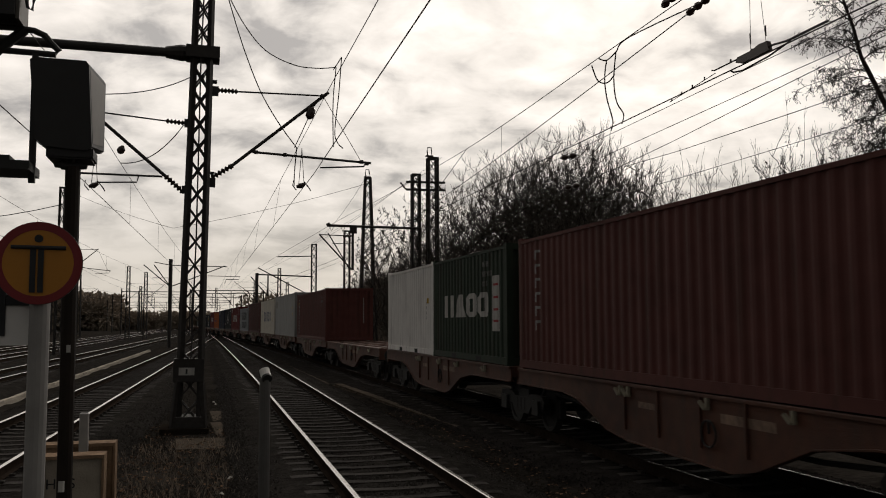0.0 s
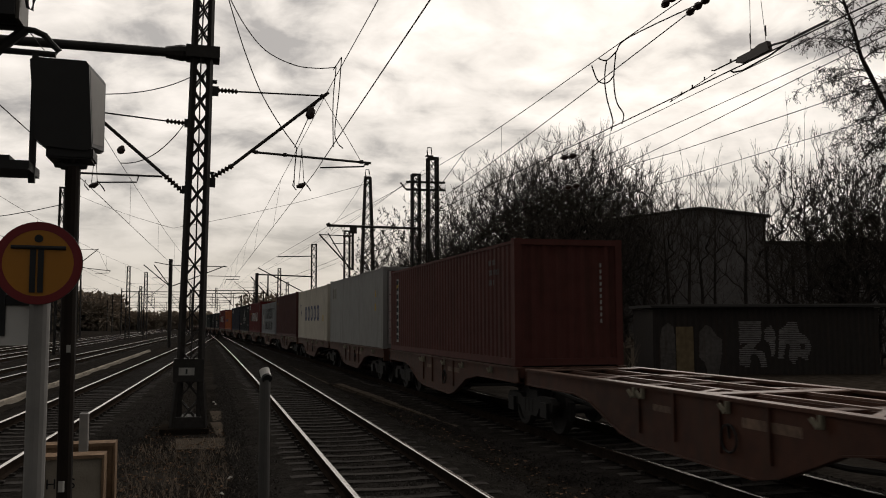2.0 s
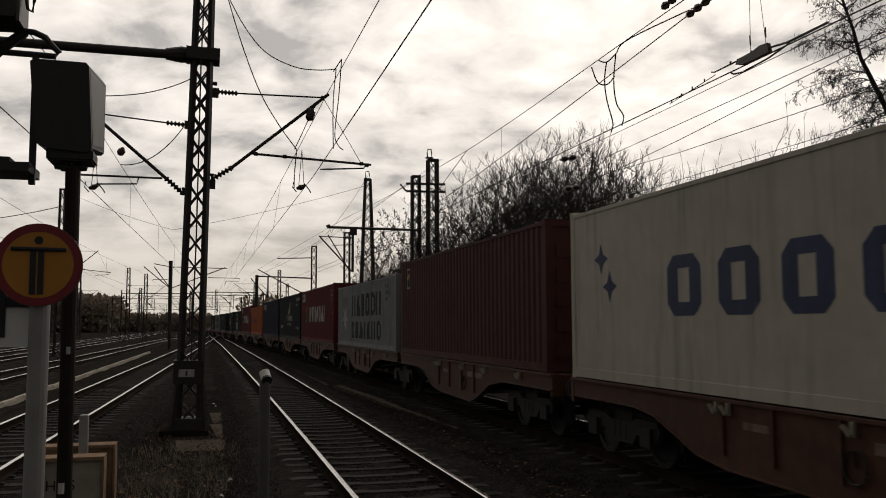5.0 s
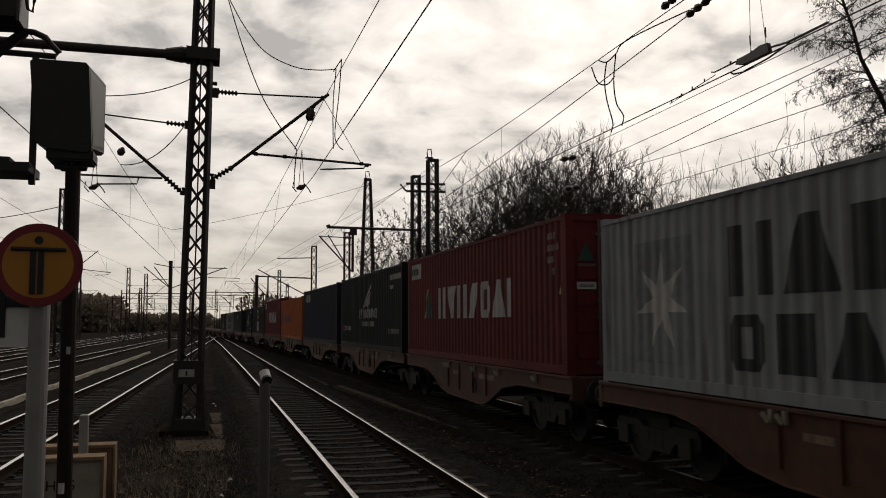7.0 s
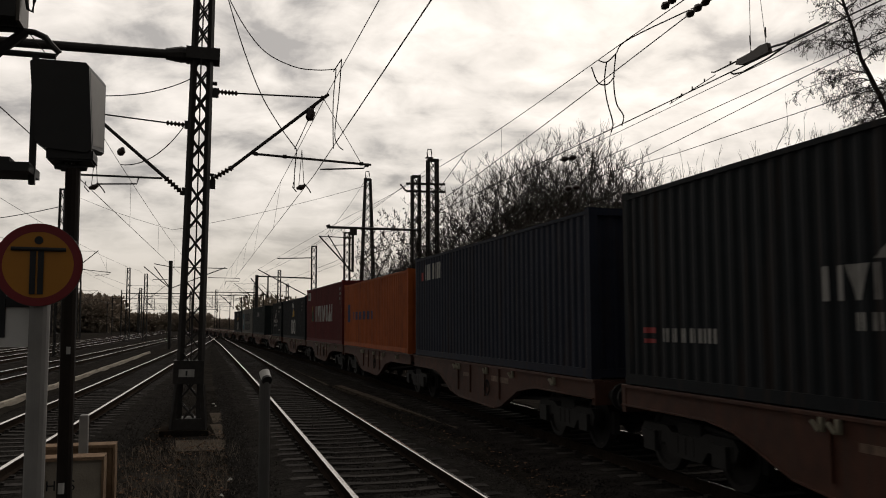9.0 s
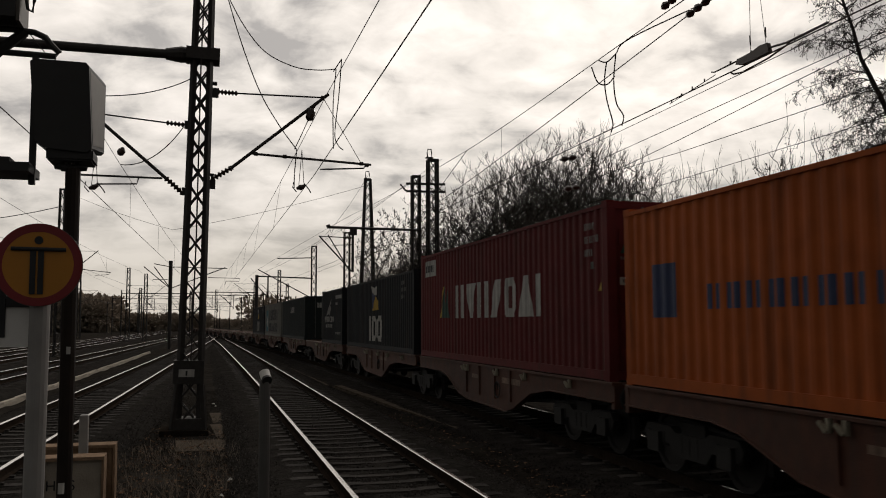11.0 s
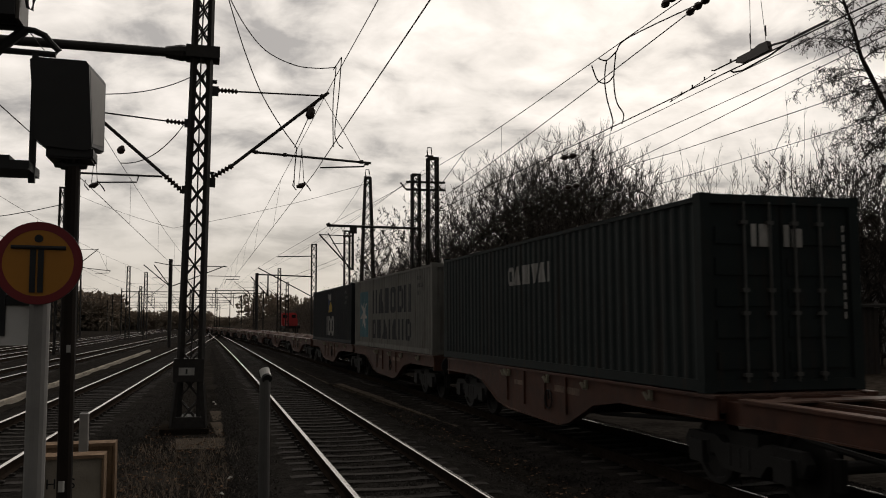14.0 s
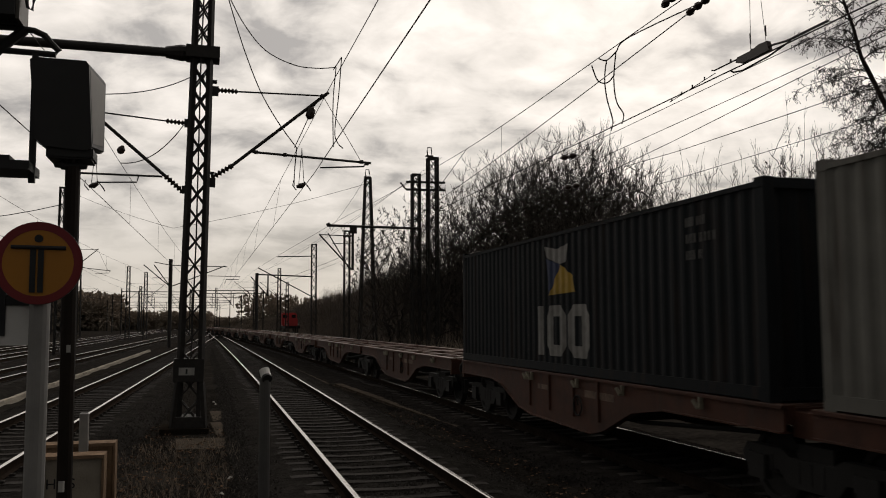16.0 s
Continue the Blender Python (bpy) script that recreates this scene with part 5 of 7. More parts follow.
for x, y, z in ((8.32, 19.8, 6.0), (8.40, 19.8, 5.28)):
    ins = thing("strain_insulator", "ribbed dark insulator strung in the feeder", "insulator", group="strain insulators")
    insulator(ins, (x, y, z), (x + 0.22, y - 0.45, z), 0.075, 2)

# ---- signals, signs and posts near the camera ----
sig = thing("signal", "black signal head seen from behind on a dark steel post", "railway signal")
rod(sig, "post", [(-0.875, 6.5, -0.5), (-0.885, 6.5, 3.12)], 0.050, M_POST, 12)
bm = bmesh.new()
f = [bm.verts.new(p) for p in ((-1.118, 6.4, 3.29), (-1.06, 6.4, 3.24), (-0.79, 6.4, 3.22), (-0.757, 6.4, 3.25), (-0.79, 6.4, 3.82), (-0.81, 6.4, 3.845), (-1.14, 6.4, 3.85), (-1.165, 6.4, 3.83))]
g = [bm.verts.new(p) for p in ((-1.19, 6.9, 3.36), (-1.10, 6.9, 3.29), (-0.75, 6.9, 3.29), (-0.73, 6.9, 3.31), (-0.73, 6.9, 3.82), (-0.75, 6.9, 3.85), (-1.20, 6.9, 3.85), (-1.22, 6.9, 3.83))]
bm.faces.new(f)
bm.faces.new(g[::-1])
for i in range(8):
    bm.faces.new((f[i], f[(i + 1) % 8], g[(i + 1) % 8], g[i]))
part("housing", bm, M_BLACK, sig)
# the light on the housing's right side is put into a paler face
bm = bmesh.new()
bm.faces.new([bm.verts.new(p) for p in ((-0.752, 6.43, 3.275), (-0.728, 6.84, 3.335), (-0.729, 6.84, 3.79), (-0.783, 6.43, 3.80))])
part("side_panel", bm, M_LID, sig, "housing side in paler grey for the light on it")
bm = bmesh.new()
box(bm, -1.05, -0.75, 6.42, 6.7, 3.165, 3.25)
bmesh.ops.bevel(bm, geom=bm.edges[:], offset=0.012, segments=2, affect="EDGES")
part("base_box", bm, M_BLACK, sig)
for x in (-0.95, -0.905, -0.86):
    rod(sig, "stud", [(x, 6.5, 3.10), (x, 6.5, 3.185)], 0.013, M_BLACK)
bm = bmesh.new()
tube(bm, [(-1.005, 6.5, 3.125), (-0.97, 6.5, 3.135), (-0.905, 6.5, 3.115), (-0.83, 6.5, 3.13), (-0.795, 6.5, 3.12)], [0.014, 0.026, 0.03, 0.026, 0.014], 10)
part("clamp", bm, M_BLACK, sig)
bm = bmesh.new()
box(bm, -0.885, -0.86, 6.445, 6.455, 1.85, 1.90)
part("tag", bm, M_MARKW, sig, "small pale tag")
rod(sig, "bolt", [(-0.89, 6.44, 0.93), (-0.89, 6.45, 1.0)], 0.02, M_MARKW)

gantry = thing("signal_bracket", "black signal bracket with curved handrail and small platform", "railway signal")
bm = bmesh.new()
box(bm, -1.75, -1.25, 6.3, 6.65, 4.10, 4.8)
part("housing", bm, M_BLACK, gantry)
# rim light along this housing, drawn as a thin paler side
bm = bmesh.new()
box(bm, -1.248, -1.225, 6.32, 6.63, 4.08, 4.8)
part("side_panel", bm, M_LID, gantry, "housing side in paler grey for the light on it")
rod(gantry, "handrail", [(-1.7, 6.5, 4.06), (-1.3, 6.5, 4.07), (-1.16, 6.5, 4.06), (-1.09, 6.5, 4.03), (-1.05, 6.5, 3.98), (-1.0, 6.5, 3.93), (-1.02, 6.5, 3.90), (-1.2, 6.5, 3.905), (-1.7, 6.5, 3.91)], 0.022, M_BLACK, 8)
rod(gantry, "strut", [(-1.75, 6.5, 3.55), (-1.36, 6.5, 3.93), (-1.22, 6.5, 4.06)], 0.035, M_BLACK)
bm = bmesh.new()
box(bm, -1.165, -1.125, 6.48, 6.52, 3.0, 3.9)
part("hanger", bm, M_BLACK, gantry)
bm = bmesh.new()
prism(bm, [(6.3, 3.06), (6.3, 3.12), (6.7, 3.12), (6.7, 3.06)], -1.9, -1.13)
box(bm, -1.9, -1.26, 6.35, 6.65, 3.12, 3.16)
part("foot_plate", bm, M_BLACK, gantry)
rod(gantry, "post", [(-1.75, 6.5, -0.5), (-1.75, 6.5, 4.2)], 0.06, M_BLACK, 10)
rod(gantry, "hook", [(-1.20, 6.4, 4.25), (-1.19, 6.4, 4.19), (-1.16, 6.4, 4.17), (-1.15, 6.4, 4.25), (-1.15, 6.4, 4.4)], 0.012, M_BLACK)

M_SIGNY = mat("faded_yellow_sign", (0.50, 0.21, 0.015), 0.5, var=0.12, scale=6)
M_SIGNR = mat("faded_red_border", (0.22, 0.014, 0.018), 0.5, var=0.12, scale=6)
sign = thing("no_entry_sign", "round yellow sign with red border on a grey post", "sign")


def disc(bm, r0, r1, y, cx=-0.652, cz=2.29, n=48):
    pts = [[bm.verts.new((cx + r * math.cos(k * 2 * math.pi / n), y, cz + r * math.sin(k * 2 * math.pi / n))) for k in range(n)] for r in (r0, r1) if r > 0]
    if len(pts) == 1:
        bm.faces.new(pts[0])
    else:
        for k in range(n):
            bm.faces.new((pts[0][k], pts[0][(k + 1) % n], pts[1][(k + 1) % n], pts[1][k]))


bm = bmesh.new()
tube(bm, [(-0.652, 3.905, 2.29), (-0.652, 3.915, 2.29)], 0.1695, 48)
part("plate", bm, M_LID, sign)
bm = bmesh.new()
disc(bm, 0.135, 0.168, 3.9005)
part("border", bm, M_SIGNR, sign, "red border ring")
bm = bmesh.new()
disc(bm, 0, 0.136, 3.902)
part("face", bm, M_SIGNY, sign, "faded yellow face")
bm = bmesh.new()
disc(bm, 0, 0.0165, 3.898, -0.652, 2.39)
part("symbol_dot", bm, M_MARKD, sign)
bm = bmesh.new()
tube(bm, [(-0.755, 3.898, 2.355), (-0.548, 3.898, 2.352)], 0.008, 8)
part("symbol_bar", bm, M_MARKD, sign)
for x in (-0.672, -0.642):
    bm = bmesh.new()
    box(bm, x - 0.011, x + 0.011, 3.896, 3.9, 2.17, 2.35)
    part("symbol_bar", bm, M_MARKD, sign)
rod(sign, "post", [(-0.655, 3.965, -0.5), (-0.650, 3.965, 2.22)], 0.040, M_GREY, 14)
board = thing("halt_board", "white board with black bars bolted behind the sign post", "sign")
bm = bmesh.new()
box(bm, -0.98, -0.655, 4.03, 4.05, 1.955, 2.215)
part("panel", bm, mat("white_enamel", (0.8, 0.79, 0.76), 0.4, var=0.1, scale=5), board)
for x0, x1, z0, z1 in ((-0.842, -0.792, 1.995, 2.20), (-0.79, -0.70, 2.12, 2.165), (-0.698, -0.69, 2.0, 2.2), (-0.666, -0.655, 1.96, 2.21)):
    bm = bmesh.new()
    box(bm, x0, x1, 4.02, 4.029, z0, z1)
    part("bar", bm, M_MARKD, board)
short = thing("marker_post", "slim grey post with a slanted white-banded cap", "post")
rod(short, "post", [(0.325, 4.82, -0.5), (0.322, 4.82, 1.752)], 0.029, M_POSTGREY, 14)
rod(short, "cap", [(0.328, 4.805, 1.755), (0.318, 4.83, 1.795)], 0.027, mat("white_reflective_cap", (0.75, 0.74, 0.70), 0.5, var=0.08), 14)
rod(short, "cap_end", [(0.332, 4.79, 1.748), (0.328, 4.804, 1.756)], 0.0275, M_BLACK, 14)


def cabinet(x0, x1, y0, y1, top, body, rim, label, text=False):
    c = thing("concrete_cabinet", label, "cabinet", group="trackside cabinets")
    bm = bmesh.new()
    box(bm, x0 + 0.02, x1 - 0.02, y0 + 0.02, y1, -0.5, top - 0.02)
    bmesh.ops.bevel(bm, geom=bm.edges[:], offset=0.012, segments=1, affect="EDGES")
    part("body", bm, body, c)
    bm = bmesh.new()
    for a, b, z0, z1 in ((x0, x1, top - 0.03, top), (x0, x0 + 0.02, -0.5, top - 0.03), (x1 - 0.02, x1, -0.5, top - 0.03)):
        box(bm, a, b, y0 - 0.015, y1 - 0.01, z0, z1)
    part("rim", bm, rim, c, "raised reddish rim")
    if text:
        for ch, x in (("H", -1.262), ("S", -1.09)):
            cu = bpy.data.curves.new("letter", "FONT")
            cu.body, cu.size, cu.extrude, cu.align_x = ch, 0.125, 0.002, "CENTER"
            cu.materials.append(M_MARKD)
            tx = new("letter", cu)
            tx.parent = c
            tx.matrix_basis = pose(x, y0 + 0.015, 0.60, 90, 0, 0)
            tagged(tx, "black stencilled letter")
    return c


cabinet(-1.345, -0.825, 8.5, 8.74, 0.885, M_CAB, M_CONCPINK, "weathered grey concrete cable cabinet with a reddish rim", True)
cabinet(-1.50, -0.79, 9.15, 9.38, 0.905, M_CONCPINK, M_CONCPINK, "reddish concrete cable cabinet behind another")
stub = thing("square_post", "short square grey post beside the concrete cabinets", "post")
bm = bmesh.new()
box(bm, -1.108, -1.028, 9.03, 9.11, -0.5, 1.20)
bmesh.ops.bevel(bm, geom=bm.edges[:], offset=0.008, segments=1, affect="EDGES")
part("shaft", bm, M_GREY, stub)


# ---- concrete ducts and slabs ----
def duct(name, label, fx, y0, y1, step, w, z, material, miss=0.0):
    d = thing(name, label, "cable duct", kind="structure")
    bm = bmesh.new()
    box(bm, -w / 2 + 0.015, w / 2 - 0.015, -step / 2 + 0.012, step / 2 - 0.012, -0.07, 0.0)
    me = mesh_of(bm, "cover_slab", material)
    y, rng = y0, random.Random(4)
    verts, faces = [], []
    ys = stations(y0, y1)
    for yy in ys:
        x = fx(yy)
        verts += [(x - w / 2, yy, -0.6), (x - w / 2, yy, z - 0.075), (x + w / 2, yy, z - 0.075), (x + w / 2, yy, -0.6)]
    for j in range(len(ys) - 1):
        faces += [(j * 4 + i, j * 4 + i + 1, j * 4 + i + 5, j * 4 + i + 4) for i in range(3)]
    raw("trough", verts, faces, material, d)
    while y < y1:
        if rng.random() > miss:
            ob = new("cover_slab", me)
            ob.parent = d
            ob.matrix_basis = pose(fx(y) + rng.uniform(-0.015, 0.015), y, z + rng.uniform(-0.008, 0.008), 0, 0, -math.degrees(math.atan(fx(y + 0.5) - fx(y - 0.5))) + rng.uniform(-1, 1))
        y += step
    return d


M_DUCT = mat("pale_concrete_slab", (0.42, 0.375, 0.31), 0.9, var=0.3, scale=6, bump=0.3, rnd=0.2, spec=0.1)
duct("cable_duct_left", "pale concrete cable duct running beside the converging track", lambda y: -6.66 + 0.0295 * y - 3e-5 * y * y, 8, 81.5, 1.0, 0.17, -0.26, M_DUCT)
duct("cable_duct_right", "broken concrete cable duct beside the goods train", lambda y: 6.55 - 0.042 * y, 9, 35, 1.0, 0.30, -0.325, M_CONC)
duct("cable_duct_ahead", "concrete cable duct beside the goods train track", lambda y: 4.75 - 0.012 * (y - 36), 36, 90, 1.0, 0.30, -0.37, M_CONC)
for x, y, w, d, r in ((0.18, 18.9, 1.36, 1.5, 2), (0.40, 21.3, 0.28, 2.6, 3), (0.42, 24.3, 0.36, 2.2, 2)):
    bm = bmesh.new()
    box(bm, -w / 2, w / 2, -d / 2, d / 2, -0.16, 0.02)
    bmesh.ops.bevel(bm, geom=bm.edges[:], offset=0.015, segments=1, affect="EDGES")
    ob = new("concrete_slab", mesh_of(bm, "concrete_slab", M_CONC))
    ob.matrix_basis = pose(x, y, -0.41, 1, 1.0, r)
    tagged(ob, "weathered concrete slab lying in the soil", "slab", "loose slabs")

# strain clamps in the contact wires by the lattice mast
for x, z in ((2.18, 5.28), (-2.42, 5.12)):
    cl = thing("wire_clamp", "dark clamp with curved arms in the contact wire", "clamp", group="wire clamps")
    rod(cl, "body", [(x - 0.1, 21.0, z - 0.03), (x, 21.0, z), (x + 0.1, 21.0, z + 0.05)], [0.03, 0.07, 0.03], M_INS, 8)
    rod(cl, "arm", [(x - 0.17, 21.0, z + 0.12), (x - 0.19, 21.0, z), (x - 0.1, 21.0, z - 0.11)], 0.014)
    rod(cl, "arm", [(x + 0.08, 21.0, z + 0.1), (x + 0.2, 21.0, z - 0.05), (x + 0.24, 21.0, z - 0.12)], 0.014)
    rod(cl, "hanger", [(x - 0.05, 21.0, z), (x + 0.02, 21.0, z + 0.9)], 0.008)
    rod(cl, "hanger", [(x + 0.08, 21.0, z), (x + 0.02, 21.0, z + 0.9)], 0.008)
# ---- bare trees and the wooded bank ----
class Twigs:
    """Collects tapered three- or five-sided branch pieces for one mesh."""

    def __init__(self):
        self.v, self.f = [], []

    def piece(self, p, q, r0, r1, n=3):
        d = q - p
        a = d.cross(Vector((0.3, 0.5, 0.81)))
        if a.length < 1e-6:
            a = d.cross(Vector((1, 0, 0)))
        a.normalize()
        b = d.normalized().cross(a)
        i = len(self.v)
        for c, r in ((p, r0), (q, r1)):
            for k in range(n):
                t = k * 2 * math.pi / n
                self.v.append(c + (a * math.cos(t) + b * math.sin(t)) * r)
        for k in range(n):
            self.f.append((i + k, i + (k + 1) % n, i + n + (k + 1) % n, i + n + k))

    def mesh(self, name, material):
        me = bpy.data.meshes.new(name)
        me.from_pydata([tuple(v) for v in self.v], [], self.f)
        me.materials.append(material)
        return me


def shake(rng, k):
    return Vector((rng.uniform(-k, k), rng.uniform(-k, k), rng.uniform(-k, k)))


def tree_meshes(seed, height, spread=0.30, low=0.2, points=420, fan=4, leaves=0.0, rise=0.5, sway=0.09):
    """A bare tree grown into a rounded crown: every tip joins the nearest branch, and branches thicken by what they carry.
    spread and low are shares of the height; each tip ends in a fan of fine twigs."""
    rng = random.Random(seed)
    scale = height / 12.0
    mid, half = height * (0.5 + low / 2) - 0.25 * scale, height * (0.5 - low / 2) - 0.45 * scale
    at_node, parent, heading = [], [], []

    def add(p, up, d):
        at_node.append(p)
        parent.append(up)
        heading.append(d)
        return len(at_node) - 1

    p, d, last = Vector((0, 0, -0.3)), Vector((rng.uniform(-sway, sway), rng.uniform(-sway, sway), 1)).normalized(), -1
    while p.z < height * (0.62 if rise < 0.7 else 0.85):
        last = add(p.copy(), last, d)
        d = (d + shake(rng, sway) + Vector((0, 0, 0.04))).normalized()
        p = p + d * 0.45 * scale
    tips = []
    for _ in range(points):
        d = Vector((rng.gauss(0, 1), rng.gauss(0, 1), rng.gauss(0, 1))).normalized()
        k = rng.random() ** 0.45 * (1 + 0.30 * noise.noise(d * 1.7 + Vector((seed, 0, 0))))
        tips.append(Vector((d.x * k * height * spread, d.y * k * height * spread, mid + d.z * k * half)))
    base = Vector((0, 0, height * low))
    tips.sort(key=lambda v: (v - base).length)
    cloud_of = np.zeros((len(at_node) + points * 4 + 8, 3))
    count = len(at_node)
    cloud_of[:count] = [tuple(v) for v in at_node]
    ends = []
    for tip in tips:
        v = np.array(tip) - cloud_of[:count]
        far = np.linalg.norm(v, axis=1)
        i = int(np.argmin(far + 1.4 * np.maximum((0.35 if rise < 0.7 else 0.7) * far - v[:, 2], 0)))
        p, span = at_node[i], (tip - at_node[i]).length
        ctrl = p.lerp(tip, 0.5) + heading[i] * span * (0.16 if rise < 0.7 else 0.05) - Vector((0, 0, 0.06 * span))
        last = i
        n = 3 if span > 0.9 * scale else 2
        for k in range(1, n + 1):
            f = k / n
            q = p * (1 - f) ** 2 + ctrl * 2 * f * (1 - f) + tip * f * f + (shake(rng, 0.05 * span) if k < n else Vector((0, 0, 0)))
            last = add(q, last, (q - at_node[last]).normalized())
            cloud_of[count] = tuple(q)
            count += 1
        ends.append(last)
    load = [0] * count
    for i in ends:
        load[i] += 1
    for i in range(count - 1, -1, -1):
        if parent[i] >= 0:
            load[parent[i]] += load[i]
    wide = [max(0.0075, (0.0085 if rise < 0.7 else 0.0075) * scale * max(n, 1) ** 0.52) for n in load]
    limbs, twigs = Twigs(), Twigs()
    for i in range(count):
        if parent[i] >= 0 and load[i]:
            big = load[i] > 12
            (limbs if big else twigs).piece(at_node[parent[i]], at_node[i], min(wide[parent[i]], wide[i] * 1.25), wide[i], 6 if load[i] > 40 else 4 if big else 3)
    centre = Vector((0, 0, mid - half * 0.4))
    for i in ends:
        out = (at_node[i] - centre).normalized()
        for _ in range(fan):
            d = (out * 0.55 + heading[i] * 0.4 + Vector((0, 0, rise)) + shake(rng, 0.55)).normalized()
            p, r = at_node[i], 0.0075
            ln = rng.uniform(0.25, 0.68) * scale
            for _ in range(2):
                q = p + d * ln / 2
                twigs.piece(p, q, r, r * 0.85)
                d = (d + shake(rng, 0.2) + Vector((0, 0, 0.1))).normalized()
                p, r = q, r * 0.85
                if rng.random() < leaves:
                    twigs.piece(q, q + shake(rng, 0.08) - Vector((0, 0, 0.05)), 0.012, 0.036)
    k = height / max(v.z for v in twigs.v)
    for w in (limbs, twigs):
        w.v = [v * k for v in w.v]
    return limbs.mesh("trunk", M_BARK), twigs.mesh("crown", M_TWIG)


def plant(meshes, x, y, turn, scale, label, z=None, name="tree", slim=1.0):
    t = thing(name, label, "tree", pose(x, y, Z_GROUND + hill(x, y) if z is None else z, 0, 0, turn), "bare trees")
    t.scale = (scale * slim, scale * slim, scale)
    for nm, me in zip(("trunk", "crown"), meshes):
        ob = new(nm, me)
        ob.parent = t
    return t


T_A = tree_meshes(3, 12.0, 0.31, 0.16, 640, 5)
T_B = tree_meshes(8, 12.0, 0.27, 0.12, 660, 5)
T_C = tree_meshes(15, 12.0, 0.35, 0.18, 680, 5)
T_D = tree_meshes(21, 8.0, 0.36, 0.06, 420, 3, 0.35)
T_E = tree_meshes(33, 8.0, 0.32, 0.2, 90, 2)
S_A = tree_meshes(5, 12.0, 0.14, 0.25, 120, 3, rise=0.9, sway=0.03)
S_B = tree_meshes(6, 12.0, 0.20, 0.20, 200, 3, 0.3, rise=0.8, sway=0.04)
SIZE = {id(T_D): 8.0, id(T_E): 8.0}
TALL = "tall bare tree with fine dark twigs beside the railway"
# place, turn and height of each
for kind, x, y, turn, h in ((T_A, 23.4, 54, 20, 16.0), (T_C, 26.0, 54.5, 140, 15.6), (T_B, 28.3, 55, 200, 13.8), (T_B, 21.7, 55, 300, 15.6), (T_C, 18.9, 53, 80, 13.7), (T_A, 17.0, 54, 10, 12.4),
                            (T_D, 15.7, 56, 240, 11.9), (T_D, 13.0, 53, 120, 10.6), (T_D, 12.1, 55, 330, 9.8), (T_D, 11.2, 52, 200, 7.8), (T_A, 24.3, 58, 260, 14.9), (T_B, 20.2, 58, 60, 13.8),
                            (T_C, 27.0, 58, 170, 14.8), (T_D, 18.3, 49, 40, 9.8), (T_D, 20.6, 50, 100, 9.8), (T_D, 23.0, 50, 190, 9.4), (T_D, 25.6, 51, 30, 9.0), (T_D, 14.6, 51, 260, 9.6),
                            (T_B, 22.6, 52.5, 220, 15.0), (T_A, 20.0, 54.0, 130, 13.8),
                            (T_C, 38.0, 78.0, 40, 13.4), (T_D, 43.0, 80.0, 190, 12.6), (T_D, 35.0, 80.0, 200, 12.0),
                            (T_E, 14.0, 66.0, 30, 6.0), (T_E, 16.4, 70.0, 100, 6.6), (T_E, 13.6, 62.0, 250, 6.0), (T_B, 17.2, 66.0, 200, 8.6), (T_C, 18.5, 63.0, 20, 10.0)):
    plant(kind, x, y, turn, h / SIZE.get(id(kind), 12.0), TALL)
# slender upright trees before the hall and the annex
for kind, x, y, turn, h in ((S_A, 26.4, 47, 20, 13.1), (S_A, 27.3, 46, 200, 12.6), (S_A, 28.7, 47, 40, 13.1), (S_A, 29.1, 46, 150, 12.8), (S_A, 30.2, 45, 250, 13.2), (S_A, 31.6, 45, 330, 13.4),
                            (S_A, 32.5, 42, 70, 15.2), (S_B, 31.3, 42, 190, 13.2), (S_B, 32.9, 41, 300, 12.8), (S_B, 33.5, 40, 10, 12.2), (S_B, 35.7, 41, 130, 13.1), (S_B, 31.4, 43, 90, 10.2),
                            (S_B, 35.7, 40, 220, 11.6), (S_B, 34.4, 42, 280, 12.4)):
    plant(kind, x, y, turn, h / 12.0, "slender upright bare tree in front of the brick buildings")
for x, y, turn, h in ((33.6, 39.5, 60, 10.8), (35.4, 40.5, 200, 11.4), (31.9, 41.5, 310, 8.6), (37.0, 41.0, 20, 12.6), (34.8, 42.5, 140, 12.8)):
    plant(T_D, x, y, turn, h / 8.0, "bushy bare tree with dry leaves beside the low shed")


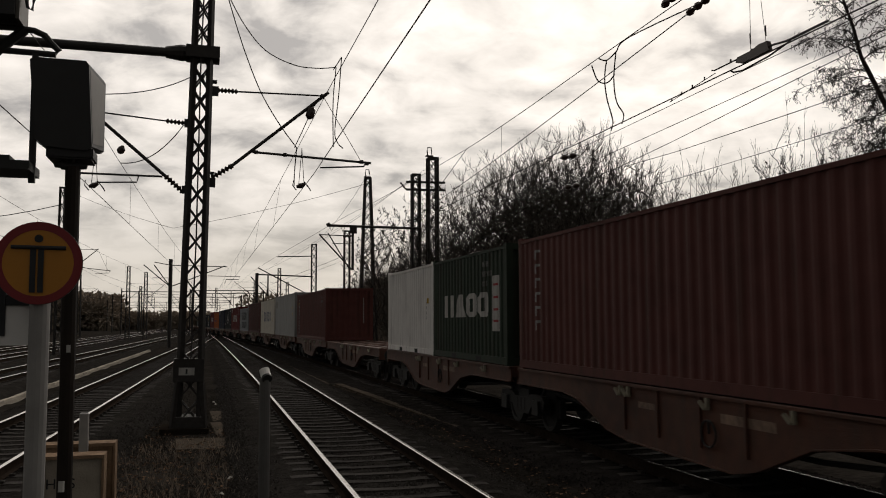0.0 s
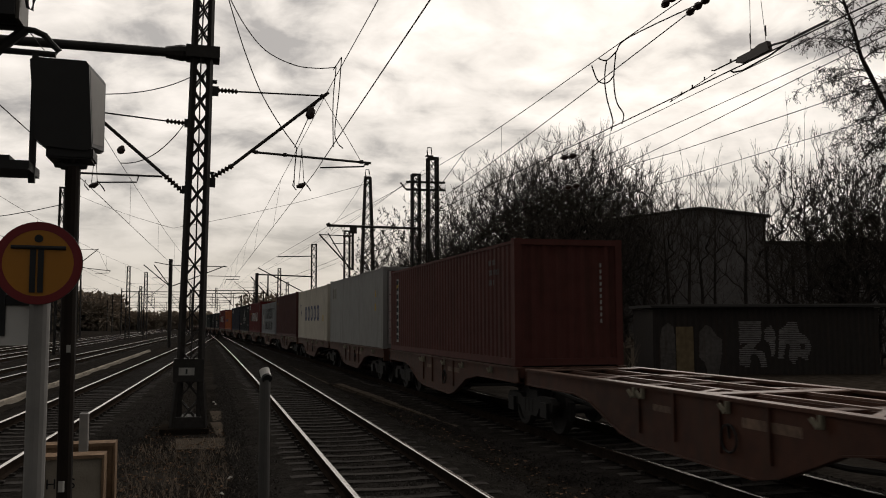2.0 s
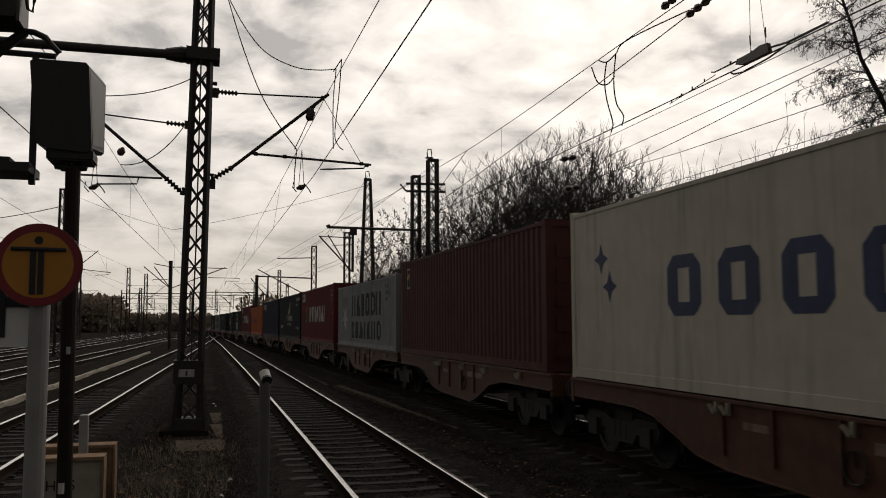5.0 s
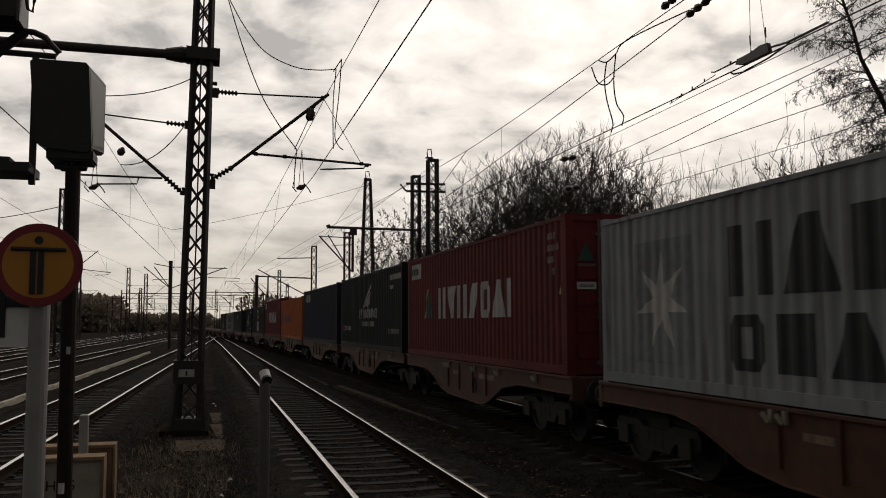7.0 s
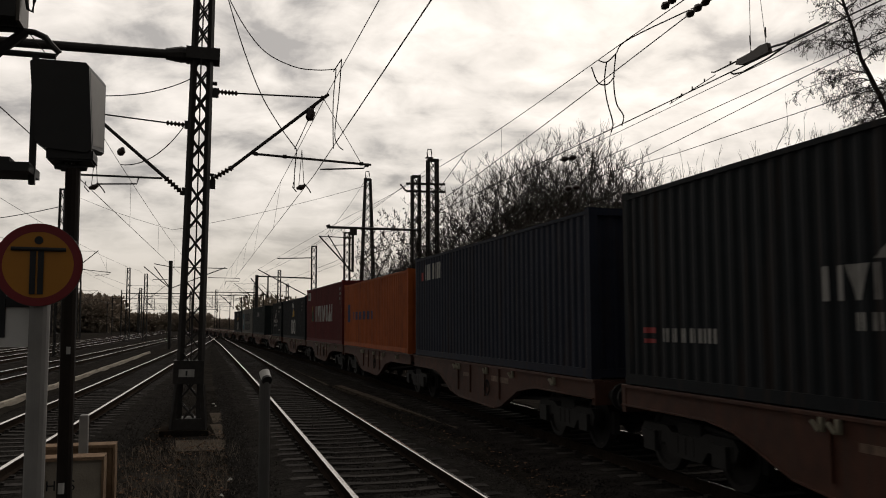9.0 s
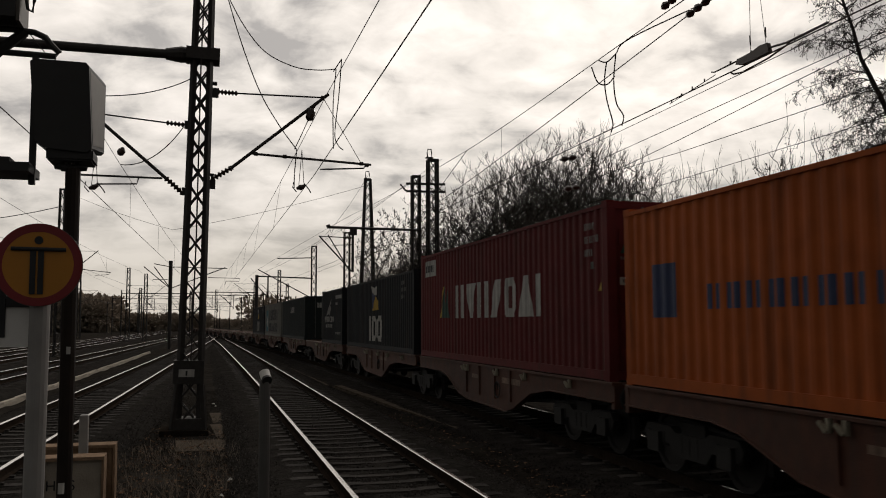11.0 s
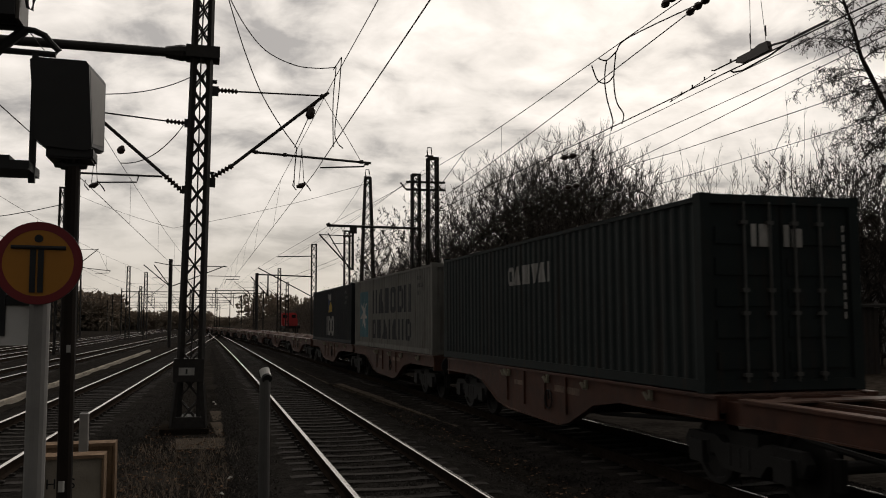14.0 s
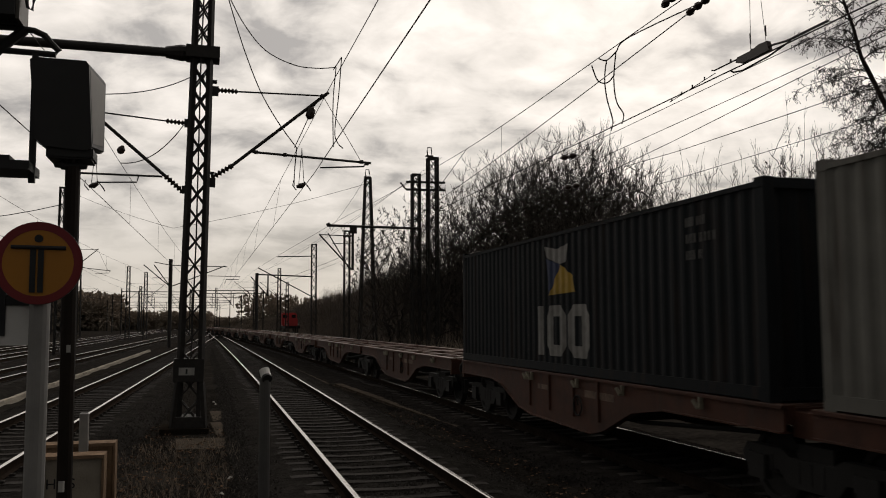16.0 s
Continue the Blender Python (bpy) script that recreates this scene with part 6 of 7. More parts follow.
def old_tree():
    """A leaning trunk whose boughs reach out and let their tips droop, with curled dry leaves left on them."""
    rng = random.Random(41)
    limbs, twigs = Twigs(), Twigs()
    stem = [Vector(p) for p in ((5.6, 0.2, -0.5), (4.2, 0.3, 4.4), (2.4, 0.1, 8.9), (0.6, 0, 12.8), (-0.7, 0, 15.1), (-1.0, 0.1, 16.6), (-1.6, 0, 17.9), (-2.4, 0, 19.8))]
    size = (0.30, 0.24, 0.19, 0.13, 0.09, 0.072, 0.06, 0.04)
    for (p, q), r0, r1 in zip(zip(stem, stem[1:]), size, size[1:]):
        limbs.piece(p, q, r0, r1, 8)
    # start along the stem, reach to the side, to the back, and rise of the tip
    for s, dx, dy, dz in ((3.75, -3.9, 0.3, -1.3), (4.1, -3.5, -0.5, 0.2), (4.5, -2.6, 0.8, 0.1), (5.1, -2.4, -0.6, 0.5), (5.7, -1.9, 0.4, 1.2), (6.2, -1.6, 0.5, 1.4),
                          (3.9, 2.0, 0.5, 1.0), (4.4, 2.4, -0.6, 1.1), (5.0, 2.2, 0.4, 1.2), (5.6, 2.0, -0.3, 1.4), (6.1, 1.8, 0.6, 1.2), (3.2, 2.4, -0.5, 1.6),
                          (3.55, -3.2, -0.3, -0.6), (3.7, -2.2, 0.9, -0.1), (4.3, -1.8, -0.9, 0.5), (3.45, -1.6, 0.9, -0.8), (3.35, 1.6, 0.7, 0.2), (3.0, 1.8, -0.7, 0.6),
                          (3.2, -1.5, -0.9, -1.2), (2.95, -1.6, 0.8, -1.4), (2.8, -1.2, -0.5, -1.2), (2.65, -3.2, 0.8, -0.6), (2.5, -1.6, 0.6, -0.4),
                          (3.3, -2.6, 0.6, -0.3), (3.1, -2.9, -0.6, -1.0), (2.9, -2.9, 0.4, -1.1), (2.75, -2.4, -0.8, -1.4), (2.6, -2.4, 0.5, -1.6), (2.4, -2.4, -0.3, -1.6), (2.3, -2.6, 0.7, -1.0)):
        i = int(s)
        a = stem[i].lerp(stem[i + 1], s - i)
        end = a + Vector((dx, dy, dz))
        mid = a.lerp(end, 0.45) + Vector((0, 0, 0.35)) + shake(rng, 0.2)
        n, r, p = 12, 0.05, a
        for k in range(1, n + 1):
            f = k / n
            q = a * (1 - f) ** 2 + mid * 2 * f * (1 - f) + end * f * f + shake(rng, 0.06)
            limbs.piece(p, q, r, r * 0.88, 4)
            out = (q - p).normalized()
            for _ in range(2 if k > 2 else 1):
                d = (out * 0.6 + shake(rng, 0.9)).normalized()
                u, w, ln = p.lerp(q, rng.random()), max(r * 0.4, 0.012), rng.uniform(0.4, 1.1) * (1.15 - 0.5 * f)
                for m in range(4):
                    d = (d + shake(rng, 0.35) + Vector((0, 0, -0.06))).normalized()
                    v = u + d * ln / 4
                    twigs.piece(u, v, w, w * 0.8)
                    for _ in range(2):
                        e = (d * 0.5 + shake(rng, 0.9) + Vector((0, 0, -0.15))).normalized()
                        t = v + e * rng.uniform(0.12, 0.32)
                        twigs.piece(v, t, 0.010, 0.008)
                        if rng.random() < 0.45:
                            g = t + Vector((rng.uniform(-0.05, 0.05), rng.uniform(-0.05, 0.05), -rng.uniform(0.05, 0.11)))
                            twigs.piece(t, g, 0.010, 0.024)
                    u, w = v, w * 0.8
            p, r = q, r * 0.88
    return limbs.mesh("trunk", M_BARK), twigs.mesh("crown", M_BARK)


plant(old_tree(), 31.0, 35.0, 0, 1.0, "large leaning bare tree with a dark trunk and drooping branches")
rng = random.Random(77)
for i in range(46):
    y = 62 + 4.2 * i + rng.uniform(-2, 2)
    for k in range(2):
        x = hill_foot(y) + 1.0 + rng.uniform(0, 5) + k * 5
        plant(T_E, x, y, rng.uniform(0, 360), rng.uniform(0.28, 0.48), "small bare tree on the wooded railway bank")


def brush(name, label, spots, height, per, seed, r=0.012, material=None):
    """Dense bare undergrowth, a mass of thin stems."""
    rg = random.Random(seed)
    tw = Twigs()
    for x, y in spots:
        z = Z_GROUND + hill(x, y)
        for _ in range(per):
            p = Vector((x + rg.gauss(0, 0.8), y + rg.gauss(0, 0.8), z - 0.1))
            d = Vector((rg.uniform(-0.5, 0.5), rg.uniform(-0.5, 0.5), 1)).normalized()
            h = height * rg.uniform(0.4, 1.1)
            q = p + d * h * 0.5
            tw.piece(p, q, r, r * 0.8)
            for _ in range(3):
                e = (d + Vector((rg.uniform(-0.7, 0.7), rg.uniform(-0.7, 0.7), rg.uniform(-0.1, 0.4)))).normalized()
                tw.piece(p.lerp(q, rg.uniform(0.5, 1)), q + e * h * rg.uniform(0.2, 0.5), r * 0.7, r * 0.3)
    ob = new(name, tw.mesh(name, material or M_SHRUB))
    tagged(ob, label, "undergrowth", kind="stuff")


rng = random.Random(5)
brush("undergrowth_bank", "dense bare brown undergrowth at the foot of the trees", [(rng.uniform(11.2, 27), rng.uniform(42, 60)) for _ in range(130)], 2.2, 18, 6, 0.009)
brush("undergrowth_slope", "dense bare brown undergrowth on the railway bank",
      [(hill_foot(y) + 0.3 + rng.uniform(0, 11), y) for y in [rng.uniform(62, 300) for _ in range(520)]], 2.4, 13, 7, 0.016, mat("slope_brush", (0.15, 0.125, 0.105), 0.95, var=0.4, scale=3, spec=0.1))
brush("undergrowth_yard", "bare bushes round the low shed", [(rng.uniform(12, 34), rng.uniform(38.5, 44)) for _ in range(40)], 2.0, 16, 8, 0.008)
brush("dry_weeds", "dry brown weeds in the cinders beside the mast", [(rng.uniform(-2.0, 1.0), rng.uniform(8.8, 19)) for _ in range(60)], 0.36, 16, 9, 0.0045)


def far_wood(name, label, x0, x1, y, h0, h1, n, seed):
    """A distant wood: thousands of ragged leafless tufts, seen only as a dark uneven band."""
    rg = random.Random(seed)
    tw = Twigs()
    for _ in range(n):
        x, yy = rg.uniform(x0, x1), y + rg.uniform(-12, 12)
        h = h0 + (h1 - h0) * (0.5 + 0.5 * noise.noise((x * 0.03, seed, 0))) * rg.uniform(0.6, 1.0)
        w = h * rg.uniform(0.28, 0.45)
        tw.piece(Vector((x, yy, Z_GROUND)), Vector((x, yy, h * 0.7)), 0.3, 0.15, 4)
        for _ in range(80):
            d = Vector((rg.gauss(0, 1), rg.gauss(0, 1), rg.gauss(0, 1))).normalized() * rg.random() ** 0.4
            c = Vector((x + d.x * w, yy + d.y * w, h * 0.5 + d.z * h * 0.5))
            e = (d + Vector((rg.uniform(-0.6, 0.6), rg.uniform(-0.6, 0.6), rg.uniform(0, 0.8)))).normalized()
            tw.piece(c, c + e * h * 0.08, 0.42, 0.22, 4)
    ob = new(name, tw.mesh(name, M_SHRUB))
    tagged(ob, label, "wood", kind="stuff")


far_wood("distant_wood_left", "dark bare wood along the far side of the railway", -75, -29, 320, 9.5, 15, 230, 3)
far_wood("distant_wood_outer", "dark bare wood beyond the outer tracks", -260, -75, 330, 9, 16, 60, 13)
far_wood("distant_scrub_left", "low bare scrub beyond the outer tracks", -60, 2, 335, 5.0, 7.5, 150, 6)
far_wood("distant_wood_ahead", "dark bare wood on the horizon at the end of the line", -60, 70, 620, 4, 10, 150, 9)
far_wood("distant_wood_right", "dark bare wood on the bank", 20, 190, 420, 12, 20, 110, 4)

# ---- sheds behind the train ----
M_BRICK = mat("sooty_brick", (0.21, 0.20, 0.195), 0.9, var=0.35, scale=5, bump=0.3, stains=0.4)
M_ROOF = mat("tarred_roof", (0.05, 0.047, 0.044), 0.85, var=0.3, scale=5)
M_SHED = mat("dark_corrugated_shed", (0.030, 0.025, 0.022), 0.8, var=0.3, scale=4, stains=0.4)
M_GRAF = mat("chalky_spray_paint", (0.25, 0.24, 0.235), 0.8, var=0.5, scale=5)
M_DOORY = mat("faded_ochre_door", (0.20, 0.15, 0.08), 0.8, var=0.35, scale=5, stains=0.3)
M_GLASS = mat("dark_window_pane", (0.02, 0.022, 0.025), 0.15, var=0.2)


def frame_of(x, y, tx, ty):
    """A pose with its x axis along a wall from (x, y) to (tx, ty), y into the building."""
    return pose(x, y, 0, 0, 0, math.degrees(math.atan2(ty - y, tx - x)))


hall = thing("brick_hall", "large sooty brick hall with a low gabled roof behind the trees", "building", frame_of(29.2, 59.1, 39.75, 56.3))
W_H = 10.9
bm = bmesh.new()
ends = []
for y in (0.0, 14.0):
    ends.append([bm.verts.new(p) for p in ((0, y, -0.5), (W_H, y, -0.5), (W_H, y, 9.6), (W_H * 0.56, y, 10.2), (0, y, 9.4))])
bm.faces.new(ends[0][::-1])
bm.faces.new(ends[1])
for i in (0, 1, 4):
    j = (i + 1) % 5
    bm.faces.new((ends[0][i], ends[0][j], ends[1][j], ends[1][i]))
part("wall", bm, M_BRICK, hall)
bm = bmesh.new()
for (x0, z0), (x1, z1) in (((-0.3, 9.38), (W_H * 0.56, 10.22)), ((W_H * 0.56, 10.22), (W_H + 0.3, 9.6))):
    lo = [bm.verts.new(p) for p in ((x0, -0.3, z0), (x1, -0.3, z1), (x1, 14.3, z1), (x0, 14.3, z0))]
    hi = [bm.verts.new(v.co + Vector((0, 0, 0.18))) for v in lo]
    bm.faces.new(hi)
    bm.faces.new(lo[::-1])
    for i in range(4):
        bm.faces.new((lo[i], lo[(i + 1) % 4], hi[(i + 1) % 4], hi[i]))
part("roof", bm, M_ROOF, hall)
annex = thing("brick_annex", "lower sooty brick building adjoining the hall", "building", frame_of(39.9, 56.3, 53.0, 52.8))
bm = bmesh.new()
box(bm, 0, 13.6, 0, 11, -0.5, 7.6)
part("wall", bm, M_BRICK, annex)
bm = bmesh.new()
box(bm, -0.2, 13.8, -0.25, 11.2, 7.6, 7.85)
part("roof", bm, M_ROOF, annex)
shed = thing("low_shed", "low dark corrugated shed with a flat roof and pale spray-painted patches", "shed", frame_of(20.1, 37.2, 30.2, 34.5))
SL = 10.45
bm = bmesh.new()
prev = None
for x, d in corrugation(0, SL, 0.03):
    a, b = bm.verts.new((x, d, -0.5)), bm.verts.new((x, d, 2.62))
    if prev:
        bm.faces.new((prev[0], a, b, prev[1]))
    prev = (a, b)
part("front_wall", bm, M_SHED, shed)
bm = bmesh.new()
box(bm, 0, SL, 0.05, 4.2, -0.5, 2.62)
part("body", bm, M_SHED, shed)
bm = bmesh.new()
box(bm, -0.15, SL + 0.3, -0.35, 4.5, 2.66, 2.80)
part("roof", bm, M_ROOF, shed)
bm = bmesh.new()
box(bm, -0.16, SL + 0.31, -0.37, -0.352, 2.74, 2.81)
part("roof_edge", bm, M_POSTGREY, shed, "pale metal roof edge")
bm = bmesh.new()
box(bm, 1.05, 1.85, -0.03, 0.0, -0.45, 1.78)
part("door", bm, M_DOORY, shed, "faded ochre door")


def spray(outline, pitch, fill, rough, seed, material, label, hole=None):
    """Sprayed paint inside an outline (x, z) on the shed's front: courses one pitch high of which a share is covered, with ragged ends."""
    rg = random.Random(seed)
    loops = [outline] + ([hole] if hole else [])
    zs = [p[1] for p in outline]
    bm = bmesh.new()
    for i in range(int((max(zs) - min(zs)) / pitch)):
        z = min(zs) + (i + 0.5) * pitch
        cuts = []
        for loop in loops:
            for (xa, za), (xb, zb) in zip(loop, loop[1:] + loop[:1]):
                if (za > z) != (zb > z):
                    cuts.append(xa + (z - za) / (zb - za) * (xb - xa))
        cuts.sort()
        for a, b in zip(cuts[::2], cuts[1::2]):
            a, b = a + rg.uniform(-rough, rough), b + rg.uniform(-rough, rough)
            if b - a < 0.06:
                continue
            n = max(2, int((b - a) / 0.16))
            h = pitch * fill / 2
            low = [bm.verts.new((a + (b - a) * k / n, -0.008, z - h * rg.uniform(0.75, 1.0))) for k in range(n + 1)]
            top = [bm.verts.new((a + (b - a) * k / n, -0.008, z + h * rg.uniform(0.75, 1.0))) for k in range(n + 1)]
            for k in range(n):
                bm.faces.new((low[k], low[k + 1], top[k + 1], top[k]))
    tagged(part("spray_paint_patch", bm, material, shed, label), kind="stuff")


M_GRAFDIM = mat("worn_spray_paint", (0.115, 0.105, 0.098), 0.85, var=0.5, scale=6, stains=0.4)
DIM, CHALK = "worn pinkish-grey spray-paint patch", "pale chalky spray-paint letter shape"
spray([(0.32, -0.45), (0.30, 1.2), (0.42, 1.75), (0.70, 1.97), (0.95, 1.75), (1.03, 1.2), (1.0, -0.45)], 0.05, 1.25, 0.02, 1, M_GRAFDIM, DIM)
spray([(2.1, 0.4), (2.12, 1.5), (2.45, 1.9), (2.7, 1.7), (2.95, 1.35), (3.18, 1.2), (3.15, 0.5), (2.98, -0.45), (2.5, -0.45), (2.35, 0.1)], 0.05, 1.25, 0.02, 2, M_GRAFDIM, DIM)
spray([(3.97, 2.0), (5.0, 2.04), (5.0, 1.2), (4.6, 0.75), (5.1, 0.6), (5.25, -0.1), (4.95, -0.1), (4.8, 0.45), (4.5, 0.5), (4.4, -0.1), (3.95, 0.0), (3.95, 0.7), (4.4, 1.0), (3.98, 0.95)], 0.085, 0.72, 0.03, 3, M_GRAF, CHALK)
spray([(5.15, 1.6), (5.45, 1.85), (5.65, 1.5), (5.62, 0.5), (5.45, 0.3), (5.35, 1.0), (5.15, 1.2)], 0.085, 0.72, 0.03, 4, M_GRAF, CHALK)
spray([(5.72, 0.3), (5.85, 1.6), (6.3, 2.0), (6.65, 1.98), (6.75, 1.5), (7.1, 1.3), (7.3, 0.9), (7.1, 0.2), (6.7, 0.4), (6.45, -0.05), (6.25, 0.3), (6.3, 1.0), (6.1, 0.9), (6.0, 0.3)], 0.085, 0.72, 0.03, 5, M_GRAF, CHALK,
      [(6.78, 0.7), (6.8, 0.95), (7.0, 0.95), (7.0, 0.7)])
fence = thing("low_wall", "low dark concrete wall at the foot of the trees", "wall", kind="structure")
bm = bmesh.new()
box(bm, 12.0, 19.8, 38.9, 39.1, -0.5, 0.75)
part("panel", bm, M_CONC, fence)
ecab = thing("trackside_cabinet", "small grey metal cabinet at the edge of the trees", "cabinet")
bm = bmesh.new()
box(bm, 13.35, 13.85, 40.0, 40.4, -0.45, 0.85)
bmesh.ops.bevel(bm, geom=bm.edges[:], offset=0.02, segments=1, affect="EDGES")
part("body", bm, M_LID, ecab)

# ---- far building beyond the left-hand wood ----
depot = thing("distant_building", "distant dark flat-roofed building above the far wood", "building", pose(-48, 348, 0))
bm = bmesh.new()
box(bm, -5, 5, 0, 12, -0.5, 13.2)
part("wall", bm, M_BRICK, depot)
bm = bmesh.new()
box(bm, -5.2, 5.2, -0.2, 12.2, 13.2, 13.55)
box(bm, 2.6, 3.1, 3, 3.5, 13.55, 15.8)
part("roof", bm, M_ROOF, depot)

# ---- shunting engine waiting on a far track ----
M_LOCO = mat("red_engine_paint", (0.48, 0.035, 0.035), 0.45, var=0.2, scale=3, stains=0.3)
loco = thing("shunting_locomotive", "red diesel shunting locomotive standing on a far siding", "locomotive", pose(16.9, 175.5, 0, 0, 0, 2))
bm = bmesh.new()
box(bm, -1.5, 1.5, 0, 10, 0.9, 1.35)
part("frame", bm, M_BOGIE, loco)
bm = bmesh.new()
box(bm, -1.05, 1.05, 0.3, 5.0, 1.35, 2.9)
bmesh.ops.bevel(bm, geom=bm.edges[:], offset=0.15, segments=2, affect="EDGES")
part("bonnet", bm, M_LOCO, loco)
bm = bmesh.new()
box(bm, -1.5, 1.5, 5.0, 8.0, 1.35, 4.0)
bmesh.ops.bevel(bm, geom=bm.edges[:], offset=0.25, segments=2, affect="EDGES")
cabp = part("cab", bm, M_LOCO, loco)
for x in (-0.85, 0.85):
    bm = bmesh.new()
    box(bm, x - 0.42, x + 0.42, 4.97, 5.0, 2.95, 3.6)
    part("window", bm, M_GLASS, cabp)
for x in (-1.15, 1.15):
    for y in (1.6, 4.4, 7.8):
        bm = bmesh.new()
        tube(bm, [(x - 0.07, y, 0.5), (x + 0.07, y, 0.5)], 0.5, 14)
        part("wheel", bm, M_WHEEL, loco)
    bm = bmesh.new()
    tube(bm, [(x * 0.76, -0.6, 1.05), (x * 0.76, 0, 1.05)], 0.2, 10)
    part("buffer", bm, M_BOGIE, loco)
    bm = bmesh.new()
    box(bm, x - 0.12, x + 0.12, 0.27, 0.3, 1.6, 1.8)
    part("headlamp", bm, M_MARKW, loco)
make_track("siding", lambda y: 16.9 - 0.035 * (y - 175), 130, 240, 0.0, "siding under the shunting locomotive")
make_bed("track_bed_siding", lambda y: 16.9 - 0.035 * (y - 175), 130, 240, 0.0, "ballast bed of the siding")


# ---- ballast stones ----
def stones(name, label, fx, spread, y0, y1, n, seed, z0, size, material=None, slope=0.0):
    rg = np.random.default_rng(seed)
    lump = np.array([(1, 0, 0), (-1, 0, 0), (0, 1, 0), (0, -1, 0), (0, 0, 1)], float)
    fac = np.array([(0, 2, 4), (2, 1, 4), (1, 3, 4), (3, 0, 4)])
    # nearer ground carries more of them
    ys = y0 + (y1 - y0) * rg.random(n) ** 1.7
    off = rg.uniform(-spread, spread, n)
    xs = np.array([fx(y) for y in ys]) + off
    s = rg.uniform(0.5, 1.2, (n, 1, 3)) * size
    a = rg.uniform(0, 6.28, n)
    v = lump[None] * s * rg.uniform(0.7, 1.2, (n, 5, 1))
    v = v + rg.normal(0, size * 0.15, v.shape)
    c, d = np.cos(a)[:, None], np.sin(a)[:, None]
    x = v[..., 0] * c - v[..., 1] * d + xs[:, None]
    y = v[..., 0] * d + v[..., 1] * c + ys[:, None]
    z = v[..., 2] + z0 + rg.uniform(-0.01, 0.015, (n, 1)) - (np.maximum(np.abs(off) - 1.75, 0) * slope)[:, None]
    verts = np.stack([x, y, z], -1).reshape(-1, 3)
    faces = (fac[None] + (np.arange(n) * 5)[:, None, None]).reshape(-1, 3)
    ob = raw(name, verts.tolist(), faces.tolist(), material or M_STONE)
    tagged(ob, label, "ballast", kind="stuff")


stones("ballast_near", "loose broken brown ballast stones", x_near, 2.25, 8.5, 42, 40000, 1, -0.212, 0.022, slope=0.48)
stones("ballast_left", "loose broken brown ballast stones", x_left, 2.25, 12, 50, 34000, 2, -0.212, 0.022, slope=0.48)
stones("ballast_train", "loose broken ballast stones darkened for the train's shade", x_train, 2.2, 7, 32, 20000, 3, -0.312, 0.024, M_BALLAST_SHADED, slope=0.3)
stones("cinders", "loose cinders and pebbles on the soil", lambda y: -0.5, 2.2, 9, 34, 32000, 4, Z_GROUND + 0.015, 0.017, M_GROUND)
stones("cinders_verge", "loose cinders and pebbles on the soil", lambda y: 4.9, 1.0, 8, 32, 11000, 5, Z_GROUND + 0.015, 0.017, M_GROUND)
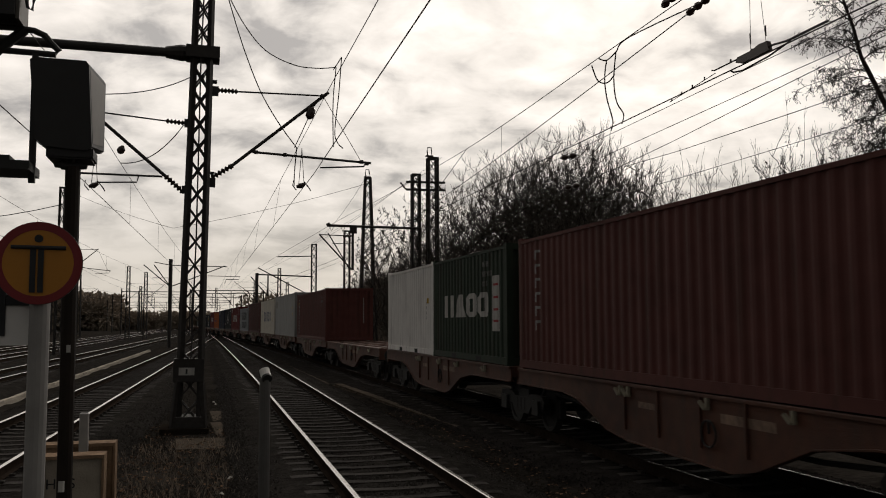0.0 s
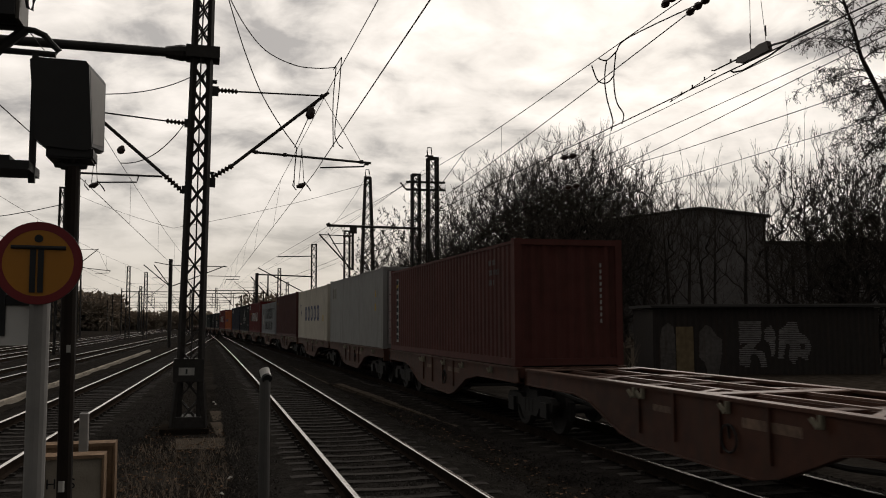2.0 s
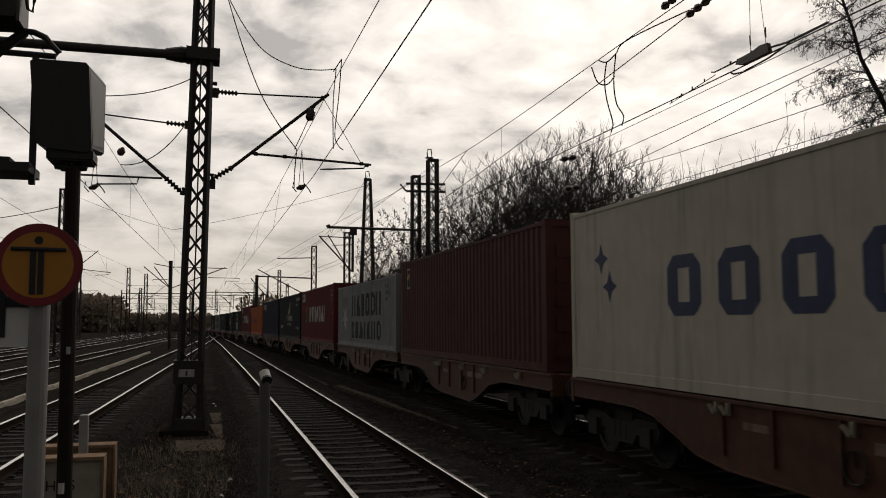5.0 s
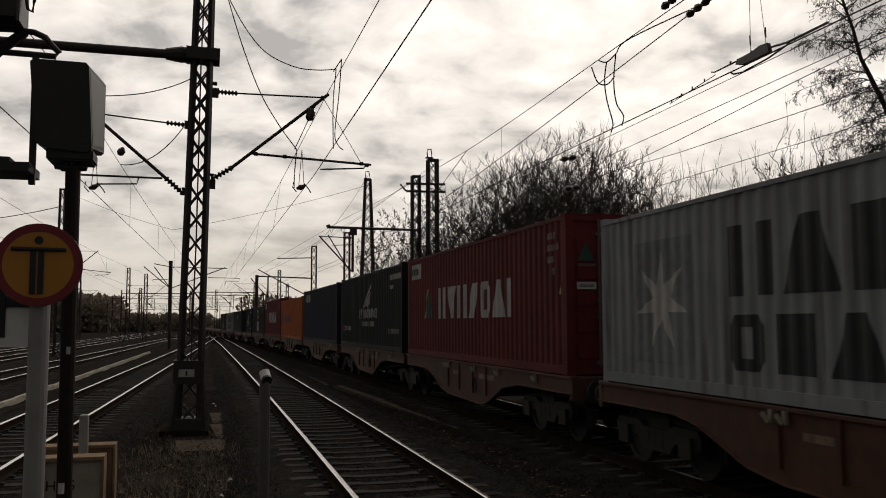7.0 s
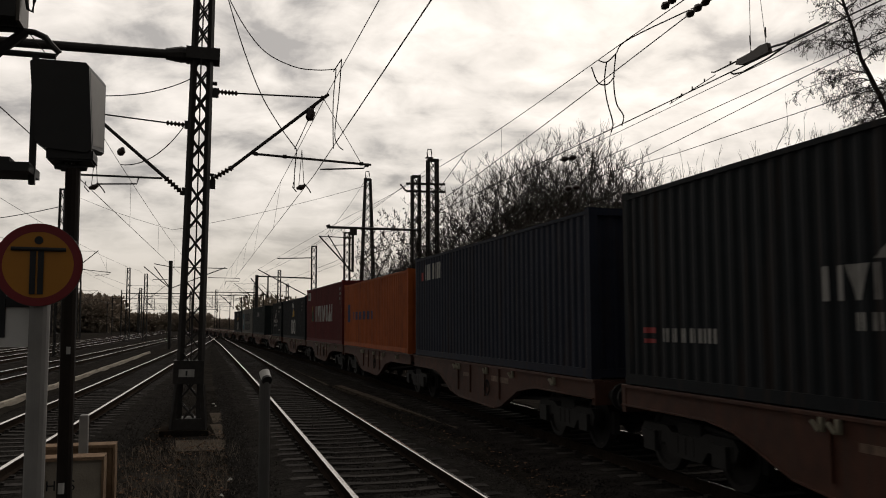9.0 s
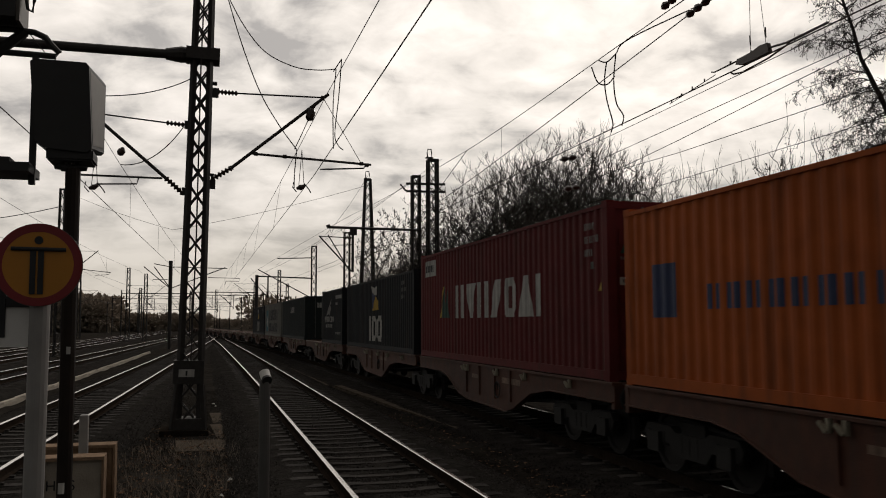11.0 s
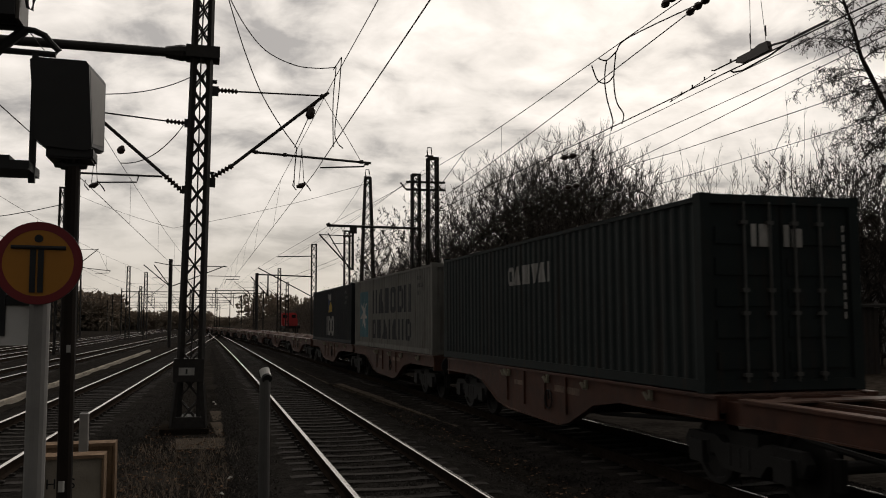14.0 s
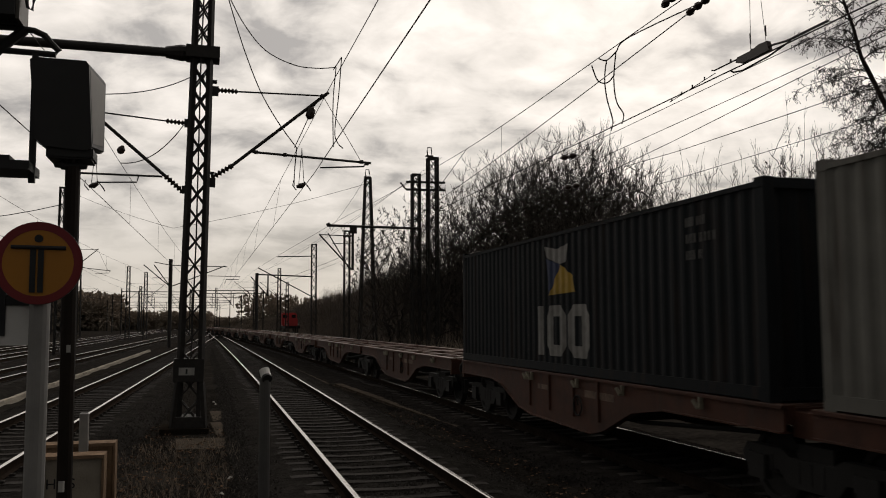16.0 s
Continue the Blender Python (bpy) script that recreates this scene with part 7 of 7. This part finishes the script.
def fallen_leaves(name, label, x0, x1, y0, y1, n, seed):
    """Small curled leaves scattered on the soil."""
    rg = random.Random(seed)
    verts, faces = [], []
    for _ in range(n):
        x, y, a, w = rg.uniform(x0, x1), y0 + (y1 - y0) * rg.random() ** 1.5, rg.uniform(0, 6.28), rg.uniform(0.018, 0.045)
        z = Z_GROUND + 0.03 + 0.07 * noise.noise((x * 0.5, y * 0.5, 0)) + 0.035 * noise.noise((x * 2.1, y * 2.1, 3))
        i, c, d = len(verts), math.cos(a) * w, math.sin(a) * w
        verts += [(x - c, y - d, z + rg.uniform(0, 0.02)), (x + d * 0.5, y - c * 0.5, z), (x + c, y + d, z + rg.uniform(0, 0.03)), (x - d * 0.5, y + c * 0.5, z + 0.012)]
        faces += [(i, i + 1, i + 2), (i, i + 2, i + 3)]
    tagged(raw(name, verts, faces, M_LEAF), label, "leaves", kind="stuff")


def by_piece(m, dark, light):
    """Give every loose piece of a mesh its own shade between two colours."""
    nt, ln = m.node_tree.nodes, m.node_tree.links
    geo, rp = nt.new("ShaderNodeNewGeometry"), nt.new("ShaderNodeValToRGB")
    rp.color_ramp.elements[0].color, rp.color_ramp.elements[1].color = (*dark, 1), (*light, 1)
    ln.new(geo.outputs["Random Per Island"], rp.inputs[0])
    ln.new(rp.outputs[0], m.node_tree.nodes["Principled BSDF"].inputs["Base Color"])
    return m


M_LEAF = by_piece(mat("dry_leaf", (0.12, 0.07, 0.04), 0.9, spec=0.1), (0.03, 0.02, 0.014), (0.24, 0.14, 0.08))
by_piece(M_STONE, (0.018, 0.016, 0.014), (0.074, 0.067, 0.061))
fallen_leaves("fallen_leaves", "curled brown leaves scattered on the soil beside the mast", -1.9, 1.05, 8.6, 22, 2600, 31)
fallen_leaves("fallen_leaves_verge", "curled brown leaves scattered beside the goods train", 4.5, 5.6, 9, 24, 500, 32)
rng = random.Random(12)
M_LITTER = mat("pale_litter", (0.6, 0.58, 0.52), 0.8, var=0.2, scale=9)
for x, y in ((0.45, 14.5), (-0.6, 12.0), (-0.4, 11.1), (0.3, 13.2), (0.2, 12.4), (0.4, 27.5), (0.36, 28.3), (-0.2, 10.9)):
    bm = bmesh.new()
    w = rng.uniform(0.03, 0.06)
    vs = [bm.verts.new((a * w, b * w, rng.uniform(0, 0.03))) for a, b in ((-1, -0.6), (0.3, -1), (1, 0.2), (0.2, 1), (-0.8, 0.7))]
    tipv = bm.verts.new((0, 0, 0.05))
    for i in range(5):
        bm.faces.new((vs[i], vs[(i + 1) % 5], tipv))
    ob = new("paper_scrap", mesh_of(bm, "paper_scrap", M_LITTER))
    ob.matrix_basis = pose(x, y, -0.39, 0, 0, rng.uniform(0, 360))
    tagged(ob, "crumpled pale scrap of litter on the soil", "litter", "scraps of litter")
motions()
